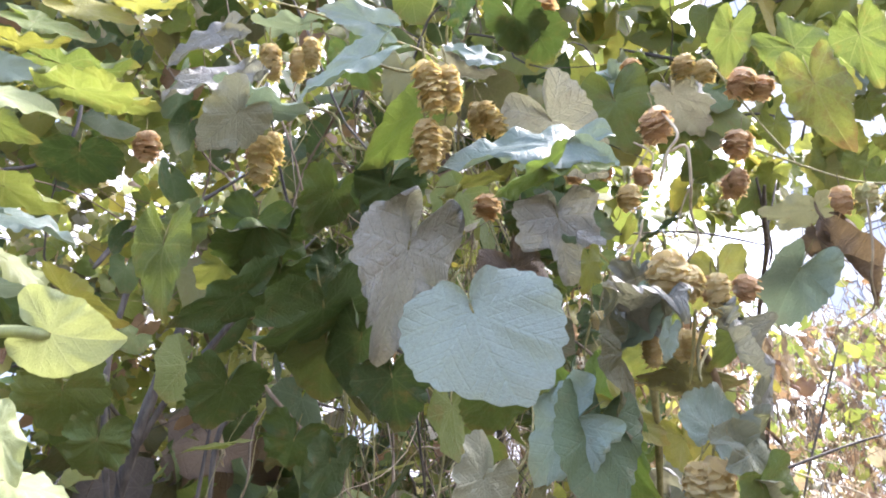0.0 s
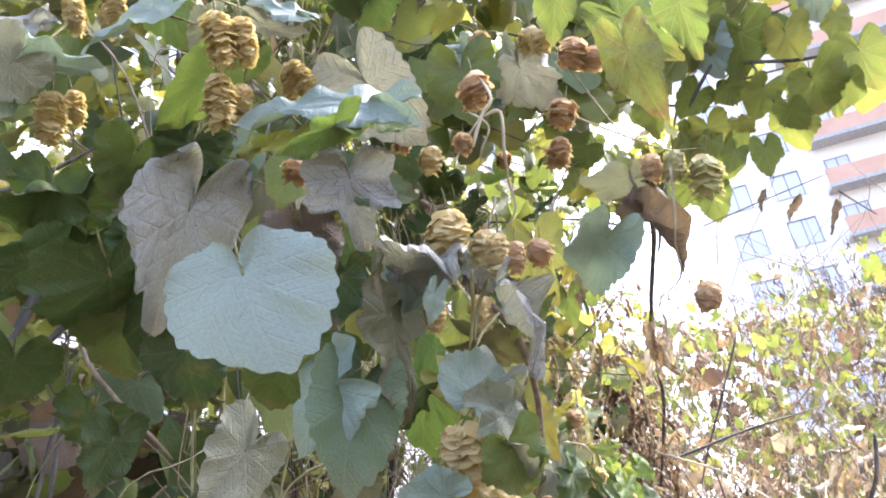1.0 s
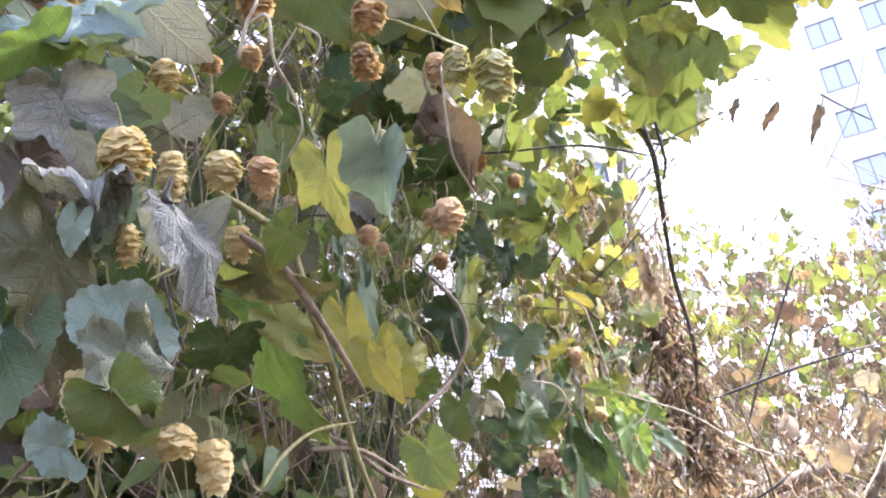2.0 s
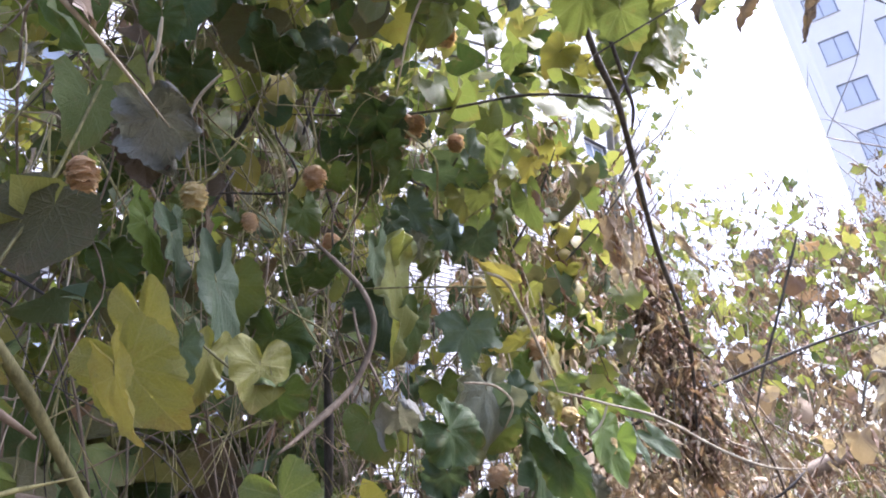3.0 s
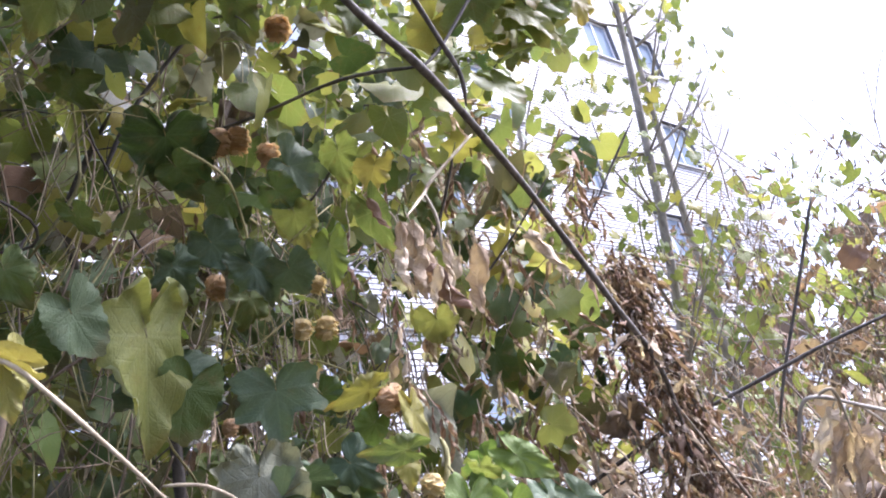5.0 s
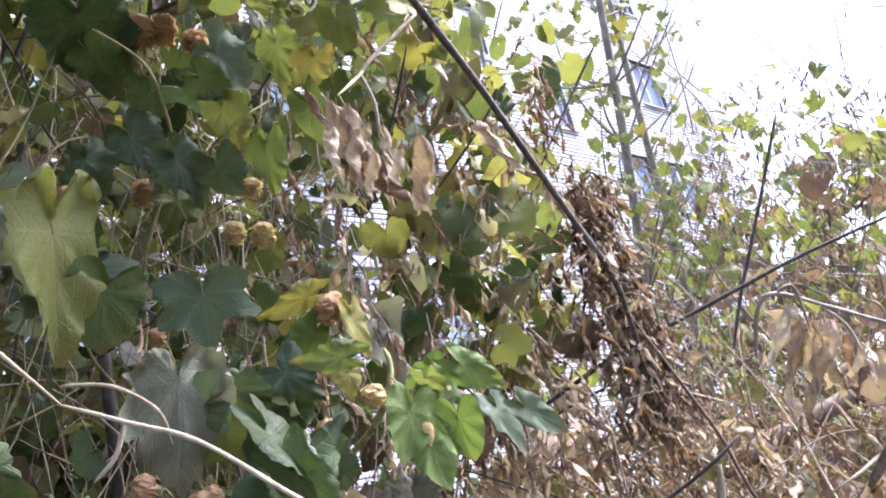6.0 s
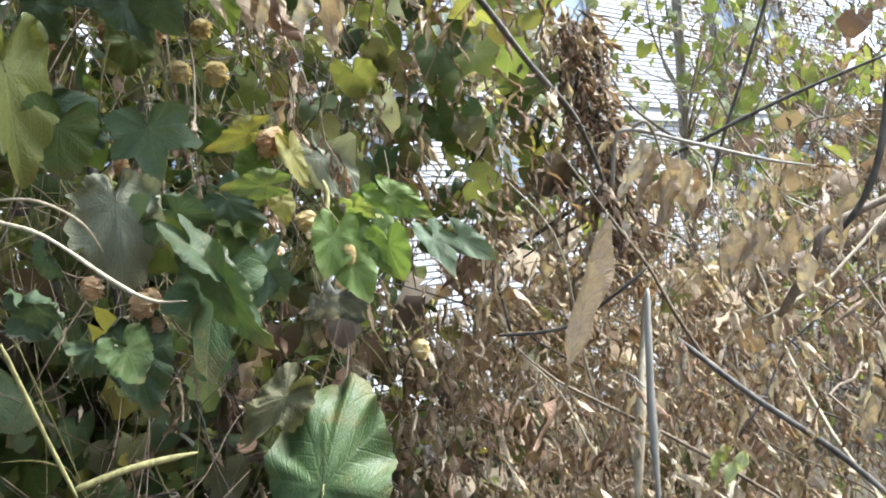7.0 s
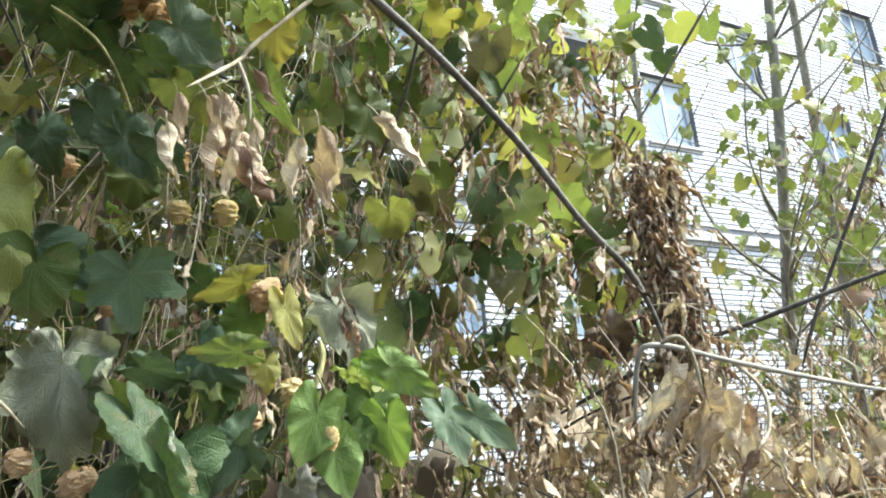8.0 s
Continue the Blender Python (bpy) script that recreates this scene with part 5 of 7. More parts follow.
grow(VINE_FRONT, "heart", (0.340, 1.189, 1.599), (-99.9, 48, -148.5), (0.0714, 0.0714, 0.0989), GREEN, pick=1)
grow(VINE_FRONT, "heart", (0.069, 0.577, 1.681), (-109.4, 4.9, -154.5), (0.0475, 0.0475, 0.0704), GREEN, pick=1)
# cones of the first seconds
grow(VINE_FRONT, "long", (0.004, 0.455, 1.837), (19.1, 18.6, -53.6), 0.0421, CONE, "cone", 0)
grow(VINE_FRONT, "long", (0.019, 0.464, 1.838), (26.8, -1.5, -13.4), 0.0368, CONE, "cone", 1)
grow(VINE_FRONT, "long", (0.046, 0.516, 1.841), (14.8, -28.2, 20.1), 0.0331, CONE, "cone", 2)
grow(VINE_FRONT, "long", (-0.136, 0.521, 1.836), (3.8, -28.2, 101.8), 0.0431, CONE, "cone", 3)
grow(VINE_FRONT, "long", (-0.138, 0.553, 1.863), (-23.9, -11.7, 144.9), 0.0306, CONE, "cone", 0)
grow(VINE_FRONT, "long", (0.014, 0.501, 1.810), (-30, -15.9, -167.6), 0.0342, CONE, "cone", 1)
grow(VINE_FRONT, "long", (-0.130, 0.518, 1.932), (-16.7, 21.1, -123.6), 0.0343, CONE, "cone", 2)
grow(VINE_FRONT, "long", (-0.094, 0.515, 1.932), (2, 27, -74.7), 0.0305, CONE, "cone", 3)
grow(VINE_FRONT, "blown", (0.143, 0.503, 1.741), (15.6, 21.7, -50.2), 0.0200, CONE, "cone", 0)
grow(VINE_FRONT, "blown", (0.044, 0.550, 1.774), (29.3, 10.8, 12.2), 0.0213, CONERUST, "cone", 1)
grow(VINE_FRONT, "blown", (0.144, 0.462, 1.666), (19, -18.6, 35.6), 0.0305, CONE, "cone", 1)
grow(VINE_FRONT, "long", (0.173, 0.463, 1.647), (9.4, -25.8, 82), 0.0285, CONE, "cone", 0)
grow(VINE_FRONT, "blown", (0.207, 0.504, 1.661), (-12.3, -24.6, 130.5), 0.0195, CONERUST, "cone", 2)
grow(VINE_FRONT, "blown", (0.223, 0.662, 1.994), (-26.3, 0.4, 175.2), 0.0208, CONERUST, "cone", 0)
grow(VINE_FRONT, "blown", (0.264, 0.585, 1.917), (-19.5, 18.1, -146), 0.0234, CONE, "cone", 1)
grow(VINE_FRONT, "blown", (0.291, 0.573, 1.893), (-12.8, 26.3, -94.2), 0.0287, CONERUST, "cone", 2)
grow(VINE_FRONT, "blown", (0.308, 0.576, 1.883), (12.6, 25.3, -44.3), 0.0225, CONERUST, "cone", 0)
grow(VINE_FRONT, "blown", (0.186, 0.534, 1.830), (25.6, -10.2, -1.4), 0.0302, CONERUST, "cone", 1)
grow(VINE_FRONT, "blown", (0.267, 0.566, 1.821), (28.6, -11.3, 48.7), 0.0261, CONERUST, "cone", 2)
grow(VINE_FRONT, "blown", (0.258, 0.583, 1.788), (9.6, -28.1, 95.2), 0.0221, CONERUST, "cone", 1)
grow(VINE_FRONT, "cone", (0.311, 0.536, 1.739), (-19, -18.5, 136.2), 0.0234, CONERUST, "cone", 2)
grow(VINE_FRONT, "cone", (0.325, 0.526, 1.734), (-26.4, -1.5, 179.3), 0.0250, CONEGREEN, "cone", 0)
grow(VINE_FRONT, "cone", (0.348, 0.527, 1.728), (-22.1, 15.6, -138.5), 0.0330, CONEGREEN, "cone", 3)
grow(VINE_FRONT, "long", (0.133, 0.494, 1.625), (5.3, 26.8, -65.6), 0.0252, CONE, "cone", 1)
grow(VINE_FRONT, "long", (0.160, 0.503, 1.625), (22.9, 14.9, -20.4), 0.0244, CONE, "cone", 2)
grow(VINE_FRONT, "cone", (0.143, 0.469, 1.539), (24.3, -10.4, 41.7), 0.0402, CONE, "cone", 3)
grow(VINE_FRONT, "blown", (0.311, 0.506, 1.619), (19.2, -18.9, 49.2), 0.0206, CONERUST, "cone", 2)
grow(VINE_FRONT, "long", (-0.142, 0.544, 1.958), (-19.8, -18.9, 139.9), 0.0343, CONE, "cone", 0)
grow(VINE_FRONT, "long", (-0.113, 0.547, 1.953), (-27.1, -1.6, -177.5), 0.0337, CONE, "cone", 1)
grow(VINE_FRONT, "long", (-0.000, 0.480, 1.803), (-22, 16.2, -144.8), 0.0416, CONE, "cone", 2)
grow(VINE_FRONT, "long", (0.042, 0.532, 1.855), (-3.9, 26.9, -100.2), 0.0318, CONE, "cone", 3)
grow(VINE_FRONT, "blown", (-0.237, 0.526, 1.858), (23.3, 14.7, -21.7), 0.0263, CONERUST, "cone", 1)
grow(VINE_FRONT, "blown", (0.122, 0.568, 2.007), (26.3, 7, -7.7), 0.0291, CONERUST, "cone", 0)
grow(VINE_FRONT, "blown", (0.273, 0.643, 1.976), (25.1, -10.7, 23.9), 0.0270, CONE, "cone", 2)
grow(VINE_FRONT, "blown", (0.177, 0.521, 1.680), (1.1, -23.7, 119.7), 0.0261, CONE, "cone", 1)
grow(VINE_FRONT, "cone", (0.196, 0.535, 1.676), (-17.5, -13.7, 164.7), 0.0240, CONERUST, "cone", 0)
grow(VINE_FRONT, "cone", (0.172, 0.556, 1.645), (-22.5, 2.3, -148.8), 0.0245, CONE, "cone", 1)
grow(VINE_FRONT, "blown", (0.256, 0.572, 1.786), (-9.9, 18.8, -117.1), 0.0202, CONERUST, "cone", 1)
grow(VINE_FRONT, "blown", (0.225, 0.709, 1.705), (6.1, 20.3, -65.9), 0.0193, CONERUST, "cone", 2)
grow(VINE_FRONT, "cone", (0.134, 0.466, 1.536), (21.1, 16, 7.2), 0.0221, CONE, "cone", 3)
grow(VINE_FRONT, "blown", (0.157, 0.519, 1.516), (25.8, -1.1, 43.5), 0.0185, CONE, "cone", 0)
grow(VINE_FRONT, "cone", (0.164, 0.543, 1.510), (0.3, -21.2, 88.3), 0.0298, CONE, "cone", 2)
grow(VINE_FRONT, "blown", (0.176, 0.563, 1.793), (-8.7, -20.1, 133.3), 0.0183, CONERUST, "cone", 1)
grow(VINE_FRONT, "blown", (0.114, 0.654, 1.825), (-20.8, -7.8, -177.6), 0.0182, CONERUST, "cone", 0)
grow(VINE_FRONT, "blown", (0.128, 0.602, 1.823), (-18.9, 10.8, -133.7), 0.0158, CONERUST, "cone", 2)
# bines and tendrils of the front vine
shoot(VINE_FRONT, "bine", BINE, 0.0032, 0.0038, (0.145, 0.581, 1.687), (0.159, 0.626, 1.684), (0.171, 0.661, 1.678), (0.176, 0.687, 1.641), (0.181, 0.739, 1.592), (0.183, 0.793, 1.535), (0.196, 0.853, 1.466))
shoot(VINE_FRONT, "bine", BINE, 0.0015, 0.0012, (0.144, 0.677, 1.494), (0.154, 0.691, 1.516), (0.171, 0.717, 1.536), (0.194, 0.767, 1.548))
shoot(VINE_FRONT, "bine", BINE, 0.0019, 0.0017, (0.172, 0.794, 1.529), (0.180, 0.785, 1.499), (0.188, 0.777, 1.466))
shoot(VINE_FRONT, "bine", BINEBROWN, 0.003, 0.002, (0.146, 0.764, 1.547), (0.176, 0.793, 1.534), (0.201, 0.847, 1.510), (0.233, 0.898, 1.495))
shoot(VINE_FRONT, "bine", BINEBROWN, 0.0025, 0.0016, (0.152, 0.771, 1.530), (0.187, 0.807, 1.529), (0.213, 0.892, 1.509))
shoot(VINE_FRONT, "bine", BINEPALE, 0.001, 0.0009, (0.170, 0.616, 1.794), (0.179, 0.610, 1.811), (0.199, 0.602, 1.836))
shoot(VINE_FRONT, "bine", BINEPALE, 0.0012, 0.001, (0.193, 0.625, 1.859), (0.210, 0.631, 1.846), (0.201, 0.639, 1.825), (0.200, 0.661, 1.822))
shoot(VINE_FRONT, "bine", BINEPALE, 0.0014, 0.001, (0.189, 0.528, 1.781), (0.202, 0.527, 1.783), (0.202, 0.539, 1.757), (0.206, 0.566, 1.746), (0.209, 0.577, 1.723), (0.192, 0.587, 1.703))
shoot(VINE_FRONT, "bine", BINEPALE, 0.0014, 0.001, (0.178, 0.537, 1.760), (0.187, 0.528, 1.781), (0.196, 0.522, 1.793), (0.190, 0.530, 1.824))
shoot(VINE_FRONT, "bine", BINE, 0.0015, 0.0011, (0.165, 0.479, 1.624), (0.157, 0.487, 1.608), (0.152, 0.485, 1.588))
shoot(VINE_FRONT, "bine", BINE, 0.0012, 0.001, (0.174, 0.516, 1.616), (0.159, 0.502, 1.598), (0.153, 0.486, 1.585))
shoot(VINE_FRONT, "bine", BINE, 0.0012, 0.0009, (-0.074, 0.537, 1.930), (-0.039, 0.526, 1.901), (-0.008, 0.482, 1.851))
shoot(VINE_FRONT, "bine", BINE, 0.0012, 0.0009, (-0.037, 0.482, 1.863), (-0.010, 0.471, 1.841), (0.007, 0.455, 1.830))
shoot(VINE_FRONT, "bine", BINEPALE, 0.00098, 0.00075, (0.315, 0.518, 1.715), (0.314, 0.531, 1.683), (0.315, 0.548, 1.666), (0.324, 0.576, 1.651), (0.319, 0.629, 1.652))
shoot(VINE_FRONT, "bine", BINE, 0.001, 0.0009, (0.271, 0.588, 1.821), (0.307, 0.578, 1.789), (0.332, 0.551, 1.750), (0.319, 0.476, 1.701))
shoot(VINE_FRONT, "bine", BINE, 0.001, 0.0009, (0.264, 0.583, 1.923), (0.281, 0.583, 1.874), (0.301, 0.585, 1.822), (0.315, 0.581, 1.782))
shoot(VINE_FRONT, "bine", BINE, 0.00098, 0.00083, (-0.131, 0.524, 1.910), (-0.143, 0.504, 1.861), (-0.146, 0.493, 1.838))
shoot(VINE_FRONT, "bine", BINE, 0.0012, 0.001, (0.155, 0.469, 1.626), (0.154, 0.491, 1.606), (0.150, 0.500, 1.588))
shoot(VINE_FRONT, "bine", BINEBROWN, 0.003, 0.0025, (0.175, 0.552, 1.636), (0.195, 0.582, 1.619), (0.209, 0.630, 1.588), (0.218, 0.700, 1.557))
grow(VINE_BACK, "smooth", (0.160, 0.888, 1.672), (-101.8, 5.9, 178.2), (0.0409, 0.0644, 0.0644), YELLOW, pick=3)
grow(VINE_BACK, "heart", (0.144, 0.885, 1.646), (-82.7, 27, -121.3), (0.0329, 0.0329, 0.0399), DULL, pick=2)
grow(VINE_BACK, "heart", (0.155, 1.021, 1.753), (-91.3, 10.0, -98.7), (0.0641, 0.1012, 0.1012), DULL, pick=0)
grow(VINE_BACK, "smooth", (0.164, 0.984, 1.669), (-97.4, -10.7, -120.3), (0.0313, 0.0464, 0.0464), YELLOW, pick=0)
grow(VINE_BACK, "heart", (0.157, 0.951, 1.670), (-90.9, -5.3, -176.8), (0.0332, 0.0505, 0.0505), DULL, pick=0)
grow(VINE_BACK, "smooth", (0.210, 0.986, 1.653), (-93.5, -3.6, -127.8), (0.0496, 0.0458, 0.0496), YELLOW, pick=4)
grow(VINE_BACK, "heart", (0.114, 0.967, 1.800), (-82.2, 20.3, -81.0), (0.0509, 0.0824, 0.0824), FRESH, pick=4)
grow(VINE_BACK, "heart", (0.131, 0.981, 1.789), (-85.4, 18.7, -86.4), (0.0463, 0.0749, 0.0749), DULL, pick=1)
grow(VINE_BACK, "crumpled", (0.214, 0.806, 1.793), (-124.5, 1.6, -172.3), (0.0500, 0.0556, 0.0556), GREYDRY, pick=3)
grow(VINE_BACK, "heart", (0.196, 0.821, 1.779), (-102.2, 10.5, -140.3), (0.0404, 0.0367, 0.0473), BROWN, pick=1)
grow(VINE_BACK, "heart", (0.176, 0.856, 1.845), (-119.2, 13.6, -158.2), (0.0375, 0.0542, 0.0542), LIME, pick=2)
grow(VINE_BACK, "heart", (0.271, 1.365, 1.856), (-93.9, 6.7, -103.1), (0.1060, 0.1662, 0.1662), LIME, pick=0)
grow(VINE_BACK, "heart", (0.339, 1.542, 2.103), (-167.5, 1.7, 151.6), (0.0731, 0.0812, 0.1175), DULL, pick=0)
grow(VINE_BACK, "smooth", (0.442, 1.658, 2.186), (-111.4, -20.0, -146.1), (0.0470, 0.0651, 0.0651), LIME, pick=2)
grow(VINE_BACK, "heart", (0.353, 1.502, 2.444), (-137.3, 15.7, -146.9), (0.0612, 0.0816, 0.1068), GREEN, pick=0)
grow(VINE_BACK, "smooth", (0.431, 1.053, 1.713), (159.6, -22.5, -33.7), (0.0198, 0.0319, 0.0319), YELLOW, pick=3)
grow(VINE_BACK, "smooth", (0.419, 1.053, 1.713), (-90.6, 12.5, -110.4), (0.0234, 0.0374, 0.0374), YELLOW, pick=3)
grow(VINE_BACK, "heart", (0.374, 1.706, 2.240), (-175.5, 11.7, 131.3), (0.0862, 0.0862, 0.0862), DULL, pick=1)
grow(VINE_BACK, "heart", (0.171, 1.265, 1.938), (-108.7, 17.9, -145.9), (0.0538, 0.0538, 0.0789), GREEN, pick=1)
grow(VINE_BACK, "heart", (0.195, 1.338, 2.028), (-142.2, -20.4, 174.5), (0.0532, 0.0532, 0.0573), GREEN, pick=2)
grow(VINE_BACK, "heart", (0.106, 1.065, 1.875), (-121.8, 13.5, -138.8), (0.0388, 0.0352, 0.0449), GREEN, pick=1)
grow(VINE_BACK, "heart", (0.375, 1.574, 1.794), (-123.9, 28.1, -169.1), (0.0542, 0.0542, 0.0703), GREEN, pick=0)
grow(VINE_BACK, "heart", (0.364, 1.512, 1.683), (-153, 14.7, 166.1), (0.0696, 0.0696, 0.0773), DULL, pick=0)
grow(VINE_BACK, "heart", (0.368, 1.480, 1.632), (-141.5, 18.8, -175), (0.0791, 0.0791, 0.0848), GREEN, pick=2)
grow(VINE_BACK, "heart", (0.496, 1.523, 1.685), (178.3, -53.2, -44.1), (0.0390, 0.0606, 0.0606), LIME, pick=1)
grow(VINE_BACK, "heart", (0.547, 1.654, 1.662), (-143.7, -15.3, 163.5), (0.0458, 0.0458, 0.0657), LIME, pick=1)
grow(VINE_BACK, "heart", (0.239, 1.245, 1.630), (-115.8, 11.3, -153.7), (0.0630, 0.0630, 0.0776), GREEN, pick=0)
grow(VINE_BACK, "crumpled", (0.285, 1.196, 1.629), (-148.8, 6.5, -169.1), (0.0444, 0.0740, 0.0740), GREYDRY, pick=1)
grow(VINE_BACK, "heart", (0.439, 1.611, 2.178), (-105.4, -9.9, 175.6), (0.0675, 0.0675, 0.0726), LIME, pick=0)
grow(VINE_BACK, "heart", (0.234, 1.487, 2.191), (-106.2, 9.3, -161.7), (0.1029, 0.0936, 0.1029), GREEN, pick=1)
grow(VINE_BACK, "heart", (0.395, 1.487, 1.942), (-142.5, 1.4, -167.7), (0.0587, 0.0587, 0.0795), DULL, pick=2)
grow(VINE_BACK, "crumpled", (0.347, 1.479, 1.960), (-110.9, 37.6, -151.3), (0.0523, 0.0690, 0.0690), DULL, pick=1)
grow(VINE_BACK, "heart", (0.266, 1.262, 1.856), (-116.4, 44.7, -111.8), (0.0701, 0.0701, 0.0736), DULL, pick=0)
grow(VINE_BACK, "smooth", (0.565, 2.511, 2.185), (-103.5, -3.4, 144.1), (0.0722, 0.1172, 0.1172), LIME, pick=1)
grow(VINE_BACK, "heart", (0.500, 1.707, 2.342), (-97.9, 42, -144.8), (0.0600, 0.0600, 0.0813), DULL, pick=2)
grow(VINE_BACK, "heart", (0.273, 1.220, 2.281), (-130.4, 14.9, -99.7), (0.061, 0.0508, 0.0509), GREEN, pick=0)
grow(VINE_BACK, "heart", (0.431, 1.041, 2.085), (-148.1, -31.5, -133.9), (0.0724, 0.0603, 0.0727), GREEN, pick=1)
grow(VINE_BACK, "heart", (0.337, 1.044, 1.981), (-151.7, 29.5, -112.4), (0.0514, 0.0571, 0.0743), GREEN, pick=2)
grow(VINE_BACK, "heart", (0.420, 1.077, 2.054), (-129.1, -13.3, -111.5), (0.0436, 0.0545, 0.0705), LIME, pick=1)
grow(VINE_BACK, "heart", (0.250, 1.104, 2.040), (-148.1, 4.7, -125.5), (0.0514, 0.0428, 0.0542), GREEN, pick=1)
grow(VINE_BACK, "heart", (0.312, 1.524, 1.937), (-113.4, 21, -114.6), (0.0640, 0.0582, 0.0797), GREEN, pick=2)
grow(VINE_BACK, "heart", (0.459, 1.901, 1.965), (-140.7, 4.8, -167.7), (0.0740, 0.0740, 0.1055), LIME, pick=1)
grow(VINE_BACK, "heart", (0.394, 2.225, 1.976), (-141, 40.1, -160.8), (0.0973, 0.0973, 0.1000), GREEN, pick=0)
grow(VINE_BACK, "heart", (0.457, 2.355, 1.985), (-105.7, -0.4, -174.3), (0.0438, 0.0730, 0.1082), GREEN, pick=1)
grow(VINE_BACK, "lobed", (0.353, 1.495, 1.792), (-100.5, 2.0, -152.6), (0.0960, 0.0877, 0.0960), DULL, pick=4)
grow(VINE_BACK, "crumpled", (0.232, 1.456, 1.843), (-100.4, -4.2, -136.6), (0.0922, 0.0961, 0.0961), DULL, pick=0)
grow(VINE_BACK, "heart", (0.434, 1.591, 1.787), (-152.3, -36.8, -69.6), (0.0432, 0.0684, 0.0684), YELLOW, pick=1)
grow(VINE_BACK, "heart", (0.431, 1.600, 1.744), (-123.9, -14.5, -113.6), (0.0547, 0.0547, 0.0553), FRESH, pick=1)
grow(VINE_BACK, "lobed", (0.406, 1.563, 1.695), (-106.2, 43.3, -163.2), (0.0622, 0.0691, 0.0794), DULL, pick=2)
grow(VINE_BACK, "heart", (0.480, 1.613, 1.750), (-90.3, 13.9, -117.7), (0.0371, 0.0597, 0.0597), YELLOW, pick=0)
grow(VINE_BACK, "heart", (0.471, 1.590, 1.680), (-95.6, -2.7, -130.4), (0.0354, 0.0361, 0.0361), YELLOW, pick=1)
grow(VINE_BACK, "smooth", (0.534, 1.602, 1.620), (-83.6, -17.2, -144.1), (0.0488, 0.0627, 0.0627), FRESH, pick=1)
grow(VINE_BACK, "smooth", (0.540, 1.625, 1.581), (-83.2, 19.6, -148.3), (0.0442, 0.0595, 0.0595), FRESH, pick=4)
grow(VINE_BACK, "smooth", (0.590, 1.673, 1.669), (-91.8, 49.2, -157.5), (0.0397, 0.0615, 0.0615), FRESH, pick=1)
grow(VINE_BACK, "smooth", (0.544, 1.701, 1.636), (-83.0, 19.7, -142.0), (0.0555, 0.0701, 0.0701), FRESH, pick=0)
grow(VINE_BACK, "smooth", (0.599, 1.784, 1.616), (-70.6, 14.9, -115.2), (0.0452, 0.0705, 0.0705), DULL, pick=4)
grow(VINE_BACK, "smooth", (0.637, 1.797, 1.610), (-76.8, 40.5, -146.2), (0.0383, 0.0601, 0.0601), DULL, pick=3)
grow(VINE_BACK, "smooth", (0.538, 1.681, 1.598), (-81.5, -26.1, -149.9), (0.0242, 0.0316, 0.0316), FRESH, pick=1)
grow(VINE_BACK, "smooth", (0.544, 1.702, 1.677), (-142.3, -31.3, -102.7), (0.0441, 0.0441, 0.0458), FRESH, pick=2)
grow(VINE_BACK, "smooth", (0.562, 1.702, 1.610), (-103.8, -4.1, -177), (0.0547, 0.0547, 0.0746), FRESH, pick=0)
grow(VINE_BACK, "lobed", (0.430, 1.491, 1.579), (-91.3, -18.8, -124.9), (0.1030, 0.1322, 0.1322), GREEN, pick=3)
grow(VINE_BACK, "heart", (0.455, 1.460, 1.567), (-100.1, 15.6, 168.6), (0.0653, 0.1055, 0.1055), GREEN, pick=1)
grow(VINE_BACK, "heart", (0.441, 1.444, 1.611), (-60.4, 23.6, -89.4), (0.0590, 0.0947, 0.0947), GREEN, pick=0)
grow(VINE_BACK, "heart", (0.348, 1.437, 1.513), (-82.9, 1.2, -130.6), (0.0770, 0.0991, 0.0991), GREEN, pick=3)
grow(VINE_BACK, "round", (0.543, 1.474, 1.330), (69.2, 16.7, 11.6), (0.1018, 0.1685, 0.1685), GREEN, pick=2)
grow(VINE_BACK, "crumpled", (0.512, 1.474, 1.430), (-61.6, -46.0, -167.2), (0.0481, 0.0722, 0.0722), OLIVE, pick=4)
grow(VINE_BACK, "crumpled", (0.372, 1.408, 1.679), (-87.2, -0.0, -138.2), (0.0795, 0.1023, 0.1023), DULLBACK, pick=2)
grow(VINE_BACK, "heart", (0.380, 1.429, 1.652), (-138, -60.1, -132.5), (0.0573, 0.0716, 0.0905), DULL, pick=1)
grow(VINE_BACK, "crumpled", (0.294, 1.536, 1.986), (-111.8, 20.8, -152.5), (0.0560, 0.0813, 0.0813), DULLBACK, pick=2)
grow(VINE_BACK, "heart", (0.394, 1.626, 2.029), (-117.6, 9.3, -139.7), (0.0582, 0.0832, 0.0847), FRESH, pick=0)
grow(VINE_BACK, "heart", (0.401, 1.463, 2.048), (-131.6, 29.5, 167.8), (0.0523, 0.0523, 0.0715), GREEN, pick=0)
grow(VINE_BACK, "heart", (0.409, 1.493, 2.022), (-139, 3.1, -159.6), (0.0522, 0.0522, 0.0776), LIME, pick=1)
grow(VINE_BACK, "crumpled", (0.498, 1.669, 1.543), (-98.7, 7, 178.2), (0.0435, 0.0435, 0.0592), GREYDRY, pick=0)
grow(VINE_BACK, "crumpled", (0.490, 1.614, 1.540), (-133.4, 20, -131.4), (0.0421, 0.0527, 0.0566), GREYDRY, pick=2)
grow(VINE_BACK, "heart", (0.383, 1.607, 1.665), (-88.5, -24.9, -176.8), (0.0617, 0.0617, 0.0911), GREEN, pick=2)
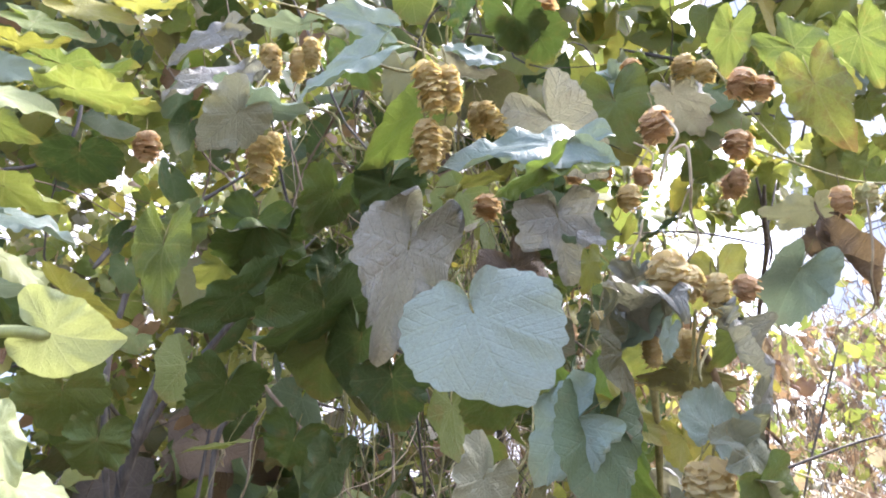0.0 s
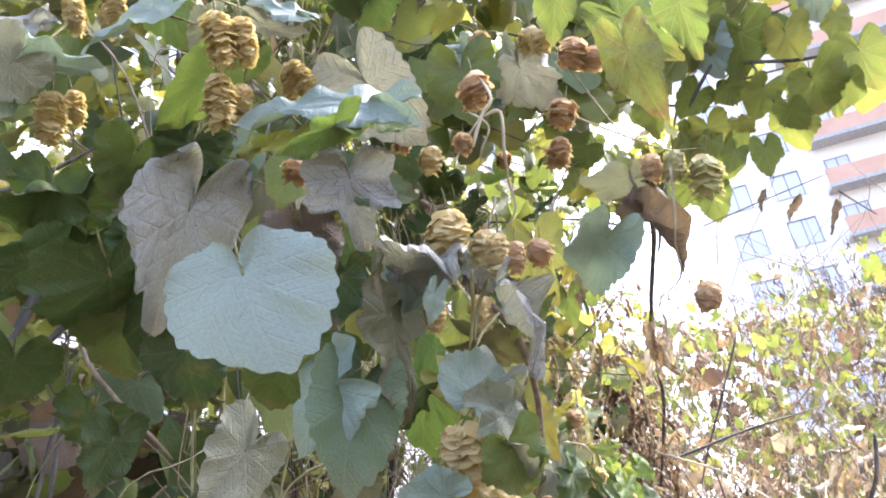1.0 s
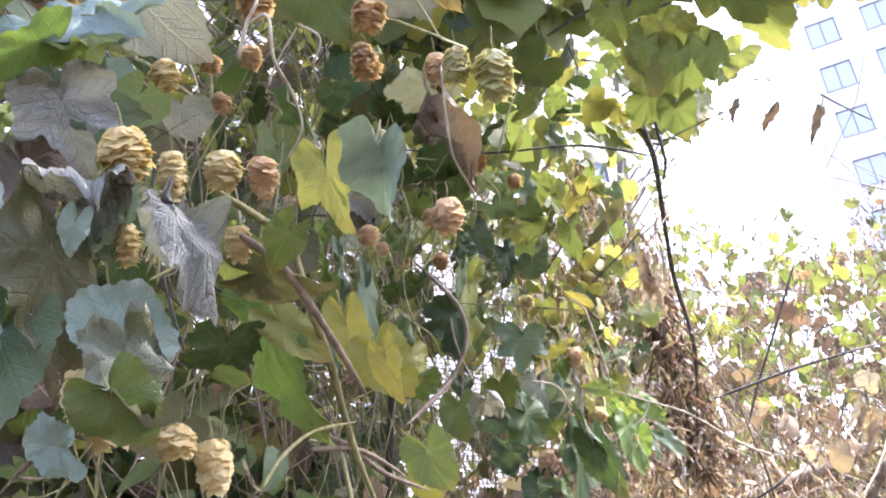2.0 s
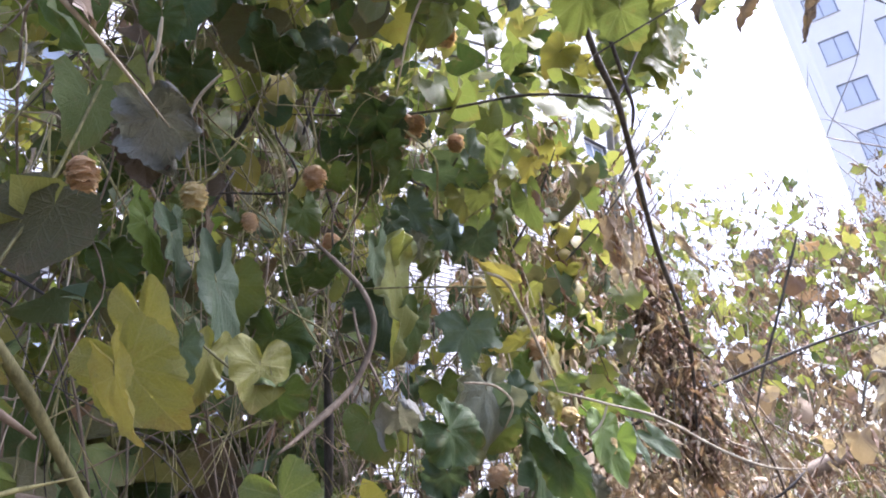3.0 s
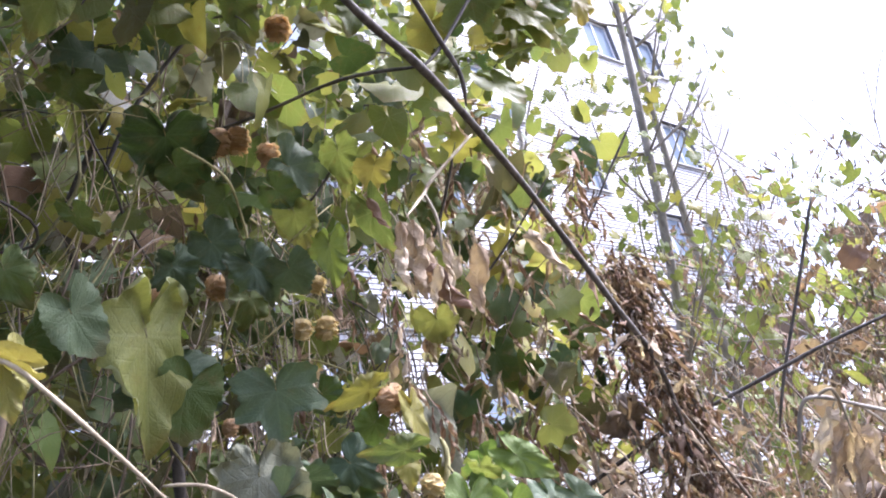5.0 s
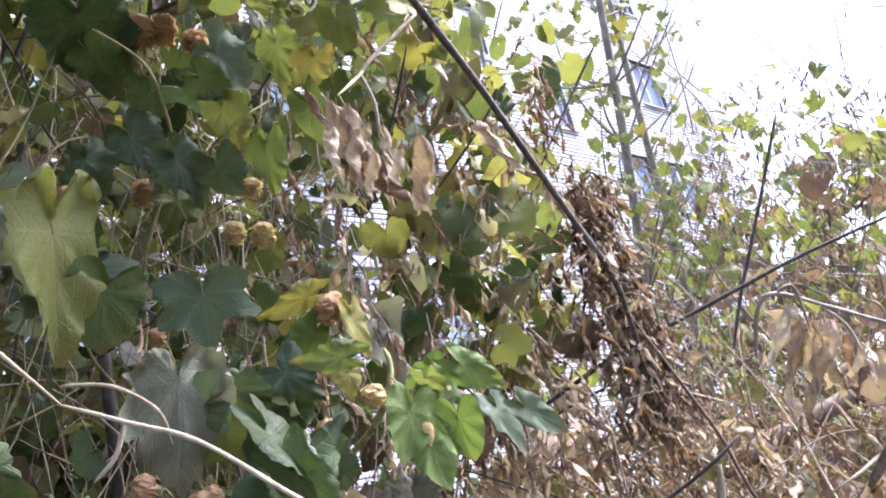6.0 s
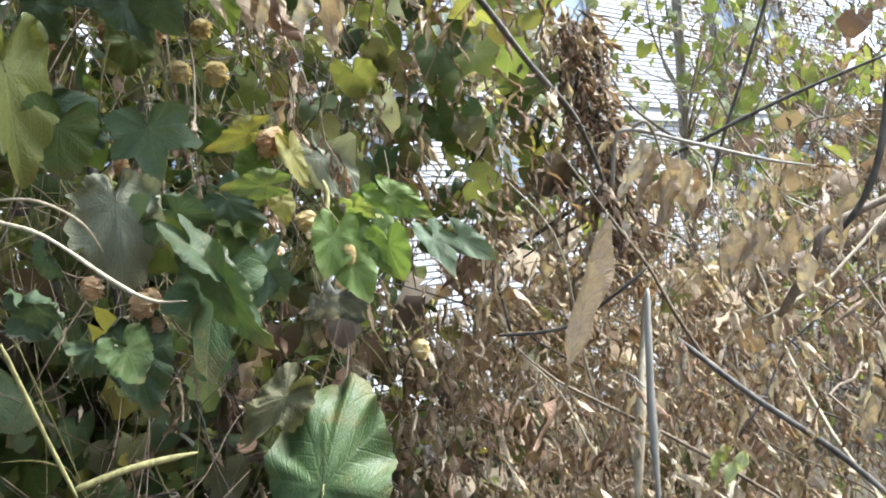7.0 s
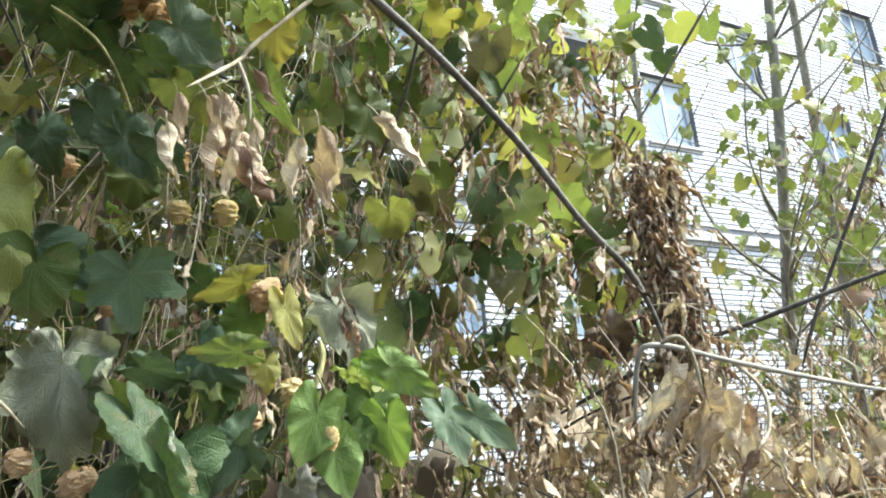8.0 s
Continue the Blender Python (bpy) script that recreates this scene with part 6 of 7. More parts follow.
grow(VINE_BACK, "heart", (0.431, 1.585, 1.588), (-131.3, -6.2, -162.4), (0.0656, 0.0656, 0.0772), DULL, pick=1)
grow(VINE_BACK, "heart", (0.441, 1.584, 1.597), (-102.2, -37.5, -103.6), (0.0581, 0.0846, 0.0846), DULL, pick=1)
grow(VINE_BACK, "heart", (0.303, 1.468, 1.702), (-122.5, 8.2, 176.4), (0.0685, 0.0685, 0.0830), GREEN, pick=0)
grow(VINE_BACK, "heart", (0.293, 1.378, 1.626), (-129.7, -49.9, -159.9), (0.0422, 0.0422, 0.0566), DULL, pick=1)
grow(VINE_BACK, "heart", (0.390, 1.380, 1.508), (-91.9, 28.2, -105.6), (0.0569, 0.0518, 0.0634), GREEN, pick=1)
grow(VINE_BACK, "crumpled", (0.310, 1.343, 1.569), (-116.7, -4.4, -166.4), (0.0526, 0.0526, 0.0716), DULL, pick=3)
grow(VINE_BACK, "crumpled", (0.356, 1.369, 1.516), (-93.2, 2.1, -133.2), (0.0384, 0.0384, 0.0550), DULL, pick=1)
grow(VINE_BACK, "lobed", (0.273, 1.432, 2.119), (-147.3, 22.3, 177.7), (0.0544, 0.0494, 0.0692), GREEN, pick=2)
grow(VINE_BACK, "heart", (0.405, 1.504, 2.105), (-135.3, 60.3, -153.9), (0.0733, 0.0733, 0.0835), DULL, pick=2)
grow(VINE_BACK, "heart", (0.510, 1.562, 2.095), (-145.6, 9.4, -134.8), (0.0604, 0.0604, 0.0773), YELLOW, pick=0)
grow(VINE_BACK, "smooth", (0.490, 1.575, 2.031), (-118.5, -3.9, 163.4), (0.0455, 0.0722, 0.0722), LIME, pick=5)
grow(VINE_BACK, "heart", (0.289, 1.478, 2.014), (-102.7, 28.4, -169.6), (0.0710, 0.0710, 0.0954), DULL, pick=0)
grow(VINE_BACK, "crumpled", (0.265, 1.424, 1.967), (-110.6, 16.9, -133), (0.0514, 0.0514, 0.0736), DULL, pick=2)
grow(VINE_BACK, "heart", (0.275, 1.428, 1.803), (-117.4, -2.9, -110), (0.0899, 0.0749, 0.0997), GREEN, pick=0)
grow(VINE_BACK, "heart", (0.392, 1.590, 1.682), (-77.7, 49.4, -88), (0.0641, 0.0641, 0.0896), GREEN, pick=1)
grow(VINE_BACK, "crumpled", (0.449, 1.756, 1.784), (-65.2, 38.9, -110.8), (0.0727, 0.1175, 0.1175), DULLBACK, pick=2)
grow(VINE_BACK, "heart", (0.269, 1.547, 2.122), (-123.3, -14.9, -99), (0.0715, 0.0596, 0.0754), GREEN, pick=0)
grow(VINE_BACK, "heart", (0.374, 1.564, 2.059), (-99.7, 13.6, -154.8), (0.0573, 0.0573, 0.0841), LIME, pick=2)
grow(VINE_BACK, "heart", (0.447, 1.865, 2.146), (-105.3, 39, -119.4), (0.0925, 0.0925, 0.1126), GREEN, pick=1)
grow(VINE_BACK, "heart", (0.469, 1.967, 2.221), (-140.4, 40.1, -147), (0.0733, 0.0733, 0.0941), GREEN, pick=2)
grow(VINE_BACK, "heart", (0.567, 2.277, 2.481), (-153.8, 21.8, -169.7), (0.1182, 0.1182, 0.1286), LIME, pick=1)
grow(VINE_BACK, "heart", (0.470, 2.288, 1.982), (-121, 28.9, -149.1), (0.1007, 0.1007, 0.1242), GREEN, pick=0)
grow(VINE_BACK, "crumpled", (0.205, 1.111, 2.099), (-149.5, -23.9, -156.7), (0.0731, 0.0636, 0.0943), GREEN, pick=0)
grow(VINE_BACK, "heart", (0.123, 1.040, 2.028), (-140.4, -2.8, -152.8), (0.0547, 0.0547, 0.0695), GREEN, pick=1)
grow(VINE_BACK, "heart", (0.143, 0.938, 2.014), (-128.4, -5.9, -167.1), (0.0421, 0.0383, 0.0443), GREEN, pick=2)
grow(VINE_BACK, "heart", (0.112, 1.144, 2.226), (-127.9, -35, -169.6), (0.0568, 0.0473, 0.0634), GREEN, pick=0)
grow(VINE_BACK, "lobed", (0.092, 1.145, 1.987), (-123, 20, -127.4), (0.0445, 0.0445, 0.0521), GREEN, pick=1)
grow(VINE_BACK, "crumpled", (0.229, 1.294, 2.196), (-131.5, -28, -164.9), (0.063, 0.0525, 0.0608), GREEN, pick=2)
grow(VINE_BACK, "heart", (0.177, 1.283, 1.854), (-154.7, 21.6, -134.3), (0.0965, 0.0877, 0.1206), GREEN, pick=1)
grow(VINE_BACK, "heart", (0.101, 1.176, 1.811), (-122, -7.1, -175.2), (0.0831, 0.0755, 0.0785), GREEN, pick=0)
grow(VINE_BACK, "crumpled", (0.138, 1.213, 1.750), (-127.5, -9.6, -146.9), (0.0830, 0.0755, 0.1011), GREEN, pick=2)
grow(VINE_BACK, "heart", (0.055, 1.007, 1.793), (-121.5, -6.8, -176.2), (0.0557, 0.0507, 0.0672), GREEN, pick=0)
grow(VINE_BACK, "crumpled", (0.263, 1.425, 2.172), (-140.6, 8.6, -139.9), (0.0972, 0.0883, 0.0989), GREEN, pick=1)
# cones of the second vine
grow(VINE_BACK, "blown", (0.188, 0.910, 1.800), (-9.3, -22.7, 133.1), 0.0249, CONE, "cone", 1)
grow(VINE_BACK, "blown", (0.174, 1.065, 1.844), (-21.5, -13.2, 175.3), 0.0206, CONERUST, "cone", 2)
grow(VINE_BACK, "blown", (0.247, 1.075, 1.891), (-24.9, 3.5, -146.4), 0.0268, CONERUST, "cone", 0)
grow(VINE_BACK, "blown", (0.146, 1.012, 1.758), (-10.7, 22.7, -90.9), 0.0172, CONERUST, "cone", 1)
grow(VINE_BACK, "blown", (0.302, 1.496, 2.211), (5.2, 27.5, -41.3), 0.0430, CONERUST, "cone", 1)
grow(VINE_BACK, "blown", (0.321, 1.520, 2.221), (23.6, 15.3, 6.3), 0.0429, CONERUST, "cone", 2)
grow(VINE_BACK, "blown", (0.403, 1.535, 2.419), (26, -7, 43.2), 0.0433, CONERUST, "cone", 0)
grow(VINE_BACK, "blown", (0.267, 1.626, 2.030), (16.4, -23.3, 92.8), 0.0382, CONERUST, "cone", 2)
grow(VINE_BACK, "blown", (0.210, 1.605, 2.037), (-9.7, -26.2, 148.2), 0.0409, CONERUST, "cone", 1)
grow(VINE_BACK, "blown", (0.135, 1.542, 2.027), (-26.5, -10, -159.7), 0.0351, CONERUST, "cone", 0)
grow(VINE_BACK, "blown", (0.386, 1.585, 1.969), (-17.5, 2, -117.3), 0.0273, CONE, "cone", 2)
grow(VINE_BACK, "blown", (0.378, 1.538, 1.892), (-9.2, 14.2, -69.9), 0.0298, CONE, "cone", 0)
grow(VINE_BACK, "blown", (0.377, 1.617, 1.918), (3.5, 16.6, -23.7), 0.0356, CONE, "cone", 1)
grow(VINE_BACK, "blown", (0.460, 1.598, 1.786), (14, 10.1, 19.7), 0.0373, CONERUST, "cone", 2)
grow(VINE_BACK, "blown", (0.491, 1.615, 1.666), (16.7, -2.5, 61.8), 0.0295, CONE, "cone", 0)
grow(VINE_BACK, "cone", (0.545, 1.612, 1.608), (4.6, -13.4, 104.9), 0.0274, CONE, "cone", 1)
grow(VINE_BACK, "blown", (0.335, 1.396, 1.600), (-8.4, -14.9, 174.3), 0.0268, CONERUST, "cone", 1)
grow(VINE_BACK, "blown", (0.368, 1.433, 1.576), (-15.6, -3.3, -143.1), 0.0299, CONERUST, "cone", 2)
grow(VINE_BACK, "blown", (0.363, 1.459, 1.549), (-14.9, 8.1, -98.7), 0.0248, CONERUST, "cone", 0)
grow(VINE_BACK, "blown", (0.582, 1.710, 1.471), (-12.9, 13.5, -74.2), 0.0273, CONE, "cone", 1)
grow(VINE_BACK, "blown", (0.256, 1.541, 1.789), (10.2, 13, 0.3), 0.0244, CONERUST, "cone", 1)
grow(VINE_BACK, "blown", (0.254, 1.543, 1.991), (16.4, 1.4, 46.9), 0.0258, CONERUST, "cone", 0)
grow(VINE_BACK, "blown", (0.387, 1.482, 2.141), (4.7, -17, 98.4), 0.0324, CONERUST, "cone", 2)
grow(VINE_BACK, "blown", (0.373, 1.440, 1.579), (-9.4, -15, 154.9), 0.0240, CONERUST, "cone", 1)
grow(VINE_BACK, "cone", (0.461, 1.609, 1.792), (-15.9, -7.9, -171.8), 0.0382, CONERUST, "cone", 3)
grow(VINE_BACK, "blown", (0.420, 1.619, 1.640), (-16.3, 7, -124.9), 0.0298, CONERUST, "cone", 0)
# bines of the second vine
shoot(VINE_BACK, "bine", BINEPALE, 0.0017, 0.0014, (0.231, 0.780, 1.856), (0.223, 0.788, 1.835), (0.216, 0.792, 1.826), (0.213, 0.807, 1.815), (0.220, 0.832, 1.811))
shoot(VINE_BACK, "bine", BINEPALE, 0.0015, 0.0012, (0.236, 0.864, 1.866), (0.213, 0.869, 1.850), (0.201, 0.876, 1.829), (0.191, 0.893, 1.813), (0.188, 0.909, 1.801))
shoot(VINE_BACK, "bine", BINE, 0.00098, 0.00075, (0.209, 0.868, 1.850), (0.207, 0.920, 1.856), (0.215, 0.975, 1.858))
shoot(VINE_BACK, "bine", BINE, 0.0012, 0.001, (0.223, 0.908, 1.814), (0.205, 0.912, 1.801), (0.190, 0.911, 1.797))
shoot(VINE_BACK, "bine", BINE, 0.0012, 0.0009, (0.207, 1.012, 2.021), (0.209, 1.024, 1.994), (0.205, 1.055, 1.973), (0.221, 1.094, 1.988), (0.256, 1.136, 2.002))
shoot(VINE_BACK, "bine", BINE, 0.0017, 0.0015, (0.195, 1.046, 1.942), (0.211, 1.064, 1.906), (0.211, 1.082, 1.864), (0.194, 1.103, 1.814), (0.193, 1.123, 1.768), (0.206, 1.144, 1.724), (0.221, 1.181, 1.694))
shoot(VINE_BACK, "bine", BINE, 0.0014, 0.0011, (0.176, 1.103, 1.759), (0.197, 1.125, 1.741), (0.222, 1.147, 1.722), (0.230, 1.160, 1.694))
shoot(VINE_BACK, "bine", BINEBROWN, 0.0028, 0.0042, (0.194, 1.210, 1.869), (0.237, 1.197, 1.813), (0.263, 1.185, 1.771), (0.269, 1.186, 1.722), (0.244, 1.175, 1.666), (0.210, 1.135, 1.623), (0.182, 1.091, 1.590))
shoot(VINE_BACK, "bine", BINEBROWN, 0.002, 0.0015, (0.249, 1.180, 1.755), (0.251, 1.183, 1.724), (0.259, 1.187, 1.691), (0.275, 1.186, 1.648))
shoot(VINE_BACK, "bine", BINE, 0.0012, 0.00098, (0.262, 1.183, 1.777), (0.332, 1.166, 1.760), (0.400, 1.082, 1.719), (0.432, 1.049, 1.702))
shoot(VINE_BACK, "bine", BINE, 0.0015, 0.0012, (0.143, 0.915, 1.726), (0.150, 0.917, 1.676), (0.163, 0.914, 1.635), (0.178, 0.895, 1.583))
shoot(VINE_BACK, "bine", BINE, 0.0012, 0.001, (0.132, 0.972, 1.720), (0.162, 0.972, 1.678), (0.194, 0.980, 1.644))
shoot(VINE_BACK, "bine", BINE, 0.001, 0.0009, (0.364, 1.280, 2.204), (0.341, 1.306, 2.140), (0.275, 1.264, 2.092), (0.235, 1.279, 2.048))
shoot(VINE_BACK, "bine", BINE, 0.001, 0.0009, (0.202, 1.274, 2.134), (0.261, 1.293, 2.132), (0.292, 1.353, 2.144))
shoot(VINE_BACK, "bine", BINEPALE, 0.0015, 0.0012, (0.400, 1.027, 2.049), (0.375, 1.040, 2.009), (0.350, 1.063, 1.951))
shoot(VINE_BACK, "bine", BINE, 0.0012, 0.00098, (0.379, 1.516, 1.991), (0.418, 1.516, 2.013), (0.427, 1.598, 2.083))
shoot(VINE_BACK, "bine", BINEPALE, 0.0017, 0.0015, (0.400, 1.040, 1.722), (0.428, 1.048, 1.711), (0.440, 1.075, 1.688), (0.452, 1.118, 1.652), (0.463, 1.162, 1.615))
shoot(VINE_BACK, "bine", BINEPALE, 0.0015, 0.0012, (0.461, 1.160, 1.617), (0.509, 1.157, 1.595), (0.556, 1.155, 1.573), (0.607, 1.157, 1.533), (0.644, 1.152, 1.511), (0.677, 1.147, 1.504))
shoot(VINE_BACK, "bine", BINEPALE, 0.0018, 0.0014, (0.355, 1.278, 1.666), (0.391, 1.290, 1.658), (0.408, 1.322, 1.637), (0.389, 1.365, 1.613))
shoot(VINE_BACK, "bine", BINEPALE, 0.0013, 0.0011, (0.508, 1.157, 1.594), (0.499, 1.159, 1.578), (0.485, 1.158, 1.567))
shoot(VINE_BACK, "bine", BINE, 0.0045, 0.004, (0.417, 1.657, 1.588), (0.464, 1.642, 1.613), (0.496, 1.642, 1.649), (0.503, 1.655, 1.690), (0.497, 1.658, 1.714))
shoot(VINE_BACK, "bine", BINE, 0.0016, 0.0013, (0.506, 1.639, 1.672), (0.527, 1.631, 1.640), (0.543, 1.623, 1.607))
shoot(VINE_BACK, "bine", BINE, 0.0016, 0.0013, (0.263, 1.525, 1.861), (0.317, 1.536, 1.877), (0.356, 1.559, 1.911))
shoot(VINE_BACK, "bine", BINE, 0.0016, 0.0012, (0.220, 1.507, 1.885), (0.234, 1.502, 1.918), (0.229, 1.539, 1.981))
shoot(VINE_BACK, "bine", BINE, 0.002, 0.0018, (0.455, 1.192, 1.513), (0.444, 1.232, 1.438), (0.440, 1.261, 1.379))
shoot(VINE_BACK, "bine", BINE, 0.004, 0.0035, (0.348, 1.335, 1.378), (0.388, 1.370, 1.388), (0.433, 1.418, 1.390))
shoot(VINE_BACK, "bine", BINEBROWN, 0.002, 0.0016, (0.176, 1.526, 1.758), (0.151, 1.529, 1.720), (0.123, 1.526, 1.697))
shoot(VINE_BACK, "bine", BINE, 0.0022, 0.0016, (0.309, 1.394, 2.114), (0.348, 1.429, 2.072), (0.341, 1.473, 2.035), (0.329, 1.507, 1.990))
shoot(VINE_BACK, "bine", BINE, 0.002, 0.0016, (0.327, 1.473, 1.916), (0.303, 1.476, 1.872), (0.278, 1.490, 1.831))
grow(DRY_SHRUB, "scroll", (0.603, 1.321, 1.845), (10.3, -14.4, 76.9), 0.0509, TAN, "dead_leaf", 0, BINEPALE)
grow(DRY_SHRUB, "scroll", (0.600, 1.332, 1.877), (17.7, -1.7, 23.4), 0.0482, TAN, "dead_leaf", 1, BINEPALE)
grow(DRY_SHRUB, "scroll", (0.615, 1.368, 1.863), (18.2, -4.3, 60.2), 0.0580, TAN, "dead_leaf", 2, BINEPALE)
grow(DRY_SHRUB, "scroll", (0.619, 1.378, 1.839), (13.7, 14.2, 9.4), 0.0470, TAN, "dead_leaf", 3, BINEPALE)
grow(DRY_SHRUB, "scroll", (0.628, 1.395, 1.871), (16, -10.7, 35.8), 0.0408, TAN, "dead_leaf", 4, BINEPALE)
grow(DRY_SHRUB, "scroll", (0.622, 1.401, 1.847), (9.6, -15, 75.4), 0.0563, TAN, "dead_leaf", 0, BINEPALE)
grow(DRY_SHRUB, "scroll", (0.615, 1.397, 1.879), (17.9, 10.4, 30.2), 0.0349, TAN, "dead_leaf", 1, BINEPALE)
shoot(DRY_SHRUB, "bine", BINEPALE, 0.0022, 0.0018, (0.679, 1.434, 2.002), (0.629, 1.395, 1.939), (0.619, 1.385, 1.920), (0.608, 1.337, 1.873))
shoot(DRY_SHRUB, "bine", BINEPALE, 0.0022, 0.0018, (0.619, 1.385, 1.920), (0.625, 1.393, 1.889), (0.621, 1.399, 1.850))
grow(DRY_SHRUB, "scroll", (0.580, 1.374, 1.906), (26.7, -18, 10.7), 0.0987, TAN, "dead_leaf", 2, BINEPALE)
grow(DRY_SHRUB, "scroll", (0.595, 1.380, 1.903), (11.4, -29.3, 48.1), 0.0662, TAN, "dead_leaf", 3, BINEPALE)
grow(DRY_SHRUB, "scroll", (0.643, 1.467, 1.898), (24.6, 9.8, 0.2), 0.0898, TAN, "dead_leaf", 4, BINEPALE)
grow(DRY_SHRUB, "scroll", (0.626, 1.468, 1.885), (30.6, 6.3, 41), 0.0651, TAN, "dead_leaf", 0, BINEPALE)
grow(DRY_SHRUB, "scroll", (0.645, 1.499, 1.882), (12, 30.5, -11.7), 0.0669, TAN, "dead_leaf", 1, BINEPALE)
grow(DRY_SHRUB, "scroll", (0.497, 1.528, 2.034), (25.1, -28.8, 12.2), 0.0541, RUST, "dead_leaf", 2, BINEPALE)
grow(DRY_SHRUB, "furl", (0.926, 1.195, 1.505), (-16.7, 20.9, -36.7), (0.0703, 0.0703, 0.0879), TAN, "dead_leaf", 0, BINEPALE)
grow(DRY_SHRUB, "scroll", (0.946, 1.515, 1.625), (4.3, 32.4, 5.4), 0.0666, TAN, "dead_leaf", 0, BINEPALE)
grow(DRY_SHRUB, "scroll", (0.953, 1.523, 1.613), (22.2, 19.7, 43.1), 0.0655, TAN, "dead_leaf", 2, BINEPALE)
grow(DRY_SHRUB, "scroll", (0.962, 1.518, 1.607), (6.4, 18.9, -15), 0.0746, TAN, "dead_leaf", 3, BINEPALE)
grow(DRY_SHRUB, "scroll", (0.966, 1.533, 1.604), (18, -2.5, 19.9), 0.0673, TAN, "dead_leaf", 4, BINEPALE)
grow(DRY_SHRUB, "scroll", (0.956, 1.536, 1.614), (11.7, 13.5, -30.3), 0.0682, TAN, "dead_leaf", 1, BINEPALE)
grow(DRY_SHRUB, "scroll", (0.983, 1.519, 1.569), (13.3, 13.3, 3.4), 0.0357, TAN, "dead_leaf", 0, BINEPALE)
grow(DRY_SHRUB, "scroll", (0.969, 1.562, 1.593), (13.8, -17, 39.4), 0.0551, TAN, "dead_leaf", 2, BINEPALE)
grow(DRY_SHRUB, "scroll", (0.947, 1.531, 1.615), (3.6, 24.3, -8.4), 0.0461, TAN, "dead_leaf", 1, BINEPALE)
grow(DRY_SHRUB, "scroll", (0.954, 1.554, 1.594), (17.7, 27.3, 31.5), 0.0456, TAN, "dead_leaf", 2, BINEPALE)
grow(DRY_SHRUB, "scroll", (0.979, 1.534, 1.586), (18.2, 8.6, -27.2), 0.0371, RUST, "dead_leaf", 3, BINEPALE)
grow(DRY_SHRUB, "scroll", (0.995, 1.505, 1.560), (21.1, -7.8, 6.4), 0.0316, TAN, "dead_leaf", 0, BINEPALE)
grow(DRY_SHRUB, "scroll", (0.983, 1.524, 1.553), (23.5, 17.7, 47.3), 0.0367, RUST, "dead_leaf", 4, BINEPALE)
grow(DRY_SHRUB, "scroll", (1.010, 1.494, 1.544), (19, 3.9, -10), 0.0294, TAN, "dead_leaf", 2, BINEPALE)
grow(DRY_SHRUB, "scroll", (0.910, 1.488, 1.551), (17.1, -4.6, 35.9), 0.0300, TAN, "dead_leaf", 3, BINEPALE)
grow(DRY_SHRUB, "scroll", (0.922, 1.497, 1.543), (17.5, 7, -16.1), 0.0304, TAN, "dead_leaf", 1, BINEPALE)
grow(DRY_SHRUB, "scroll", (1.030, 1.479, 1.549), (11.1, 20.5, 8.6), 0.0267, TAN, "dead_leaf", 4, BINEPALE)
grow(DRY_SHRUB, "scroll", (1.036, 1.495, 1.545), (22.4, 10.1, -41.9), 0.0288, TAN, "dead_leaf", 0, BINEPALE)
grow(DRY_SHRUB, "scroll", (0.998, 1.404, 1.514), (-0.5, 17.7, -8.6), 0.0538, TAN, "dead_leaf", 3, BINEPALE)
grow(DRY_SHRUB, "scroll", (1.017, 1.411, 1.514), (10, 14.3, 27.9), 0.0577, TAN, "dead_leaf", 4, BINEPALE)
grow(DRY_SHRUB, "scroll", (1.041, 1.420, 1.513), (-5.7, 15.6, -29.3), 0.0537, TAN, "dead_leaf", 0, BINEPALE)
grow(DRY_SHRUB, "scroll", (1.044, 1.426, 1.480), (6.4, 9, 7.3), 0.0451, TAN, "dead_leaf", 2, BINEPALE)
grow(DRY_SHRUB, "scroll", (1.012, 1.411, 1.500), (-24.2, 21.5, -44), 0.0286, TAN, "dead_leaf", 1, BINEPALE)
grow(DRY_SHRUB, "scroll", (0.980, 1.442, 1.501), (-0.7, 22.9, -1.7), 0.0237, TAN, "dead_leaf", 0, BINEPALE)
grow(DRY_SHRUB, "scroll", (0.931, 1.457, 1.427), (5.1, -11.1, 38.1), 0.0510, RUST, "dead_leaf", 1, BINEPALE)
grow(DRY_SHRUB, "scroll", (0.935, 1.460, 1.416), (-1.5, 15.5, -17), 0.0331, TAN, "dead_leaf", 2, BINEPALE)
grow(DRY_SHRUB, "scroll", (1.005, 1.427, 1.522), (10.4, -24.6, 13.5), 0.0297, TAN, "dead_leaf", 2, BINEPALE)
grow(DRY_SHRUB, "scroll", (1.050, 1.326, 1.378), (-12.9, 14.4, -47.1), 0.0324, TAN, "dead_leaf", 3, BINEPALE)
grow(DRY_SHRUB, "scroll", (0.949, 1.348, 1.338), (-0.9, 24.7, -0.3), 0.0260, TAN, "dead_leaf", 4, BINEPALE)
grow(DRY_SHRUB, "scroll", (0.960, 1.328, 1.354), (18.4, 31.2, 41.4), (0.0316, 0.0316, 0.0263), LIME, "dead_leaf", 1, BINEPALE)
grow(DRY_SHRUB, "scroll", (0.969, 1.333, 1.348), (-17, 30.8, -22.7), (0.0349, 0.0349, 0.0290), PALELIME, "dead_leaf", 2, BINEPALE)
grow(DRY_SHRUB, "scroll", (0.584, 1.398, 1.875), (20.3, -34.2, 6.7), 0.0700, TAN, "dead_leaf", 0, BINEPALE)
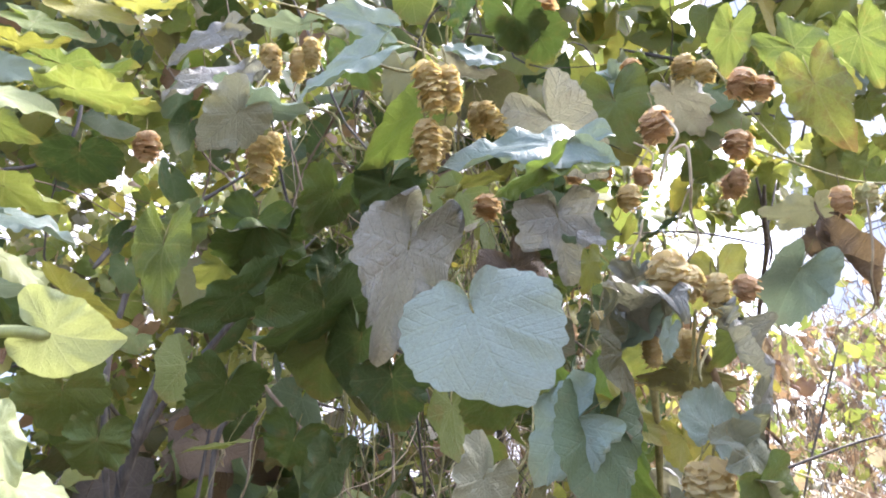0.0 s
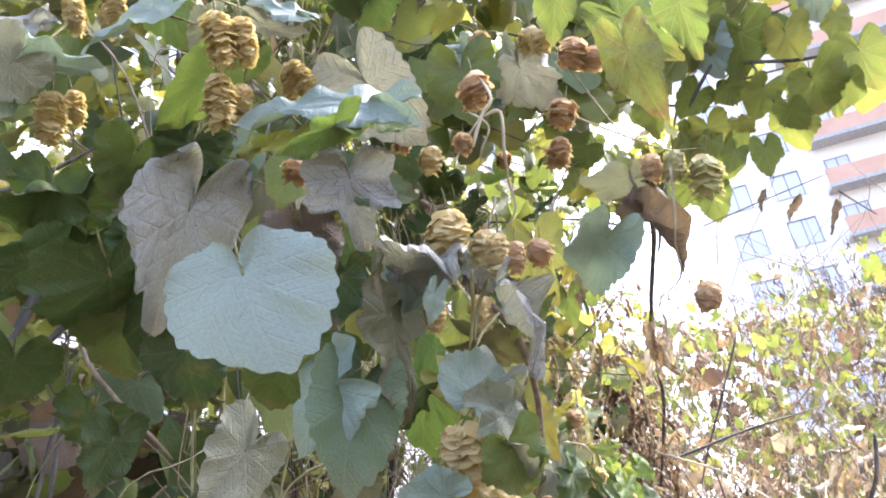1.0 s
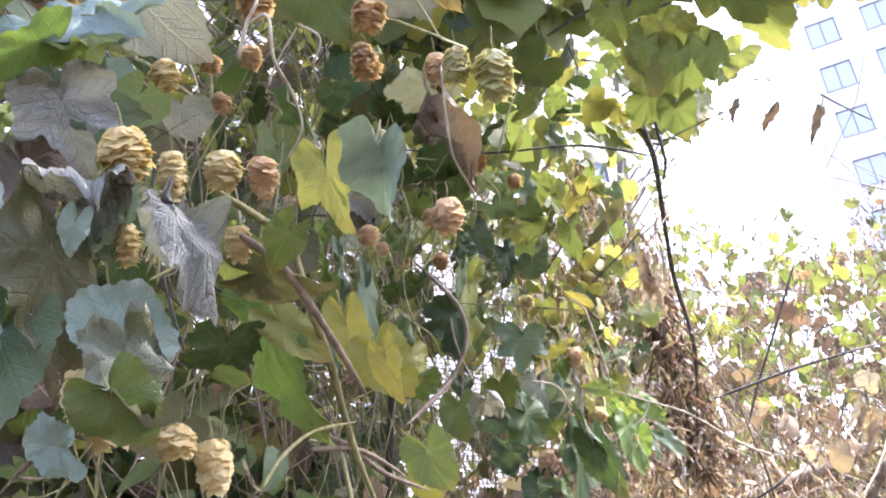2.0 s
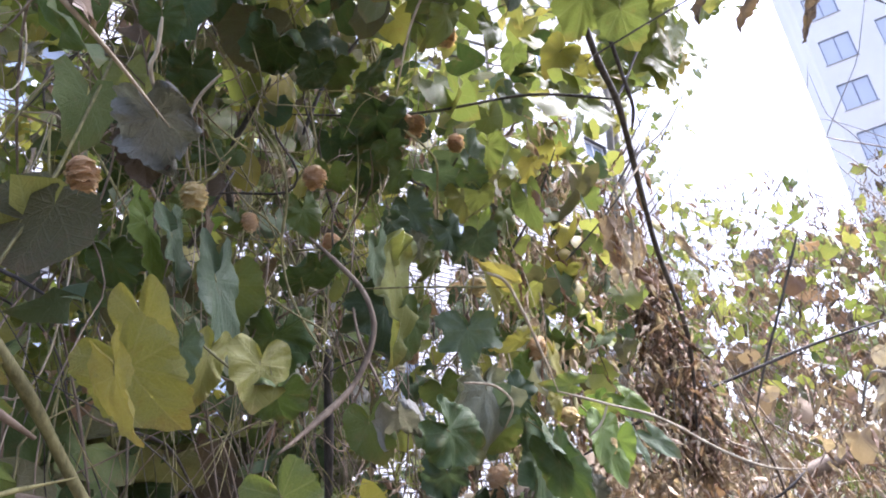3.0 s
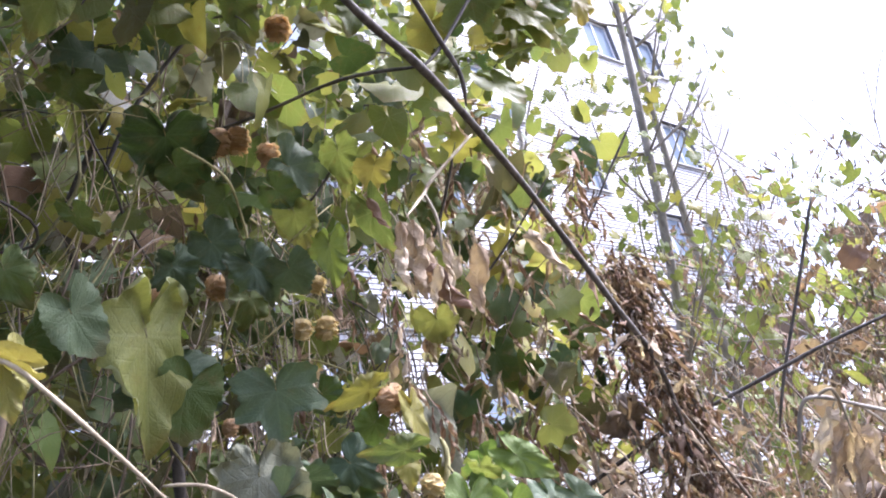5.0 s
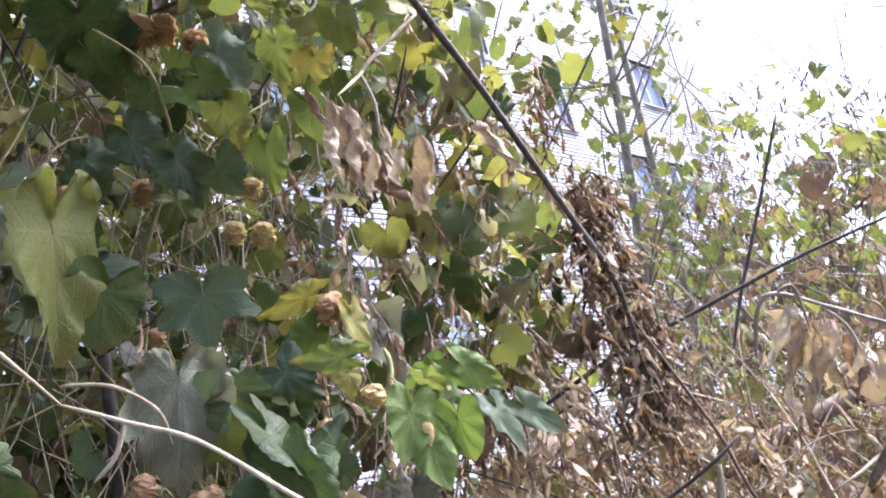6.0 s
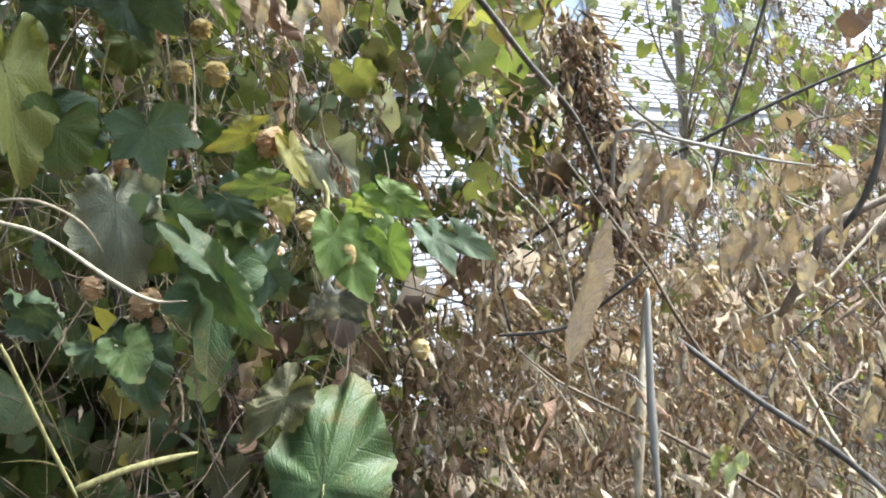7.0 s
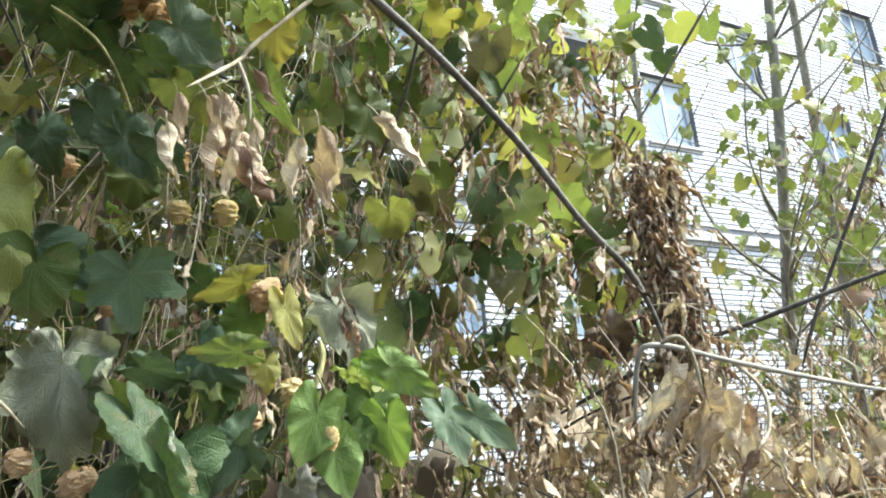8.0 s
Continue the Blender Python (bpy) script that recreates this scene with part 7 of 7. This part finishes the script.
grow(DRY_SHRUB, "scroll", (0.593, 1.403, 1.867), (26.4, 6.8, -36.8), 0.0428, RUST, "dead_leaf", 2, BINEPALE)
grow(DRY_SHRUB, "scroll", (0.584, 1.385, 1.856), (31.7, -33.5, -18.9), 0.0765, RUST, "dead_leaf", 1, BINEPALE)
grow(DRY_SHRUB, "scroll", (0.696, 1.480, 1.893), (8, -40.1, 21.9), 0.0758, TAN, "dead_leaf", 3, BINEPALE)
grow(DRY_SHRUB, "crumpled", (0.704, 2.202, 1.767), (-133.4, 33.7, -165.3), (0.07, 0.09, 0.10), BROWN, pick=0)
grow(DRY_SHRUB, "scroll", (0.758, 0.960, 1.910), (23.1, 14.8, 14.5), 0.0550, BROWN, "dead_leaf", 1, BINEPALE)
grow(DRY_SHRUB, "scroll", (0.716, 0.980, 1.934), (-2.1, 34.3, -33.8), 0.0464, BROWN, "dead_leaf", 2, BINEPALE)
grow(DRY_SHRUB, "scroll", (0.673, 0.991, 1.952), (20, 15, 2), 0.0352, BROWN, "dead_leaf", 3, BINEPALE)
shoot(DRY_SHRUB, "branch", BARK, 0.0012, 0.001, (0.755, 0.958, 1.914), (0.780, 0.967, 1.898), (0.820, 0.987, 1.882))
shoot(DRY_SHRUB, "branch", BARK, 0.001, 0.0008, (0.543, 0.983, 1.887), (0.630, 0.954, 1.905), (0.733, 0.934, 1.930))
shoot(DRY_SHRUB, "branch", BARKGREY, 0.0021, 0.0019, (0.897, 1.531, 1.577), (0.910, 1.511, 1.618), (0.928, 1.505, 1.627), (0.981, 1.562, 1.611), (1.055, 1.664, 1.593), (1.108, 1.719, 1.582))
shoot(DRY_SHRUB, "bine", BINEPALE, 0.0016, 0.0014, (0.928, 1.506, 1.627), (0.943, 1.506, 1.631), (0.949, 1.519, 1.617), (0.950, 1.530, 1.589))
shoot(DRY_SHRUB, "bine", BINEPALE, 0.0016, 0.0013, (0.973, 1.557, 1.613), (0.989, 1.561, 1.590), (0.989, 1.548, 1.561), (0.978, 1.524, 1.546))
shoot(DRY_SHRUB, "bine", BINEPALE, 0.0016, 0.0014, (1.056, 1.666, 1.592), (1.056, 1.660, 1.608), (1.045, 1.650, 1.618))
shoot(DRY_SHRUB, "branch", BARK, 0.0054, 0.0054, (0.595, 1.208, 2.125), (0.618, 1.296, 2.102), (0.648, 1.384, 2.083), (0.668, 1.475, 2.066), (0.680, 1.535, 2.053), (0.704, 1.655, 2.023), (0.735, 1.800, 1.964), (0.773, 1.920, 1.876), (0.803, 2.060, 1.818), (0.812, 2.195, 1.722), (0.805, 2.303, 1.605))
shoot(DRY_SHRUB, "branch", BARK, 0.0026, 0.0022, (0.648, 1.384, 2.083), (0.523, 1.446, 2.164), (0.353, 1.493, 2.202), (0.226, 1.518, 2.239), (0.037, 1.500, 2.278))
shoot(DRY_SHRUB, "branch", BARK, 0.0035, 0.003, (0.650, 1.338, 2.219), (0.675, 1.415, 2.130), (0.683, 1.445, 2.097), (0.676, 1.470, 2.068))
shoot(DRY_SHRUB, "branch", BARK, 0.0026, 0.0022, (0.762, 1.475, 2.287), (0.679, 1.423, 2.139), (0.650, 1.393, 2.089))
shoot(DRY_SHRUB, "branch", BARK, 0.005, 0.004, (0.535, 2.421, 1.650), (0.771, 2.401, 1.736), (0.962, 2.379, 1.779), (1.188, 2.375, 1.832), (1.447, 2.383, 1.875))
shoot(DRY_SHRUB, "branch", BARK, 0.003, 0.0025, (0.528, 2.407, 1.612), (0.623, 2.372, 1.644), (0.747, 2.346, 1.672))
shoot(DRY_SHRUB, "branch", BARK, 0.004, 0.003, (0.983, 2.758, 2.719), (0.831, 2.749, 2.526), (0.690, 2.695, 2.312), (0.586, 2.655, 2.109), (0.482, 2.604, 1.938), (0.386, 2.576, 1.713))
shoot(DRY_SHRUB, "branch", BARK, 0.004, 0.0035, (1.250, 2.389, 2.153), (1.144, 2.405, 1.956), (1.053, 2.417, 1.793), (1.003, 2.429, 1.687))
shoot(DRY_SHRUB, "branch", BARK, 0.003, 0.0025, (0.463, 2.359, 2.101), (0.547, 2.414, 2.070), (0.623, 2.478, 1.996), (0.658, 2.541, 1.870))
shoot(DRY_SHRUB, "bine", BINEPALE, 0.005, 0.01, (0.866, 1.963, 1.482), (0.849, 1.968, 1.413), (0.830, 1.931, 1.331), (0.795, 1.899, 1.175))
shoot(DRY_SHRUB, "branch", BARKGREY, 0.002, 0.003, (0.928, 1.321, 1.465), (0.922, 1.313, 1.430), (0.915, 1.307, 1.386), (0.908, 1.293, 1.323))
shoot(DRY_SHRUB, "bine", BINEBROWN, 0.007, 0.006, (1.047, 1.966, 1.412), (1.105, 1.923, 1.483), (1.137, 1.928, 1.525), (1.274, 1.973, 1.563))
shoot(DRY_SHRUB, "branch", BARK, 0.005, 0.004, (1.233, 1.829, 1.699), (1.204, 1.832, 1.610), (1.172, 1.851, 1.547), (1.132, 1.875, 1.505))
shoot(DRY_SHRUB, "branch", BARK, 0.005, 0.004, (0.899, 1.966, 1.404), (0.983, 1.904, 1.312), (1.070, 1.896, 1.225), (1.128, 1.875, 1.151))
shoot(DRY_SHRUB, "branch", BARK, 0.003, 0.0024, (0.643, 1.863, 1.458), (0.753, 1.851, 1.452), (0.839, 1.824, 1.485), (0.892, 1.838, 1.516))
shoot(SUPPORT, "branch", BARK, 0.009, 0.006, (-0.477, 1.028, 1.637), (-0.455, 1.012, 1.714), (-0.419, 0.997, 1.809), (-0.394, 1.009, 1.897), (-0.337, 0.995, 2.036), (-0.283, 1.013, 2.113))
shoot(SUPPORT, "branch", BARK, 0.006, 0.004, (-0.456, 1.015, 1.707), (-0.410, 1.012, 1.780), (-0.319, 1.013, 1.890), (-0.200, 1.011, 2.008))
shoot(SUPPORT, "branch", BARK, 0.005, 0.004, (-0.462, 0.976, 1.629), (-0.464, 0.943, 1.737), (-0.457, 0.925, 1.838), (-0.418, 0.909, 1.980))
shoot(SUPPORT, "branch", BARK, 0.004, 0.003, (-0.422, 0.794, 1.877), (-0.396, 0.819, 1.938), (-0.340, 0.853, 1.984), (-0.258, 0.876, 2.052))
shoot(SUPPORT, "branch", BARK, 0.003, 0.0025, (-0.552, 0.773, 2.022), (-0.501, 0.773, 2.024), (-0.454, 0.759, 2.052), (-0.458, 0.769, 2.144))
shoot(SUPPORT, "branch", BARK, 0.003, 0.0025, (-0.500, 0.795, 1.763), (-0.460, 0.813, 1.771), (-0.428, 0.863, 1.741), (-0.417, 0.939, 1.702))
shoot(SUPPORT, "branch", BARK, 0.004, 0.003, (-0.353, 1.036, 1.626), (-0.344, 1.038, 1.731), (-0.290, 1.069, 1.783), (-0.177, 1.137, 1.763))
shoot(SUPPORT, "branch", BARK, 0.003, 0.002, (-0.377, 1.048, 1.623), (-0.362, 1.046, 1.736), (-0.346, 1.053, 1.832))
shoot(SUPPORT, "branch", BARK, 0.008, 0.006, (-0.096, 1.640, 2.158), (-0.083, 1.604, 2.233), (-0.066, 1.600, 2.297), (0.019, 1.594, 2.425))
shoot(SUPPORT, "branch", BARK, 0.004, 0.003, (-0.105, 1.476, 2.019), (-0.044, 1.458, 2.089), (-0.019, 1.486, 2.161))
shoot(SUPPORT, "branch", BARK, 0.01, 0.009, (0.074, 1.662, 1.850), (0.065, 1.681, 1.783), (0.051, 1.704, 1.700), (0.023, 1.749, 1.532))
shoot(SUPPORT, "branch", BARK, 0.004, 0.003, (-0.042, 1.849, 1.821), (-0.054, 1.878, 1.722), (-0.084, 1.905, 1.604))
shoot(SUPPORT, "branch", BARK, 0.004, 0.003, (0.116, 1.473, 2.197), (0.158, 1.487, 2.301), (0.223, 1.507, 2.398), (0.279, 1.531, 2.482))
shoot(SUPPORT, "branch", BARK, 0.003, 0.002, (0.245, 1.704, 2.209), (0.317, 1.727, 2.177), (0.414, 1.742, 2.294))
shoot(SUPPORT, "branch", BARK, 0.0035, 0.0025, (0.443, 1.903, 2.065), (0.516, 1.874, 2.148), (0.584, 1.832, 2.261))
shoot(SUPPORT, "branch", BARK, 0.0025, 0.002, (0.561, 1.932, 2.030), (0.648, 1.914, 2.095), (0.724, 1.893, 2.162))
shoot(CROWN, "branch", BARK, 0.003, 0.0025, (0.522, 0.848, 2.004), (0.549, 0.827, 2.041), (0.602, 0.818, 2.097), (0.700, 0.821, 2.143))
shoot(CROWN, "branch", BARK, 0.0025, 0.002, (0.458, 1.116, 2.189), (0.535, 1.063, 2.186), (0.609, 1.031, 2.141), (0.680, 0.978, 2.139), (0.757, 0.931, 2.125))
shoot(CROWN, "branch", BARK, 0.004, 0.002, (0.367, 1.110, 2.401), (0.478, 1.007, 2.253), (0.555, 0.898, 2.123), (0.621, 0.835, 2.060), (0.708, 0.822, 2.049), (0.809, 0.822, 2.079))
shoot(CROWN, "branch", BARK, 0.002, 0.001, (0.621, 0.835, 2.060), (0.635, 0.843, 1.997), (0.635, 0.843, 1.951))
shoot(CROWN, "branch", BARK, 0.002, 0.001, (0.571, 1.003, 2.082), (0.575, 0.958, 2.107), (0.607, 0.921, 2.141))
shoot(CROWN, "branch", BARK, 0.0016, 0.001, (0.680, 0.978, 2.139), (0.709, 0.936, 2.066), (0.754, 0.917, 2.061))
grow(CROWN, "heart", (0.541, 0.797, 2.104), (-112.1, -21.3, 175.9), (0.0796, 0.0796, 0.0819), LIME, pick=0)
grow(CROWN, "heart", (0.599, 0.803, 2.083), (-142, 15.6, 167.9), (0.0891, 0.0810, 0.0953), LIME, pick=1)
grow(CROWN, "heart", (0.679, 0.813, 2.005), (-148.5, 21.8, 157.9), (0.0846, 0.0770, 0.1078), LIME, pick=2)
grow(CROWN, "smooth", (0.755, 0.810, 2.043), (-109.6, 2, 160.7), (0.0587, 0.0587, 0.0720), LIME, pick=0)
grow(CROWN, "heart", (0.591, 0.830, 1.915), (-109.2, -10, 143.4), (0.0364, 0.0456, 0.0460), LIME, pick=1)
grow(CROWN, "heart", (0.561, 0.849, 1.927), (-115.5, -26.2, -169.6), (0.0324, 0.0324, 0.0349), LIME, pick=2)
grow(CROWN, "heart", (0.573, 0.831, 1.962), (-149.5, -27.7, 125.1), (0.0351, 0.0351, 0.0514), LIME, pick=0)
grow(CROWN, "heart", (0.639, 0.823, 1.967), (-144.3, -4.9, 139.8), (0.0407, 0.0407, 0.0420), LIME, pick=0)
grow(CROWN, "heart", (0.703, 0.777, 2.118), (-131.5, 12, 161.8), (0.0510, 0.0510, 0.0510), PALE, pick=1)
grow(CROWN, "heart", (0.660, 0.802, 2.076), (-131.1, -3.9, 159.4), (0.0574, 0.0574, 0.0686), LIME, pick=2)
grow(CROWN, "smooth", (0.736, 0.828, 2.012), (-118.5, -51.1, 115.6), (0.0477, 0.0477, 0.0600), LIME, pick=1)
grow(CROWN, "heart", (0.483, 0.760, 2.074), (-145.8, 0.9, 162.6), (0.0519, 0.0519, 0.0579), LIME, pick=0)
grow(CROWN, "heart", (0.553, 0.810, 2.075), (-110.4, -4.3, 148.6), (0.0572, 0.0572, 0.0572), PALE, pick=2)
grow(CROWN, "smooth", (0.622, 0.836, 2.012), (-137.5, -17.1, -169.9), (0.0444, 0.0444, 0.0637), LIME, pick=2)
grow(CROWN, "heart", (0.524, 0.827, 1.933), (-119, -23.3, 175.5), (0.0306, 0.0306, 0.0347), LIME, pick=1)
grow(CROWN, "heart", (0.762, 0.828, 2.121), (-109.9, -0.3, 175.9), (0.0422, 0.0422, 0.0486), LIME, pick=2)
grow(CROWN, "heart", (0.602, 0.873, 2.054), (-150.6, 31.9, 156), (0.0561, 0.0561, 0.0755), LIME, pick=0)
grow(CROWN, "heart", (0.553, 0.880, 2.046), (-133.4, -32.1, -166.2), (0.0489, 0.0489, 0.0600), LIME, pick=1)
grow(CROWN, "heart", (0.750, 0.907, 2.083), (-98.4, -13.4, 131.2), (0.0762, 0.0693, 0.0917), LIME, pick=2)
grow(CROWN, "heart", (0.788, 0.910, 2.079), (-102.9, -13.4, 172), (0.0723, 0.0723, 0.0899), LIME, pick=0)
grow(CROWN, "smooth", (0.851, 0.922, 2.079), (-105.8, -25.4, 153.8), (0.0563, 0.0563, 0.0674), LIME, pick=1)
grow(CROWN, "heart", (0.702, 0.914, 2.019), (-135.4, -30.1, 139.5), (0.0712, 0.0712, 0.0955), LIME, pick=1)
grow(CROWN, "heart", (0.580, 0.923, 2.017), (-134.7, 8.3, 159.7), (0.0595, 0.0595, 0.0772), LIME, pick=2)
grow(CROWN, "smooth", (0.552, 0.945, 1.992), (-109.8, 0.4, 179.6), (0.0482, 0.0482, 0.0553), LIME, pick=0)
grow(CROWN, "heart", (0.532, 0.989, 2.109), (-112.6, 13, -176.9), (0.0545, 0.0545, 0.0651), LIME, pick=1)
grow(CROWN, "heart", (0.461, 0.872, 2.120), (-153.1, 13, -166.2), (0.0711, 0.0711, 0.1009), LIME, pick=1)
grow(CROWN, "heart", (0.556, 0.938, 2.010), (-103.9, 9.7, -156.9), (0.0612, 0.0612, 0.0836), LIME, pick=2)
grow(CROWN, "smooth", (0.604, 0.947, 1.996), (-133.8, 1.8, 176.9), (0.0649, 0.0649, 0.0890), LIME, pick=1)
grow(CROWN, "heart", (0.557, 0.979, 1.960), (-129.2, -5.7, -163.5), (0.0558, 0.0558, 0.0744), LIME, pick=2)
grow(CROWN, "heart", (0.590, 0.989, 1.942), (-138.7, 7.3, 177.8), (0.0522, 0.0522, 0.0692), LIME, pick=0)
# a hanging cluster at the end of the bough
def bough_cluster(knots):
    rnd = random.Random(91)
    for x, y, z in knots:
        for _ in range(7):
            p = Vector((x + rnd.gauss(0, 0.05), y + rnd.gauss(0, 0.06), z + rnd.gauss(0, 0.05)))
            n = Vector((0.3 + rnd.gauss(0, 0.5), -0.8 + rnd.gauss(0, 0.4), 0.3 + rnd.gauss(0, 0.4)))
            e = facing(n, Vector((rnd.gauss(0, 0.5), rnd.gauss(0, 0.3), -1))).to_euler()
            grow(CROWN, rnd.choice(("heart", "heart", "lobed")), p, [math.degrees(a) for a in e], rnd.uniform(0.05, 0.085), LIME if rnd.random() < 0.85 else YELLOW, "leaf", rnd.randrange(6), BARK)


bough_cluster(((0.78, 1.59, 2.36), (0.82, 1.61, 2.34), (0.74, 1.60, 2.32), (0.74, 1.56, 2.43), (0.84, 1.74, 2.43), (0.77, 1.76, 2.41), (0.91, 1.79, 2.44), (0.74, 1.78, 2.40), (0.68, 1.75, 2.50), (0.62, 1.74, 2.49)))
shoot(POLE, "limb", BINEBROWN, 0.023, 0.028, (2.114, 3.122, 1.814), (1.536, 2.997, 1.609), (1.142, 2.899, 1.505), (0.784, 2.806, 1.398))
